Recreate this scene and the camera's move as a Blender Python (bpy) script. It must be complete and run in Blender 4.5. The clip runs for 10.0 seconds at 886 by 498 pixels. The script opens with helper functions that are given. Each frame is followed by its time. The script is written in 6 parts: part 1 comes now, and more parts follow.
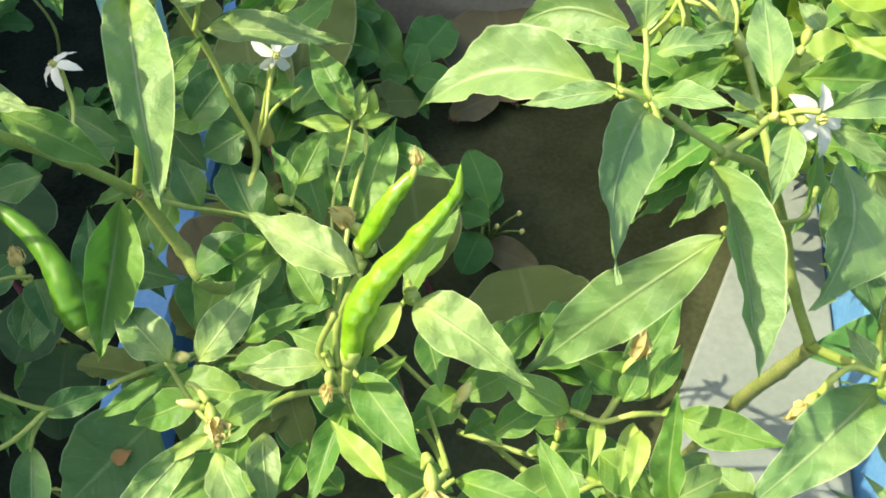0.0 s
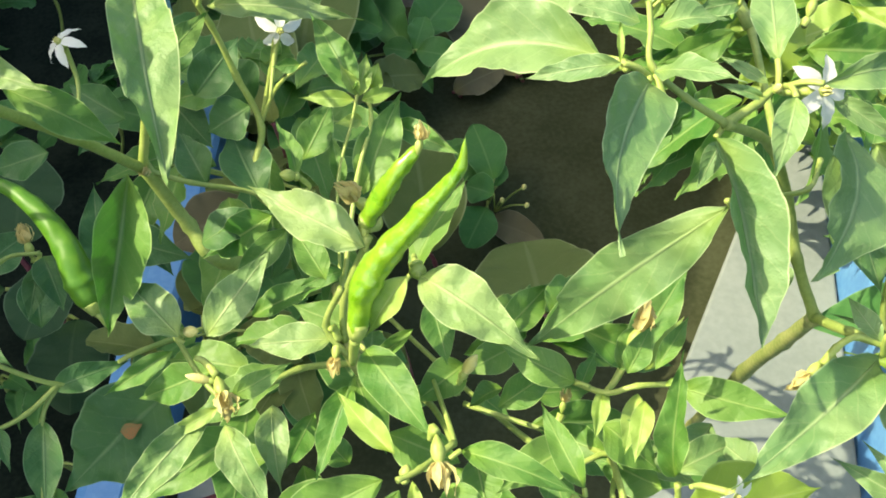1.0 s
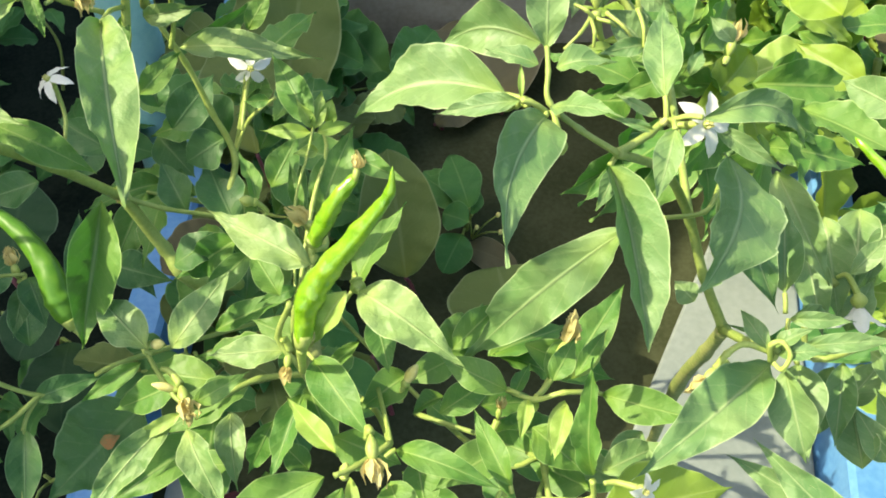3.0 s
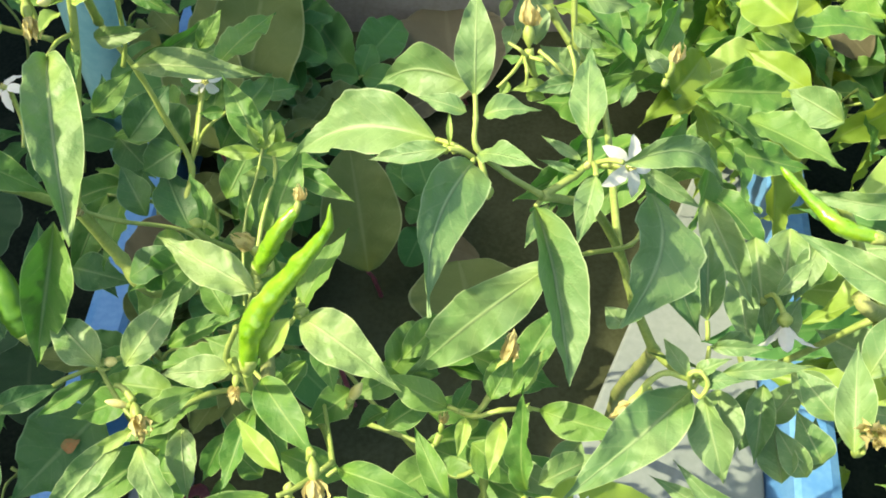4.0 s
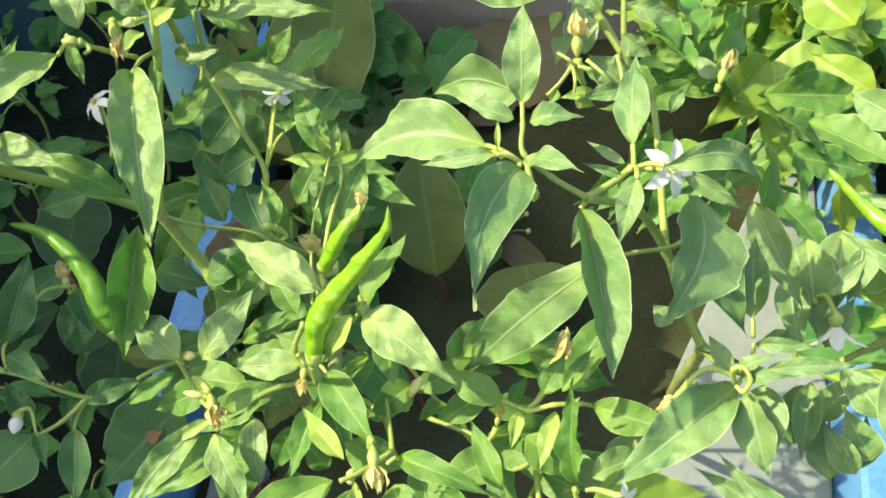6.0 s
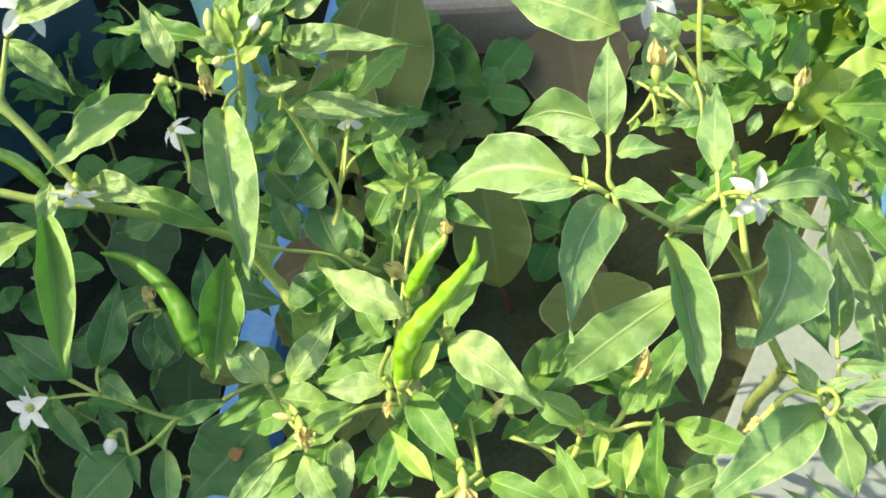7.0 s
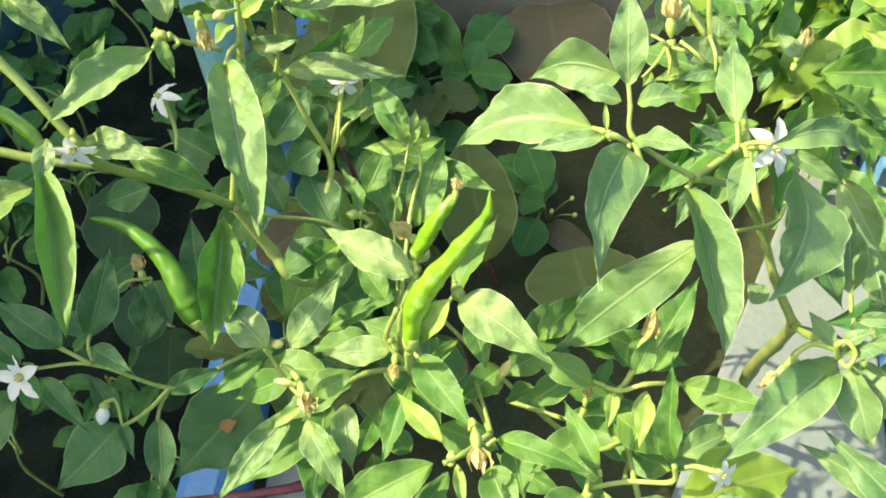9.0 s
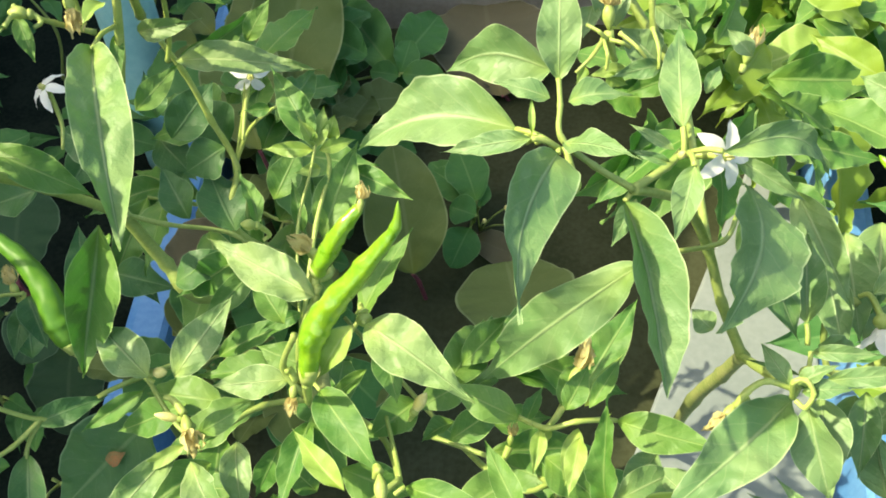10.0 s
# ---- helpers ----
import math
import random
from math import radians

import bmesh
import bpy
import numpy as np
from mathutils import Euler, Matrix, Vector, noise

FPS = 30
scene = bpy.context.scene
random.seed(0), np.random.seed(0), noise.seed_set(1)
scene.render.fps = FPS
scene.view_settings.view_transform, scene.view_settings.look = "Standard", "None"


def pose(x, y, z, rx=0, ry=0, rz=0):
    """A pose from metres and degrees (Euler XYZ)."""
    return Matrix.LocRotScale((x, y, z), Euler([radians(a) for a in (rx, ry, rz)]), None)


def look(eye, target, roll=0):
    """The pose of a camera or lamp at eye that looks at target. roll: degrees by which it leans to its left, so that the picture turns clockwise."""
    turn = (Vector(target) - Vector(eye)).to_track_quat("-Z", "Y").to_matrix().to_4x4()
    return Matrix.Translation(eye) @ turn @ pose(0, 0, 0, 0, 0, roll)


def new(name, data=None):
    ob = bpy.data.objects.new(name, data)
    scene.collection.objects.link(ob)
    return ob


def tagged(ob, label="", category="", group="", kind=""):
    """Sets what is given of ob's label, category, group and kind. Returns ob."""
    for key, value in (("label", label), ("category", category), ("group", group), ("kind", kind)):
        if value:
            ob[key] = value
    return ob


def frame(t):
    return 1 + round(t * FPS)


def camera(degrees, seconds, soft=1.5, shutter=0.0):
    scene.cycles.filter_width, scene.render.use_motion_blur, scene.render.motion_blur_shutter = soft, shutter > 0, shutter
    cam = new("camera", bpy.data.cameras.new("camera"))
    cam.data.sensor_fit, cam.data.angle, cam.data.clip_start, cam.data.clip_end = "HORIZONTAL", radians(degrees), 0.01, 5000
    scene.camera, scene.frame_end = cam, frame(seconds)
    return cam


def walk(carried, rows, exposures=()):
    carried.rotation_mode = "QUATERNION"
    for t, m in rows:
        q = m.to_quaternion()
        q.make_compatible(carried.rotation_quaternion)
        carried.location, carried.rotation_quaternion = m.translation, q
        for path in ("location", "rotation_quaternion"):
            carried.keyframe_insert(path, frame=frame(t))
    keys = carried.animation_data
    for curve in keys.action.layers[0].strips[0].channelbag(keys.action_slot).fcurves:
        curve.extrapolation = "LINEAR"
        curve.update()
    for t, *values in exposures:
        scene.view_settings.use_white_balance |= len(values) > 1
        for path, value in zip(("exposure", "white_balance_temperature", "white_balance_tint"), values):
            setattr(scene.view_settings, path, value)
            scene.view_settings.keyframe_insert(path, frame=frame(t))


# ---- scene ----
SUN_STRENGTH, SKY_STRENGTH = 3.45, 0.175
# seconds, stops, white balance in kelvin and tint
EXPOSURES = [(0.0, 1.28, 7200, 5), (2.0, 1.25, 7200, 5), (5.5, 1.27, 7200, 5), (7.0, 1.35, 7200, 5), (8.5, 1.41, 7200, 5), (10.0, 1.28, 7200, 5)]
cam = camera(50.39, 10.0, soft=1.8)
# seconds; place in metres; turn about x, y and z in degrees
PATH = [
    (0.0, -0.0027, -0.0015, 0.6394, 38.24, -0.55, 0.06),
    (0.5, -0.0021, -0.0041, 0.6439, 39.10, -0.13, 0.40),
    (1.0, -0.0027, -0.0030, 0.6409, 36.70, -0.06, -0.06),
    (1.5, -0.0039, -0.0124, 0.6346, 39.16, -1.75, 0.76),
    (2.0, 0.0050, -0.0163, 0.6427, 37.93, -1.44, 0.31),
    (2.5, 0.0126, -0.0318, 0.6428, 38.14, -1.05, 1.32),
    (3.0, 0.0227, -0.0264, 0.6642, 38.58, 0.32, 0.17),
    (3.2, 0.0254, -0.0226, 0.6769, 39.54, 0.77, 0.12),
    (4.3, 0.0398, -0.0151, 0.6889, 35.91, -0.99, -0.66),
    (4.5, 0.0395, -0.0140, 0.6868, 37.01, -1.17, 0.24),
    (5.0, 0.0416, -0.0173, 0.6947, 37.35, -0.68, -0.36),
    (5.2, 0.0579, -0.0193, 0.7004, 36.85, -0.10, 1.39),
    (6.3, 0.0386, -0.0318, 0.7038, 37.40, 3.45, 2.22),
    (6.5, 0.0336, -0.0285, 0.7067, 37.92, 3.58, 2.23),
    (7.0, 0.0324, -0.0282, 0.7179, 37.16, 5.95, 3.01),
    (7.5, 0.0148, -0.0417, 0.7216, 37.51, 5.98, 2.06),
    (8.0, 0.0118, -0.0428, 0.7275, 37.80, 7.63, 3.08),
    (8.5, 0.0038, -0.0414, 0.7294, 37.86, 7.30, 3.98),
    (9.0, 0.0127, -0.0351, 0.7068, 36.35, 4.28, 1.49),
    (9.5, 0.0327, -0.0249, 0.6903, 35.64, 3.18, 0.41),
    (10.0, 0.0223, -0.0017, 0.6682, 36.65, 1.07, -0.12),
]
walk(cam, [(t, pose(x, y, z, rx, ry, rz)) for t, x, y, z, rx, ry, rz in PATH], EXPOSURES)

# ---- world and light ----
world = bpy.data.worlds.new("world")
scene.world = world
world.use_nodes = True
wn = world.node_tree.nodes
sky = wn.new("ShaderNodeTexSky")
sky.sky_type = "NISHITA"
sky.sun_disc = False
sky.air_density, sky.dust_density, sky.ozone_density = 0.9, 3.5, 0.5
SUN_FROM = Vector((-0.90, -0.02, 1.0)).normalized()
sky.sun_elevation = math.asin(SUN_FROM.z)
sky.sun_rotation = math.atan2(SUN_FROM.x, SUN_FROM.y)
world.node_tree.links.new(sky.outputs[0], wn["Background"].inputs[0])
wn["Background"].inputs[1].default_value = SKY_STRENGTH
sun_data = bpy.data.lights.new("sun", "SUN")
sun_data.energy = SUN_STRENGTH
sun_data.angle = radians(0.35)
sun_data.color = (1.0, 0.905, 0.70)
sun = new("sun", sun_data)
sun.matrix_world = look(SUN_FROM * 5, (0, 0, 0))


# ---- materials ----
def material(name, colour, rough=0.5, spec=0.4):
    m = bpy.data.materials.new(name)
    m.use_nodes = True
    b = m.node_tree.nodes["Principled BSDF"]
    b.inputs["Base Color"].default_value = (*colour, 1)
    b.inputs["Roughness"].default_value = rough
    b.inputs["Specular IOR Level"].default_value = spec
    return m


def node(m, kind, **values):
    n = m.node_tree.nodes.new(kind)
    for key, value in values.items():
        n.inputs[key].default_value = value
    return n


def link(m, a, b):
    m.node_tree.links.new(a, b)


def math_node(m, op, a, b=None, c=None):
    n = m.node_tree.nodes.new("ShaderNodeMath")
    n.operation = op
    for i, v in enumerate((a, b, c)):
        if v is None:
            continue
        if isinstance(v, (int, float)):
            n.inputs[i].default_value = v
        else:
            link(m, v, n.inputs[i])
    return n.outputs[0]


def ramp(m, fac, lo, hi):
    n = m.node_tree.nodes.new("ShaderNodeMapRange")
    n.interpolation_type = "SMOOTHSTEP"
    n.inputs["From Min"].default_value, n.inputs["From Max"].default_value = lo, hi
    link(m, fac, n.inputs["Value"])
    return n.outputs["Result"]


def blend(m, fac, a, b, kind="MIX"):
    n = m.node_tree.nodes.new("ShaderNodeMix")
    n.data_type, n.blend_type = "RGBA", kind
    for i, v in ((0, fac), (6, a), (7, b)):
        if isinstance(v, tuple):
            n.inputs[i].default_value = (*v, 1)
        elif isinstance(v, (int, float)):
            n.inputs[i].default_value = v
        else:
            link(m, v, n.inputs[i])
    return n.outputs[2]


def noise_node(m, scale, detail=3.0, rough=0.55):
    n = node(m, "ShaderNodeTexNoise", Scale=scale, Detail=detail, Roughness=rough)
    t = m.node_tree.nodes.new("ShaderNodeTexCoord")
    link(m, t.outputs["Object"], n.inputs["Vector"])
    return n.outputs["Fac"]


def bump(m, height, strength, distance=0.002):
    n = node(m, "ShaderNodeBump", Strength=strength, Distance=distance)
    link(m, height, n.inputs["Height"])
    link(m, n.outputs[0], m.node_tree.nodes["Principled BSDF"].inputs["Normal"])
    return n


def leaf_material(name, dark, light, vein, pairs, through_colour, rough=0.44, spec=0.38, blotch=0.5, thin=0.38, side_vein=0.22, pucker=0.22):
    """Leaf surface over the unwrapped blade: midrib, side veins, mottling, gloss and light let through."""
    m = material(name, dark, rough, spec)
    out = m.node_tree.nodes["Material Output"]
    bsdf = m.node_tree.nodes["Principled BSDF"]
    uv = m.node_tree.nodes.new("ShaderNodeUVMap")
    sep = m.node_tree.nodes.new("ShaderNodeSeparateXYZ")
    link(m, uv.outputs[0], sep.inputs[0])
    along, across = sep.outputs[0], math_node(m, "ABSOLUTE", math_node(m, "MULTIPLY_ADD", sep.outputs[1], 2.0, -1.0))
    wob = noise_node(m, 60.0, 2.0)
    slant = math_node(m, "MULTIPLY_ADD", across, -1.5, math_node(m, "MULTIPLY", along, pairs))
    slant = math_node(m, "MULTIPLY_ADD", wob, 0.8, slant)
    saw = math_node(m, "PINGPONG", slant, 0.5)
    side = ramp(m, saw, 0.07, 0.0)
    rib = ramp(m, across, 0.075, 0.015)
    veins = math_node(m, "MAXIMUM", rib, math_node(m, "MULTIPLY", side, side_vein))
    rnd = m.node_tree.nodes.new("ShaderNodeObjectInfo").outputs["Random"]
    mott = ramp(m, noise_node(m, 95.0, 4.0, 0.6), 0.38, 0.68)
    patch = ramp(m, noise_node(m, 28.0, 3.0), 0.42, 0.72)
    base = blend(m, math_node(m, "MULTIPLY", rnd, 0.6), dark, light)
    base = blend(m, math_node(m, "MULTIPLY", mott, blotch), base, light)
    base = blend(m, math_node(m, "MULTIPLY", patch, 0.20), base, vein)
    speck = ramp(m, noise_node(m, 420.0, 2.0), 0.60, 0.72)
    base = blend(m, math_node(m, "MULTIPLY", speck, 0.16), base, vein)
    base = blend(m, math_node(m, "MULTIPLY", veins, 0.5), base, vein)
    # dark spots near the midrib: discolouration, plus pucker shading put into the colour
    spots = ramp(m, noise_node(m, 150.0, 2.0, 0.5), 0.56, 0.70)
    spots = math_node(m, "MULTIPLY", spots, ramp(m, across, 0.75, 0.1))
    base = blend(m, math_node(m, "MULTIPLY", spots, blotch * 0.6), base, dark)
    foot = math_node(m, "MULTIPLY", ramp(m, along, 0.30, 0.0), ramp(m, across, 1.1, 0.2))
    base = blend(m, math_node(m, "MULTIPLY", foot, 0.45), base, tuple(min(0.6, a * b) for a, b in zip(light, (1.5, 1.3, 0.6))))
    # pale leaf margin, painted brighter in place of the highlight along the edge
    margin = ramp(m, across, 0.945, 0.985)
    pale = tuple(min(0.8, v * 1.25 + 0.06) for v in vein)
    base = blend(m, math_node(m, "MULTIPLY", margin, 0.55), base, pale)
    link(m, base, bsdf.inputs["Base Color"])
    link(m, math_node(m, "MULTIPLY_ADD", mott, 0.18, rough - 0.06), bsdf.inputs["Roughness"])
    quilt = math_node(m, "MULTIPLY_ADD", ramp(m, saw, 0.0, 0.30), 0.11, math_node(m, "MULTIPLY", mott, 0.42))
    quilt = math_node(m, "MULTIPLY_ADD", noise_node(m, 240.0, 3.0), 0.14, quilt)
    quilt = math_node(m, "MULTIPLY_ADD", rib, -0.35, quilt)
    bp = bump(m, quilt, pucker, 0.0016)
    tr = m.node_tree.nodes.new("ShaderNodeBsdfTranslucent")
    tint = blend(m, math_node(m, "MULTIPLY", veins, 0.5), through_colour, vein)
    link(m, tint, tr.inputs["Color"])
    link(m, bp.outputs[0], tr.inputs["Normal"])
    mix = m.node_tree.nodes.new("ShaderNodeMixShader")
    mix.inputs[0].default_value = thin
    link(m, bsdf.outputs[0], mix.inputs[1])
    link(m, tr.outputs[0], mix.inputs[2])
    link(m, mix.outputs[0], out.inputs[0])
    return m


def grained(name, colour, other, scale, rough=0.6, spec=0.3, strength=0.3, fine=8.0):
    m = material(name, colour, rough, spec)
    bsdf = m.node_tree.nodes["Principled BSDF"]
    a, b = noise_node(m, scale, 4.0), noise_node(m, scale * fine, 3.0)
    f = math_node(m, "MULTIPLY_ADD", b, 0.4, math_node(m, "MULTIPLY", a, 0.6))
    link(m, blend(m, ramp(m, f, 0.35, 0.65), colour, other), bsdf.inputs["Base Color"])
    link(m, math_node(m, "MULTIPLY_ADD", a, 0.2, rough - 0.1), bsdf.inputs["Roughness"])
    bump(m, f, strength, 0.001)
    return m


MATURE = leaf_material("chili_leaf", (0.044, 0.155, 0.022), (0.138, 0.258, 0.046), (0.29, 0.41, 0.13), 7.0, (0.08, 0.38, 0.030), 0.58, 0.45, 0.34, 0.14, 0.24, 0.40)
# darker copy of the chili leaf, with shade put into its colour
SHADED_LEAF = leaf_material("shaded_chili_leaf", (0.027, 0.104, 0.028), (0.068, 0.165, 0.046), (0.18, 0.29, 0.12), 7.0, (0.06, 0.30, 0.035), 0.55, 0.40, 0.45, 0.14, 0.26, 0.45)
# weed leaf with the deep shade beside the planter put into its colour
SHADED_WEED = leaf_material("shaded_weed_leaf", (0.016, 0.050, 0.020), (0.034, 0.080, 0.034), (0.06, 0.11, 0.05), 5.0, (0.04, 0.12, 0.03), 0.65, 0.15, 0.35, 0.12)
PALE = leaf_material("pale_chili_leaf", (0.080, 0.186, 0.054), (0.180, 0.290, 0.100), (0.34, 0.43, 0.20), 7.0, (0.10, 0.36, 0.04), 0.56, 0.52, 0.40, 0.10, 0.30, 0.45)
PUCKERED = leaf_material("puckered_chili_leaf", (0.082, 0.192, 0.046), (0.215, 0.318, 0.106), (0.39, 0.47, 0.21), 6.0, (0.12, 0.40, 0.040), 0.56, 0.52, 0.50, 0.10, 0.18, 0.60)
YOUNG = leaf_material("young_chili_leaf", (0.17, 0.31, 0.042), (0.31, 0.44, 0.105), (0.45, 0.56, 0.19), 7.0, (0.31, 0.50, 0.04), 0.55, 0.50, 0.5, 0.24)
WEED = leaf_material("weed_leaf", (0.050, 0.165, 0.040), (0.085, 0.220, 0.056), (0.15, 0.28, 0.09), 5.0, (0.06, 0.2, 0.04), 0.55, 0.22, 0.3, 0.2)
OLIVE = leaf_material("olive_leaf", (0.100, 0.150, 0.042), (0.145, 0.188, 0.064), (0.20, 0.25, 0.10), 5.0, (0.16, 0.22, 0.04), 0.6, 0.12, 0.4, 0.2)
DEAD = leaf_material("withered_leaf", (0.105, 0.100, 0.058), (0.145, 0.135, 0.080), (0.18, 0.17, 0.10), 5.0, (0.25, 0.18, 0.1), 0.7, 0.12, 0.4, 0.12)
LIME = leaf_material("pale_green_leaf", (0.19, 0.33, 0.042), (0.28, 0.42, 0.070), (0.40, 0.51, 0.15), 6.0, (0.41, 0.53, 0.04))
STEM = grained("green_stem", (0.22, 0.31, 0.068), (0.31, 0.39, 0.105), 60.0, 0.5, 0.4, 0.35)
BARK = grained("woody_stem", (0.20, 0.26, 0.075), (0.32, 0.35, 0.13), 70.0, 0.7, 0.2, 0.5)
PALE_STEM = grained("pale_stalk", (0.28, 0.38, 0.078), (0.38, 0.46, 0.125), 80.0, 0.45, 0.4, 0.2)
ORANGE = grained("orange_blotch", (0.34, 0.15, 0.05), (0.20, 0.17, 0.06), 160.0, 0.6, 0.3, 0.4)
MAROON = grained("maroon_stem", (0.12, 0.03, 0.04), (0.20, 0.06, 0.07), 60.0, 0.45, 0.4, 0.2)
PETAL = grained("white_petal", (0.88, 0.89, 0.84), (0.80, 0.83, 0.74), 90.0, 0.5, 0.3, 0.2)
DRY = grained("dry_petal", (0.56, 0.50, 0.20), (0.74, 0.68, 0.34), 180.0, 0.8, 0.10, 0.6)


def let_light_through(m, colour, share):
    """Mixes in the light that passes a thin petal."""
    tr = node(m, "ShaderNodeBsdfTranslucent", Color=(*colour, 1))
    mix = m.node_tree.nodes.new("ShaderNodeMixShader")
    mix.inputs[0].default_value = share
    link(m, m.node_tree.nodes["Principled BSDF"].outputs[0], mix.inputs[1])
    link(m, tr.outputs[0], mix.inputs[2])
    link(m, mix.outputs[0], m.node_tree.nodes["Material Output"].inputs[0])


let_light_through(PETAL, (0.85, 0.87, 0.80), 0.35)
let_light_through(DRY, (0.80, 0.66, 0.30), 0.35)
ANTHER = grained("anther", (0.50, 0.52, 0.16), (0.62, 0.60, 0.25), 200.0, 0.6, 0.3, 0.3)
BUD = grained("cream_bud", (0.60, 0.56, 0.17), (0.70, 0.66, 0.28), 120.0, 0.5, 0.2, 0.3)
CHILI = grained("green_chili", (0.130, 0.310, 0.010), (0.23, 0.420, 0.018), 150.0, 0.30, 0.6, 0.85, 2.2)
pod_bsdf = CHILI.node_tree.nodes["Principled BSDF"]
pod_bsdf.inputs["Coat Weight"].default_value = 1.0
pod_bsdf.inputs["Coat Roughness"].default_value = 0.07
link(CHILI, CHILI.node_tree.nodes["Bump"].outputs[0], pod_bsdf.inputs["Coat Normal"])
# darker copy of the pod colour, shade included, for the low left pod
CHILI_SHADED = grained("shaded_green_chili", (0.050, 0.165, 0.010), (0.085, 0.215, 0.016), 28.0, 0.42, 0.4, 0.3)
BLUE = grained("blue_plastic", (0.075, 0.235, 0.50), (0.12, 0.30, 0.55), 22.0, 0.45, 0.45, 0.12)
PALE_BLUE = grained("faded_blue_plastic", (0.28, 0.60, 0.56), (0.36, 0.68, 0.62), 16.0, 0.55, 0.35, 0.12)
NAVY = grained("dark_teal_plastic", (0.030, 0.085, 0.105), (0.045, 0.110, 0.130), 14.0, 0.55, 0.3, 0.15)
SOIL = grained("dark_bed_soil", (0.034, 0.041, 0.020), (0.055, 0.063, 0.034), 16.0, 0.95, 0.02, 0.4, 14.0)
# outer ground; its near-black colour also carries the deep shade there
SHADED_GROUND = grained("shaded_dark_soil", (0.009, 0.015, 0.011), (0.021, 0.029, 0.020), 26.0, 0.95, 0.03, 0.9, 9.0)
PLASTER = grained("weathered_plaster", (0.42, 0.40, 0.36), (0.52, 0.50, 0.46), 6.0, 0.9, 0.1, 0.4, 16.0)
SLAB = grained("pale_grey_slab", (0.185, 0.220, 0.210), (0.228, 0.264, 0.250), 11.0, 0.85, 0.10, 0.25, 14.0)
CEMENT = grained("grey_cement", (0.26, 0.235, 0.195), (0.35, 0.32, 0.27), 14.0, 0.85, 0.15, 0.4, 12.0)


# ---- mesh helpers ----
def thing(name, place, label, category, group="", kind=""):
    ob = new(name)
    ob.empty_display_size = 0.02
    ob.location = place
    return tagged(ob, label, category, group, kind)


ORIGINS = {}


def part(name, bm, mat, parent, label=""):
    """Links a mesh as one part; its verts are given in the world, and moved to hang from the parent's own origin."""
    me = bpy.data.meshes.new(name)
    at = ORIGINS[parent.name]
    for v in bm.verts:
        v.co -= at
    bm.to_mesh(me)
    bm.free()
    me.materials.append(mat)
    me.polygons.foreach_set("use_smooth", [True] * len(me.polygons))
    ob = new(name, me)
    ob.parent = parent
    ORIGINS[ob.name] = at
    if label:
        ob["label"] = label
    return ob


def plant(name, x, y, z, label, category="chili plant", group=""):
    ob = thing(name, (x, y, z), label, category, group)
    ORIGINS[ob.name] = Vector((x, y, z))
    return ob


def spline(points, steps):
    """Points along a smooth curve through the given ones."""
    p = [Vector(q) for q in points]
    if len(p) == 2:
        return [p[0].lerp(p[1], i / steps) for i in range(steps + 1)]
    e = [2 * p[0] - p[1], *p, 2 * p[-1] - p[-2]]
    out = []
    for i in range(1, len(e) - 2):
        for k in range(steps):
            t = k / steps
            a, b, c, d = e[i - 1], e[i], e[i + 1], e[i + 2]
            out.append(0.5 * ((2 * b) + (c - a) * t + (2 * a - 5 * b + 4 * c - d) * t * t + (3 * b - a - 3 * c + d) * t ** 3))
    out.append(p[-1])
    return out


def tube(bm, path, radii, sides=8, lumps=0.0):
    """A closed tube along a path with a radius at each point."""
    n = len(path)
    side = None
    rings = []
    for i, p in enumerate(path):
        d = (path[min(i + 1, n - 1)] - path[max(i - 1, 0)]).normalized()
        if side is None:
            side = d.orthogonal().normalized()
        side = (side - d * side.dot(d)).normalized()
        up = d.cross(side)
        ring = []
        for k in range(sides):
            a = math.tau * k / sides
            r = radii[i] * (1 + lumps * noise.noise(p * 170 + Vector((math.cos(a), math.sin(a), 0)) * 1.1))
            ring.append(bm.verts.new(p + (side * math.cos(a) + up * math.sin(a)) * r))
        rings.append(ring)
    for a, b in zip(rings, rings[1:]):
        for k in range(sides):
            bm.faces.new((a[k], a[(k + 1) % sides], b[(k + 1) % sides], b[k]))
    bm.faces.new(rings[0][::-1])
    bm.faces.new(rings[-1])


def stem(parent, points, r0, r1, mat=None, name="branch", label="", nodes=()):
    """A tapered stem with slight swellings at its joints."""
    steps = 7
    path = spline(points, steps)
    m = len(path) - 1
    joints = set(range(0, m + 1, steps)) if len(points) > 2 else {0, m}
    radii = [(r0 + (r1 - r0) * i / m) * (1.22 if i in joints else 1.0) for i in range(m + 1)]
    bm = bmesh.new()
    tube(bm, path, radii, 9, 0.10)
    return part(name, bm, mat or STEM, parent, label)


LEAF_COUNT = [0]


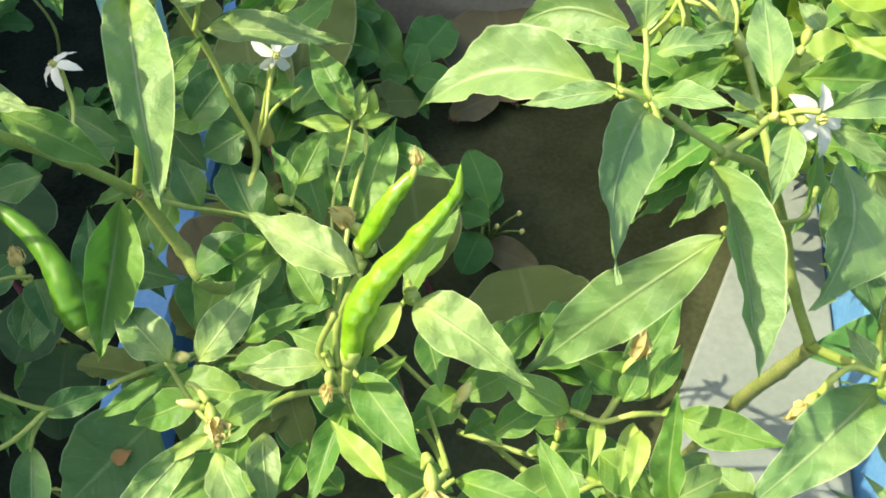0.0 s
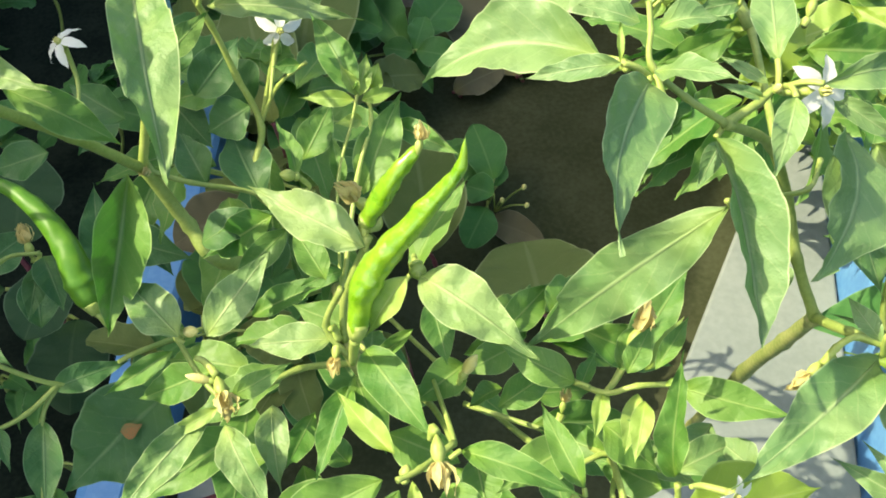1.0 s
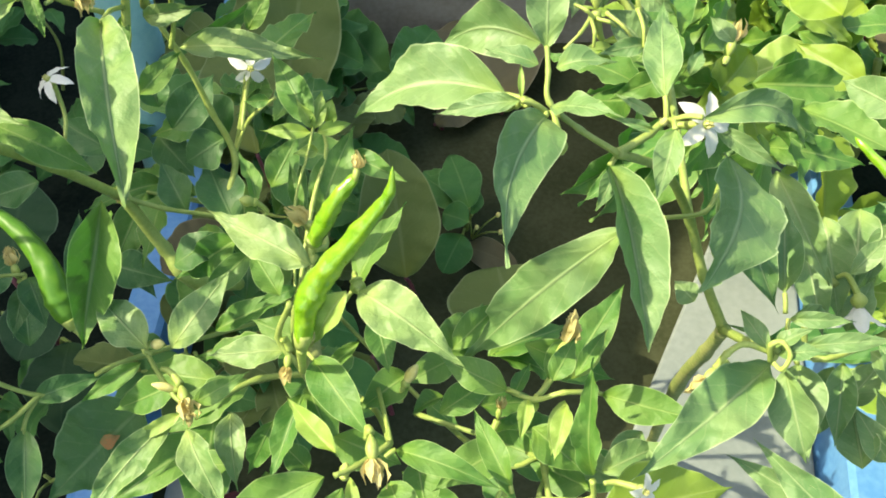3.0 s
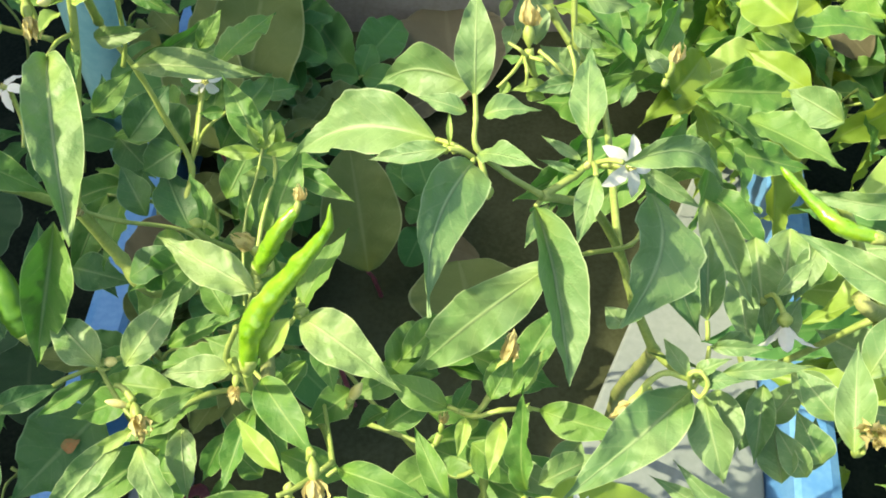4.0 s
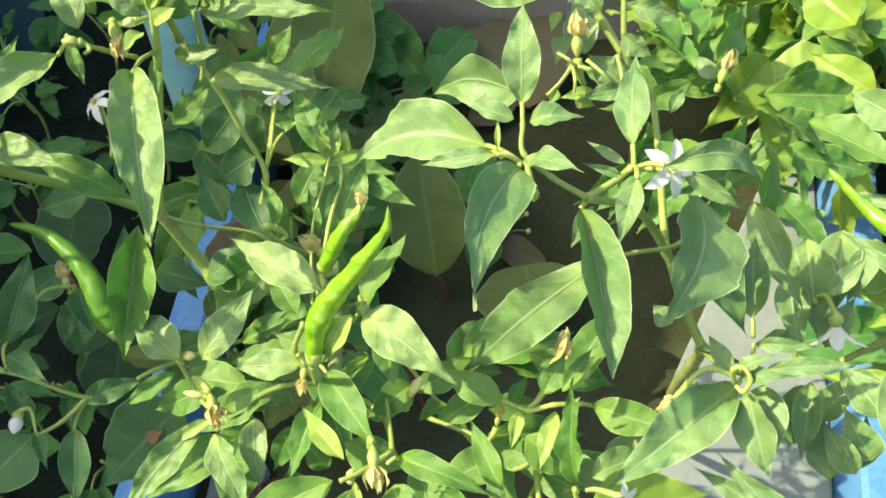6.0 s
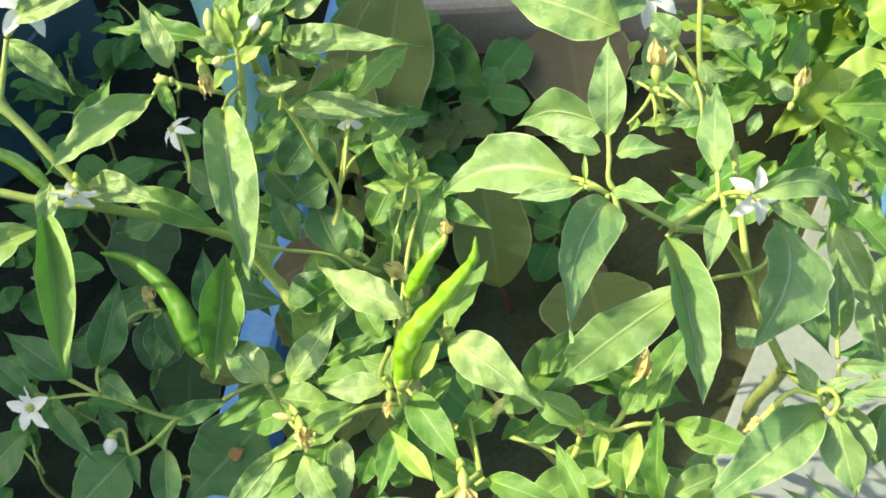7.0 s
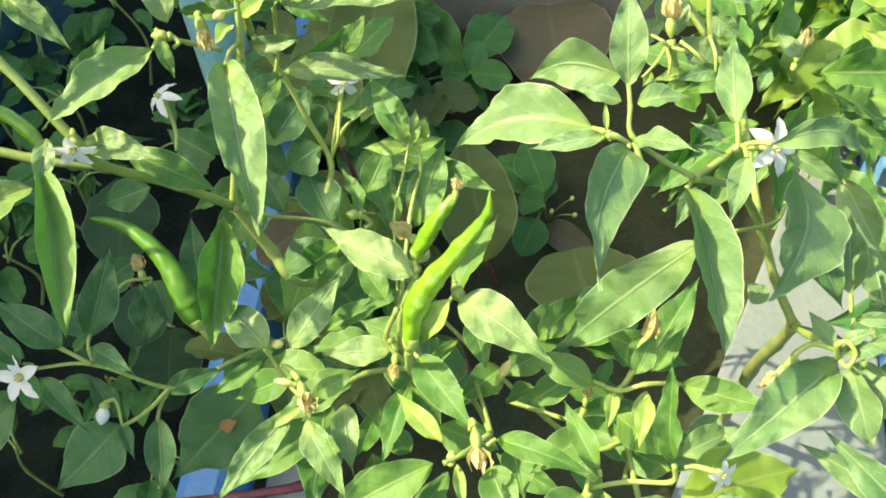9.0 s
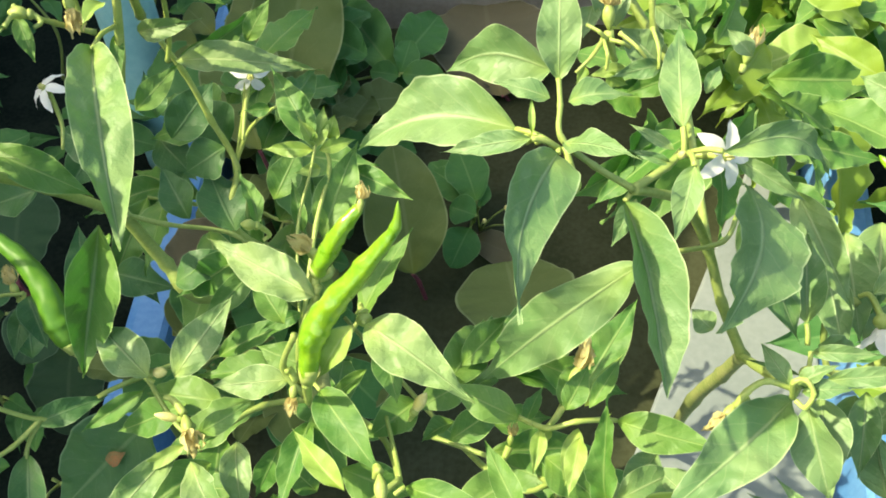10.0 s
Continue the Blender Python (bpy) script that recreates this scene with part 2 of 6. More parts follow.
def blade(bm, base, tip, width, face, bend, fold, shape="chili", wave=0.03, sway=0.0, nu=0, nv=0, curl=0.0, pucker=0.0):
    """The blade of one leaf: folded along its midrib, arched, with a wavy margin, and unwrapped for its veins."""
    LEAF_COUNT[0] += 1
    rnd = random.Random(LEAF_COUNT[0] * 7 + 3)
    base, tip, n = Vector(base), Vector(tip), Vector(face)
    axis = tip - base
    length = axis.length
    axis /= length
    n = (n - axis * n.dot(axis)).normalized()
    b = axis.cross(n)
    uv = bm.loops.layers.uv.verify()
    p1, p2, ph = rnd.uniform(0, 6), rnd.uniform(0, 6), rnd.uniform(2.2, 3.6)
    skew = rnd.uniform(-0.06, 0.06)
    pa, pb = rnd.uniform(0.72, 0.95), rnd.uniform(1.25, 1.75)
    nu = nu or int(max(14, min(46, length / 0.0018)))
    nv = nv or (12 if nu > 22 else 8)
    twist = rnd.uniform(-0.55, 0.55) if pucker else 0.0
    lean = (fold + rnd.uniform(-0.10, 0.38), fold + rnd.uniform(-0.10, 0.38)) if pucker else (fold, fold)
    nod = rnd.uniform(0.0, 0.05) if pucker else 0.0
    cell = rnd.uniform(0, 50)
    top = (pa / (pa + pb)) ** pa * (pb / (pa + pb)) ** pb
    grid = []
    for i in range(nu + 1):
        s = i / nu
        if shape == "chili":
            w = 1.0 * (s ** pa) * ((1 - s) ** pb) / top
        elif shape == "tailed":
            w = 0.97 * (s ** 0.72) * ((1 - s) ** 1.55) / 0.2422
        elif shape == "lance":
            w = (s ** 0.6) * (1 - s) / 0.347
        elif shape == "narrow":
            w = math.sin(math.pi * s ** 0.85) ** 0.9
        elif shape == "petal":
            w = (s + 0.06) ** 0.55 * (1 - s) ** 0.85 / 0.585
        elif shape == "oval":
            w = math.sin(math.pi * s ** 0.95) ** 0.62
        else:
            w = max(0.0, 1 - abs(2 * s - 1) ** 2.3) ** 0.5
        w = max(w, 0.012) * width * 0.5
        arch = 4 * s * (1 - s) * bend * length - curl * length * s ** 3 + nod * length * math.sin(math.tau * s) * 0.5
        ct, sn = math.cos(twist * (s - 0.5)), math.sin(twist * (s - 0.5))
        bb, nn = b * ct + n * sn, n * ct - b * sn
        side = sway * length * math.sin(math.pi * s) + skew * length * s * (1 - s)
        mid = base + axis * (length * s) + n * arch + b * side
        row = []
        for j in range(nv + 1):
            v = 2 * j / nv - 1
            av = abs(v)
            f = lean[0 if v < 0 else 1] * (1 - 0.35 * s)
            dent = pucker * min(1.0, av * 3) * min(1.0, 8 * s * (1 - s)) * (
                noise.noise(Vector((s * length * 150, v * w * 150, cell))) + 0.6 * noise.noise(Vector((s * length * 320, v * w * 320, cell))))
            rise = dent + math.sin(f) * av * w + wave * length * av * av * (
                math.sin(math.tau * ph * s + (p1 if v > 0 else p2)) * 0.5 + 0.16 * math.sin(math.tau * ph * 2.7 * s + p2 * v))
            edge = 1 + 0.04 * av * math.sin(s * 11 + (p1 if v > 0 else p2))
            row.append((bm.verts.new(mid + bb * (v * w * math.cos(f) * edge) + nn * rise), (s, (v + 1) / 2)))
        grid.append(row)
    for i in range(nu):
        for j in range(nv):
            q = (grid[i][j], grid[i + 1][j], grid[i + 1][j + 1], grid[i][j + 1])
            fc = bm.faces.new([a[0] for a in q])
            for lp, a in zip(fc.loops, q):
                lp[uv].uv = a[1]


def leaf(parent, base, tip, width, face, bend=0.06, fold=0.25, mat=None, shape="chili", joint=None, sway=0.0, wave=0.058, curl=0.0, label=""):
    """A leaf on its stalk, as a part of a plant."""
    bm = bmesh.new()
    blade(bm, base, tip, width, face, bend, fold, shape, wave, sway, curl=curl, pucker=0.0016 if mat is PUCKERED else 0.0012 if mat is PALE else 0.0009)
    ob = part("leaf", bm, mat or MATURE, parent, label)
    if joint is not None:
        st = bmesh.new()
        mid = (Vector(base) + Vector(joint)) / 2 + Vector((0, 0, 0.10)) * (Vector(base) - Vector(joint)).length
        path = spline([joint, mid, base], 4)
        tube(st, path, [0.0009] * len(path), 6)
        part("leaf_stalk", st, PALE_STEM, ob)
    return ob


def ball(bm, centre, axis, length, radius, flare=0.0, segs=8, rings=6):
    """An egg-shaped body along an axis."""
    axis = Vector(axis).normalized()
    path = [Vector(centre) + axis * length * (i / rings - 0.5) for i in range(rings + 1)]
    tube(bm, path, [max(radius * 0.12, radius * math.sin(math.pi * (0.06 + 0.88 * i / rings)) * (1 + flare * i / rings)) for i in range(rings + 1)], segs)


def flower(parent, centre, face, size, joint=None, droop=0.15, petals=5, turn=0.0):
    """A white chili flower: cup and anthers, pointed petals, curved stalk."""
    c, n = Vector(centre), Vector(face).normalized()
    u = n.orthogonal().normalized()
    v = n.cross(u)
    bm = bmesh.new()
    ball(bm, c - n * size * 0.10, n, size * 0.26, size * 0.13)
    if joint is not None:
        mid = (c + Vector(joint)) / 2 - n * size * 0.25
        path = spline([joint, mid, c - n * size * 0.16], 5)
        tube(bm, path, [0.0009 + 0.0006 * i / len(path) for i in range(len(path))], 6)
    body = part("flower", bm, PALE_STEM, parent, "white five-petalled chili flower")
    for k in range(petals):
        a = math.tau * k / petals + turn
        d = u * math.cos(a) + v * math.sin(a)
        bm = bmesh.new()
        blade(bm, c + d * size * 0.07, c + d * size * 0.50 - n * size * droop, size * 0.33, n, 0.10, 0.30, "petal", 0.04, 0, 10, 6)
        part("petal", bm, PETAL, body)
    bm = bmesh.new()
    for k in range(5):
        a = math.tau * (k + 0.5) / 5 + turn
        d = u * math.cos(a) + v * math.sin(a)
        ball(bm, c + d * size * 0.05 + n * size * 0.07, n, size * 0.11, size * 0.024, 0, 6, 4)
    ball(bm, c + n * size * 0.08, n, size * 0.14, size * 0.016, 0, 6, 4)
    part("flower_centre", bm, ANTHER, body)
    return body


def bud(parent, centre, axis, length, radius, joint=None, mat=None, name="flower_bud"):
    """A closed bud in its green cup, on a bent stalk."""
    c, n = Vector(centre), Vector(axis).normalized()
    bm = bmesh.new()
    ball(bm, c - n * length * 0.42, n, length * 0.5, radius * 0.9)
    if joint is not None:
        j = Vector(joint)
        e = c - n * length * 0.6
        path = spline([j, (j + e) / 2 - n * (j - e).length * 0.45, e], 6)
        tube(bm, path, [0.0008 + 0.0004 * i / len(path) for i in range(len(path))], 7)
    cup = part(name, bm, PALE_STEM, parent)
    bm = bmesh.new()
    ball(bm, c, n, length, radius, 0.2, 9, 7)
    part("bud_tip", bm, mat or BUD, cup)
    return cup


def dry_flower(parent, centre, axis, size, joint=None):
    """A withered flower: a knot of crumpled brown petals above a green cup."""
    c, n = Vector(centre), Vector(axis).normalized()
    bm = bmesh.new()
    ball(bm, c - n * size * 0.42, n, size * 0.70, size * 0.15, 0.3)
    if joint is not None:
        path = spline([joint, (Vector(joint) + c) / 2 - n * size * 0.6, c - n * size * 0.8], 5)
        tube(bm, path, [0.0010 + 0.0008 * i / len(path) for i in range(len(path))], 7)
    cup = part("spent_flower", bm, PALE_STEM, parent, "withered brown chili flower")
    u = n.orthogonal().normalized()
    bm = bmesh.new()
    rnd = random.Random(int(abs(c.x * 9000 + c.y * 7000)))
    for k in range(13):
        a = math.tau * k / 13 + rnd.uniform(-0.3, 0.3)
        d = u * math.cos(a) + n.cross(u) * math.sin(a)
        blade(bm, c + d * size * 0.05 - n * size * 0.2, c + d * size * rnd.uniform(0.04, 0.26) + n * size * rnd.uniform(0.2, 0.65), size * rnd.uniform(0.18, 0.34),
              d + n * 0.3, rnd.uniform(-0.2, 0.25), rnd.uniform(0.3, 0.9), "narrow", 0.12, rnd.uniform(-0.15, 0.15), 6, 4)
    part("withered_corolla", bm, DRY, cup)
    return cup


def pepper(parent, points, radius, mat=None, joint=None, label="", blunt=0.3, neck=0.55, bumps=0.26):
    """A chili pod that swells from its neck and tapers to its tip, with a calyx cap and a stalk."""
    path = spline(points, 9)
    m = len(path) - 1
    radii = []
    for i in range(m + 1):
        s = i / m
        r = radius * (neck + (1 - neck) * min(1.0, s / 0.25) ** 0.7) if s < 0.25 else radius * (1 - (1 - blunt) * ((s - 0.25) / 0.75) ** 1.3)
        if s > 0.94:
            r *= max(0.18, math.sqrt(max(0.0, 1 - ((s - 0.94) / 0.06) ** 2)))
        radii.append(r)
    bm = bmesh.new()
    radii = [r * (1 + bumps * 0.6 * noise.noise(Vector((i * 0.50, radius * 900, 0)))) for i, r in enumerate(radii)]
    tube(bm, path, radii, 20, bumps)
    pod = part("chili_pod", bm, mat or CHILI, parent, label or "glossy green chili pod")
    bm = bmesh.new()
    d = (path[1] - path[0]).normalized()
    cap = [path[0] - d * radius * 0.5, path[0], path[1], path[2]]
    tube(bm, cap, [radius * 0.42, radius * neck * 1.10, radii[1] * 1.06, radii[2] * 1.03], 12)
    if joint is not None:
        st = spline([joint, (Vector(joint) + cap[0]) / 2 + Vector((0, 0, 0.002)), cap[0]], 5)
        tube(bm, st, [0.0015 + 0.0006 * i / len(st) for i in range(len(st))], 8)
    part("calyx", bm, PALE_STEM, pod)
    return pod

# ---- the large structure ----
def box(bm, lo, hi, bevel=0.0):
    r = bmesh.ops.create_cube(bm, size=1.0)
    lo, hi = Vector(lo), Vector(hi)
    for v in r["verts"]:
        v.co = Vector((lo[i] + (v.co[i] + 0.5) * (hi[i] - lo[i]) for i in range(3)))
    if bevel:
        bmesh.ops.bevel(bm, geom=list({e for v in r["verts"] for e in v.link_edges}), offset=bevel, segments=3, affect="EDGES", profile=0.5)


def structure(name, bm, mat, label, category, smooth=False):
    me = bpy.data.meshes.new(name)
    bm.to_mesh(me)
    bm.free()
    me.materials.append(mat)
    if smooth:
        me.polygons.foreach_set("use_smooth", [True] * len(me.polygons))
    return tagged(new(name, me), label, category, "", "structure")


# the ground outside the planter, one sheet to the horizon, and the soil inside it
bm = bmesh.new()
N = 60
xs = [math.copysign(abs(i / N * 2 - 1) ** 5 * 300 + abs(i / N * 2 - 1) * 1.2, i / N * 2 - 1) for i in range(N + 1)]
rows = [[bm.verts.new((x, y + 0.4, -0.085 + (0.012 * noise.noise(Vector((x * 9, y * 9, 0))) if abs(x) < 3 and abs(y) < 3 else 0))) for x in xs] for y in xs]
for a, b in zip(rows, rows[1:]):
    for k in range(N):
        bm.faces.new((a[k], a[k + 1], b[k + 1], b[k]))
structure("ground", bm, SHADED_GROUND, "dark earth around the planter, darkened further for deep shade", "ground", True)

# outer edges of the planter's two rims, along its length
LEFT_RIM = lambda y: -0.231 + 0.05 * (y - 0.33)
RIGHT_RIM = lambda y: 0.349 + 0.15 * (y - 0.40)
bm = bmesh.new()
NX, NY = 70, 110
rows = []
for j in range(NY + 1):
    y = -0.30 + 1.28 * j / NY
    row = []
    for i in range(NX + 1):
        lo, hi = LEFT_RIM(y) + 0.030, RIGHT_RIM(y) - 0.034
        x = lo + (hi - lo) * i / NX
        z = 0.004 * noise.noise(Vector((x * 14, y * 14, 1))) + 0.0016 * noise.noise(Vector((x * 70, y * 70, 2)))
        row.append(bm.verts.new((x, y, z)))
    rows.append(row)
for a, b in zip(rows, rows[1:]):
    for k in range(NX):
        bm.faces.new((a[k], a[k + 1], b[k + 1], b[k]))
structure("soil_bed", bm, SOIL, "dark brown soil in the planter", "soil", True)

# the blue planter: long walls with a flat rim, tapering inwards
planter = thing("planter_trough", (0.05, 0.34, -0.085), "long blue plastic planter trough with a flat rim", "planter")
ORIGINS[planter.name] = Vector((0.05, 0.34, -0.085))
RIM = 0.062


def trough_side(name, line, inward):
    bm = bmesh.new()
    prof = [(0.0, RIM - 0.018), (-0.003 * inward, RIM - 0.003), (0.004 * inward, RIM), (0.026 * inward, RIM), (0.030 * inward, RIM - 0.004), (0.042 * inward, -0.09), (0.036 * inward, -0.09), (0.024 * inward, RIM - 0.008), (0.004 * inward, RIM - 0.008), (0.003 * inward, RIM - 0.018)]
    rings = []
    for j in range(41):
        y = -0.295 + 1.30 * j / 40
        x0, dx = line(y), 0.0012 * noise.noise(Vector((y * 9, inward, 0)))
        rings.append([bm.verts.new((x0 + px + dx, y, pz + 0.001 * noise.noise(Vector((y * 7, inward, 4))))) for px, pz in prof])
    for a, b in zip(rings, rings[1:]):
        for k in range(len(prof)):
            q = (a[k], a[(k + 1) % len(prof)], b[(k + 1) % len(prof)], b[k])
            bm.faces.new(q if inward > 0 else q[::-1])
    bm.faces.new(rings[0])
    bm.faces.new(rings[-1][::-1])
    bmesh.ops.recalc_face_normals(bm, faces=bm.faces)
    ob = part(name, bm, BLUE, planter)
    ob.data.polygons.foreach_set("use_smooth", [False] * len(ob.data.polygons))
    return ob


trough_side("long_side", LEFT_RIM, 1)
trough_side("long_side", RIGHT_RIM, -1)
for y0 in (-0.325, 1.0):
    bm = bmesh.new()
    box(bm, (LEFT_RIM(y0), y0, -0.085), (RIGHT_RIM(y0), y0 + 0.03, RIM), 0.004)
    part("end_wall", bm, BLUE, planter)

# cement kerb across the far end of the soil
bm = bmesh.new()
box(bm, (-0.16, 0.79, -0.02), (0.30, 0.88, 0.070), 0.012)
tagged(structure("kerb", bm, CEMENT, "weathered grey cement kerb at the end of the bed", "kerb"))

# pale grey slab that lies slantwise over the soil, and a small pale piece
def slab(name, corners, label, top=0.012):
    bm = bmesh.new()
    f = bmesh.ops.contextual_create(bm, geom=[bm.verts.new((x, y, -0.006)) for x, y in corners])["faces"][0]
    up = bmesh.ops.extrude_face_region(bm, geom=[f])["geom"]
    for v in up:
        if isinstance(v, bmesh.types.BMVert):
            v.co.z = top
    bmesh.ops.recalc_face_normals(bm, faces=bm.faces)
    bmesh.ops.bevel(bm, geom=list(bm.edges), offset=0.0025, segments=2, affect="EDGES", profile=0.5)
    me = bpy.data.meshes.new(name)
    bm.to_mesh(me)
    bm.free()
    me.materials.append(SLAB)
    return tagged(new(name, me), label, "cement slab")


slab("pale_slab", [(RIGHT_RIM(-0.1) - 0.036, -0.1), (RIGHT_RIM(0.66) - 0.036, 0.66), (0.326, 0.645), (0.182, 0.355), (0.075, 0.130), (0.02, -0.1)], "pale grey slab lying slantwise on the soil")
slab("pale_piece", [(-0.188, 0.235), (-0.150, 0.228), (-0.142, 0.275), (-0.160, 0.300), (-0.186, 0.290)], "small pale grey piece beside the rim")

# unseen wall, added to keep the low sun off the bed
EDGE = Vector((0.222, 0.47, 0.0)) + 2.0 * Vector((-0.90, -0.02, 1.0))
ALONG = Vector((0.42, 0.91, 0.0)).normalized()
OUTWARD = Vector((-ALONG.y, ALONG.x, 0.0))
bm = bmesh.new()
box(bm, (-4, 0, -0.1), (4, 0.15, 2.0), 0.01)
wall = structure("shade_wall", bm, PLASTER, "unseen plaster wall added to shade the bed", "wall")
wall.matrix_world = Matrix((( ALONG.x, OUTWARD.x, 0, EDGE.x), (ALONG.y, OUTWARD.y, 0, EDGE.y), (0, 0, 1, 0), (0, 0, 0, 1)))

# ---- the chili plant in the middle ----
mid_plant = plant("chili_plant", -0.067, 0.372, 0.0, "bushy green chili plant with upright pods and spent flowers")
stem(mid_plant, [(-0.0669, 0.3721, -0.01), (-0.0709, 0.3421, 0.14), (-0.0345, 0.1844, 0.3139), (-0.0381, 0.1743, 0.3474)], 0.0045, 0.003, BARK, name="main_stem")
stem(mid_plant, [(-0.0345, 0.1844, 0.3139), (-0.0586, 0.1789, 0.3184), (-0.0828, 0.1619, 0.3254), (-0.1048, 0.1864, 0.3289), (-0.1069, 0.1913, 0.3347)], 0.00146, 0.00086)
stem(mid_plant, [(-0.0345, 0.1844, 0.3139), (-0.0369, 0.1707, 0.3434), (-0.0438, 0.1755, 0.3559), (-0.037, 0.1782, 0.3752)], 0.00146, 0.00119)
stem(mid_plant, [(-0.0381, 0.1743, 0.3474), (-0.0369, 0.1822, 0.3639), (-0.0271, 0.1892, 0.3899)], 0.00146, 0.00119)
stem(mid_plant, [(-0.0407, 0.1961, 0.3423), (-0.0435, 0.2375, 0.3593), (-0.0383, 0.2604, 0.3716), (-0.0363, 0.2708, 0.3767)], 0.00066, 0.00059, PALE_STEM)
stem(mid_plant, [(-0.0407, 0.1961, 0.3423), (-0.0361, 0.241, 0.3593), (-0.0309, 0.2642, 0.369), (-0.0342, 0.2751, 0.3762)], 0.00106, 0.0008, PALE_STEM)
stem(mid_plant, [(-0.0357, 0.1901, 0.3037), (-0.0087, 0.1627, 0.3242), (0.0014, 0.1311, 0.3539), (-0.0068, 0.1707, 0.3308)], 0.00146, 0.0008)
stem(mid_plant, [(0.0014, 0.1311, 0.3539), (-0.0095, 0.1192, 0.3604), (-0.0166, 0.1141, 0.3634)], 0.00119, 0.00093)
stem(mid_plant, [(-0.0669, 0.3721, 0.1), (0.0327, 0.1749, 0.2661), (0.0612, 0.1485, 0.3079), (0.077, 0.1399, 0.3244)], 0.00146, 0.00086)
stem(mid_plant, [(0.0071, 0.1866, 0.2747), (0.059, 0.1525, 0.2996), (0.0566, 0.1222, 0.3276)], 0.00119, 0.00093)
stem(mid_plant, [(0.0459, 0.1641, 0.3351), (0.0563, 0.1577, 0.3387), (0.0668, 0.1578, 0.3438), (0.0796, 0.161, 0.339)], 0.00106, 0.00106, PALE_STEM)
stem(mid_plant, [(0.0419, 0.1155, 0.3352), (0.0578, 0.1193, 0.3318), (0.0732, 0.115, 0.3418), (0.0737, 0.1177, 0.3516)], 0.00106, 0.00106, PALE_STEM)
stem(mid_plant, [(0.0599, 0.1443, 0.3163), (0.0606, 0.1218, 0.3266), (0.0656, 0.1118, 0.3066)], 0.00119, 0.00133)
leaf(mid_plant, (-0.0284, 0.1861, 0.388), (-0.0712, 0.2127, 0.3889), 0.0176, (-0.0604, -0.2915, 0.9546), 0.05, 0.3, PUCKERED, joint=(-0.027, 0.1848, 0.3808))
leaf(mid_plant, (-0.0099, 0.1741, 0.3887), (0.028, 0.1456, 0.3827), 0.0200, (-0.2903, -0.0821, 0.9534), 0.08, 0.28, PUCKERED, shape="tailed", joint=(-0.0129, 0.1812, 0.3833))
leaf(mid_plant, (-0.0139, 0.1711, 0.3922), (-0.0281, 0.1627, 0.3691), 0.0123, (-0.4311, -0.6858, 0.5864), 0.05, 0.4, YOUNG)
leaf(mid_plant, (-0.0298, 0.1684, 0.3507), (-0.006, 0.1347, 0.3511), 0.0169, (-0.1372, -0.1833, 0.9734), 0.06, 0.22, joint=(-0.0341, 0.1741, 0.3476))
leaf(mid_plant, (-0.0424, 0.1751, 0.3475), (-0.0734, 0.1744, 0.3445), 0.0140, (0.0119, -0.3106, 0.9505), 0.06, 0.3, PUCKERED, joint=(-0.0407, 0.1751, 0.3562))
leaf(mid_plant, (-0.0913, 0.1827, 0.337), (-0.0677, 0.2098, 0.3544), 0.0162, (0.223, -0.4881, 0.8438), 0.05, 0.25, PUCKERED)
leaf(mid_plant, (-0.0776, 0.1981, 0.3265), (-0.0445, 0.2095, 0.3367), 0.0130, (-0.1871, -0.3162, 0.9301), 0.05, 0.35)
leaf(mid_plant, (-0.1015, 0.1823, 0.3373), (-0.1268, 0.2066, 0.3448), 0.0188, (0.2973, -0.3399, 0.8923), 0.06, 0.22, PUCKERED, curl=0.08)
leaf(mid_plant, (-0.1062, 0.1823, 0.3267), (-0.1353, 0.1719, 0.3099), 0.0106, (0.0091, -0.623, 0.7822), 0.07, 0.4)
leaf(mid_plant, (-0.081, 0.1621, 0.3279), (-0.0576, 0.1712, 0.338), 0.0092, (-0.0228, -0.7183, 0.6954), 0.06, 0.3)
leaf(mid_plant, (-0.0892, 0.1568, 0.3247), (-0.1251, 0.1177, 0.307), 0.0149, (0.1182, -0.3411, 0.9326), 0.06, 0.25, PUCKERED)
leaf(mid_plant, (-0.0847, 0.1568, 0.3291), (-0.1052, 0.1476, 0.3223), 0.0066, (0.1822, -0.5276, 0.8297), 0.06, 0.35, YOUNG)
leaf(mid_plant, (-0.0814, 0.1502, 0.3285), (-0.0614, 0.1162, 0.3178), 0.0147, (-0.1893, -0.2756, 0.9424), 0.06, 0.3, PUCKERED)
leaf(mid_plant, (-0.0665, 0.1613, 0.3221), (-0.061, 0.1305, 0.3134), 0.0132, (-0.0427, -0.192, 0.9805), 0.06, 0.35, PUCKERED)
leaf(mid_plant, (-0.037, 0.1682, 0.3247), (-0.0481, 0.1342, 0.3163), 0.0139, (-0.1324, -0.1805, 0.9746), 0.06, 0.6)
leaf(mid_plant, (-0.0183, 0.1284, 0.3509), (-0.04, 0.1559, 0.3444), 0.0101, (-0.2228, -0.1815, 0.9578), 0.06, 0.25, YOUNG)
leaf(mid_plant, (-0.022, 0.1198, 0.3504), (-0.068, 0.1037, 0.3306), 0.0206, (0.0977, -0.44, 0.8927), 0.05, 0.25)
leaf(mid_plant, (-0.0121, 0.1171, 0.3561), (-0.0085, 0.0977, 0.3494), 0.0060, (0.0132, -0.2558, 0.9666), 0.05, 0.5, YOUNG)
leaf(mid_plant, (-0.0173, 0.1239, 0.3319), (-0.035, 0.1082, 0.3061), 0.0111, (-0.055, -0.5919, 0.8041), 0.05, 0.3)
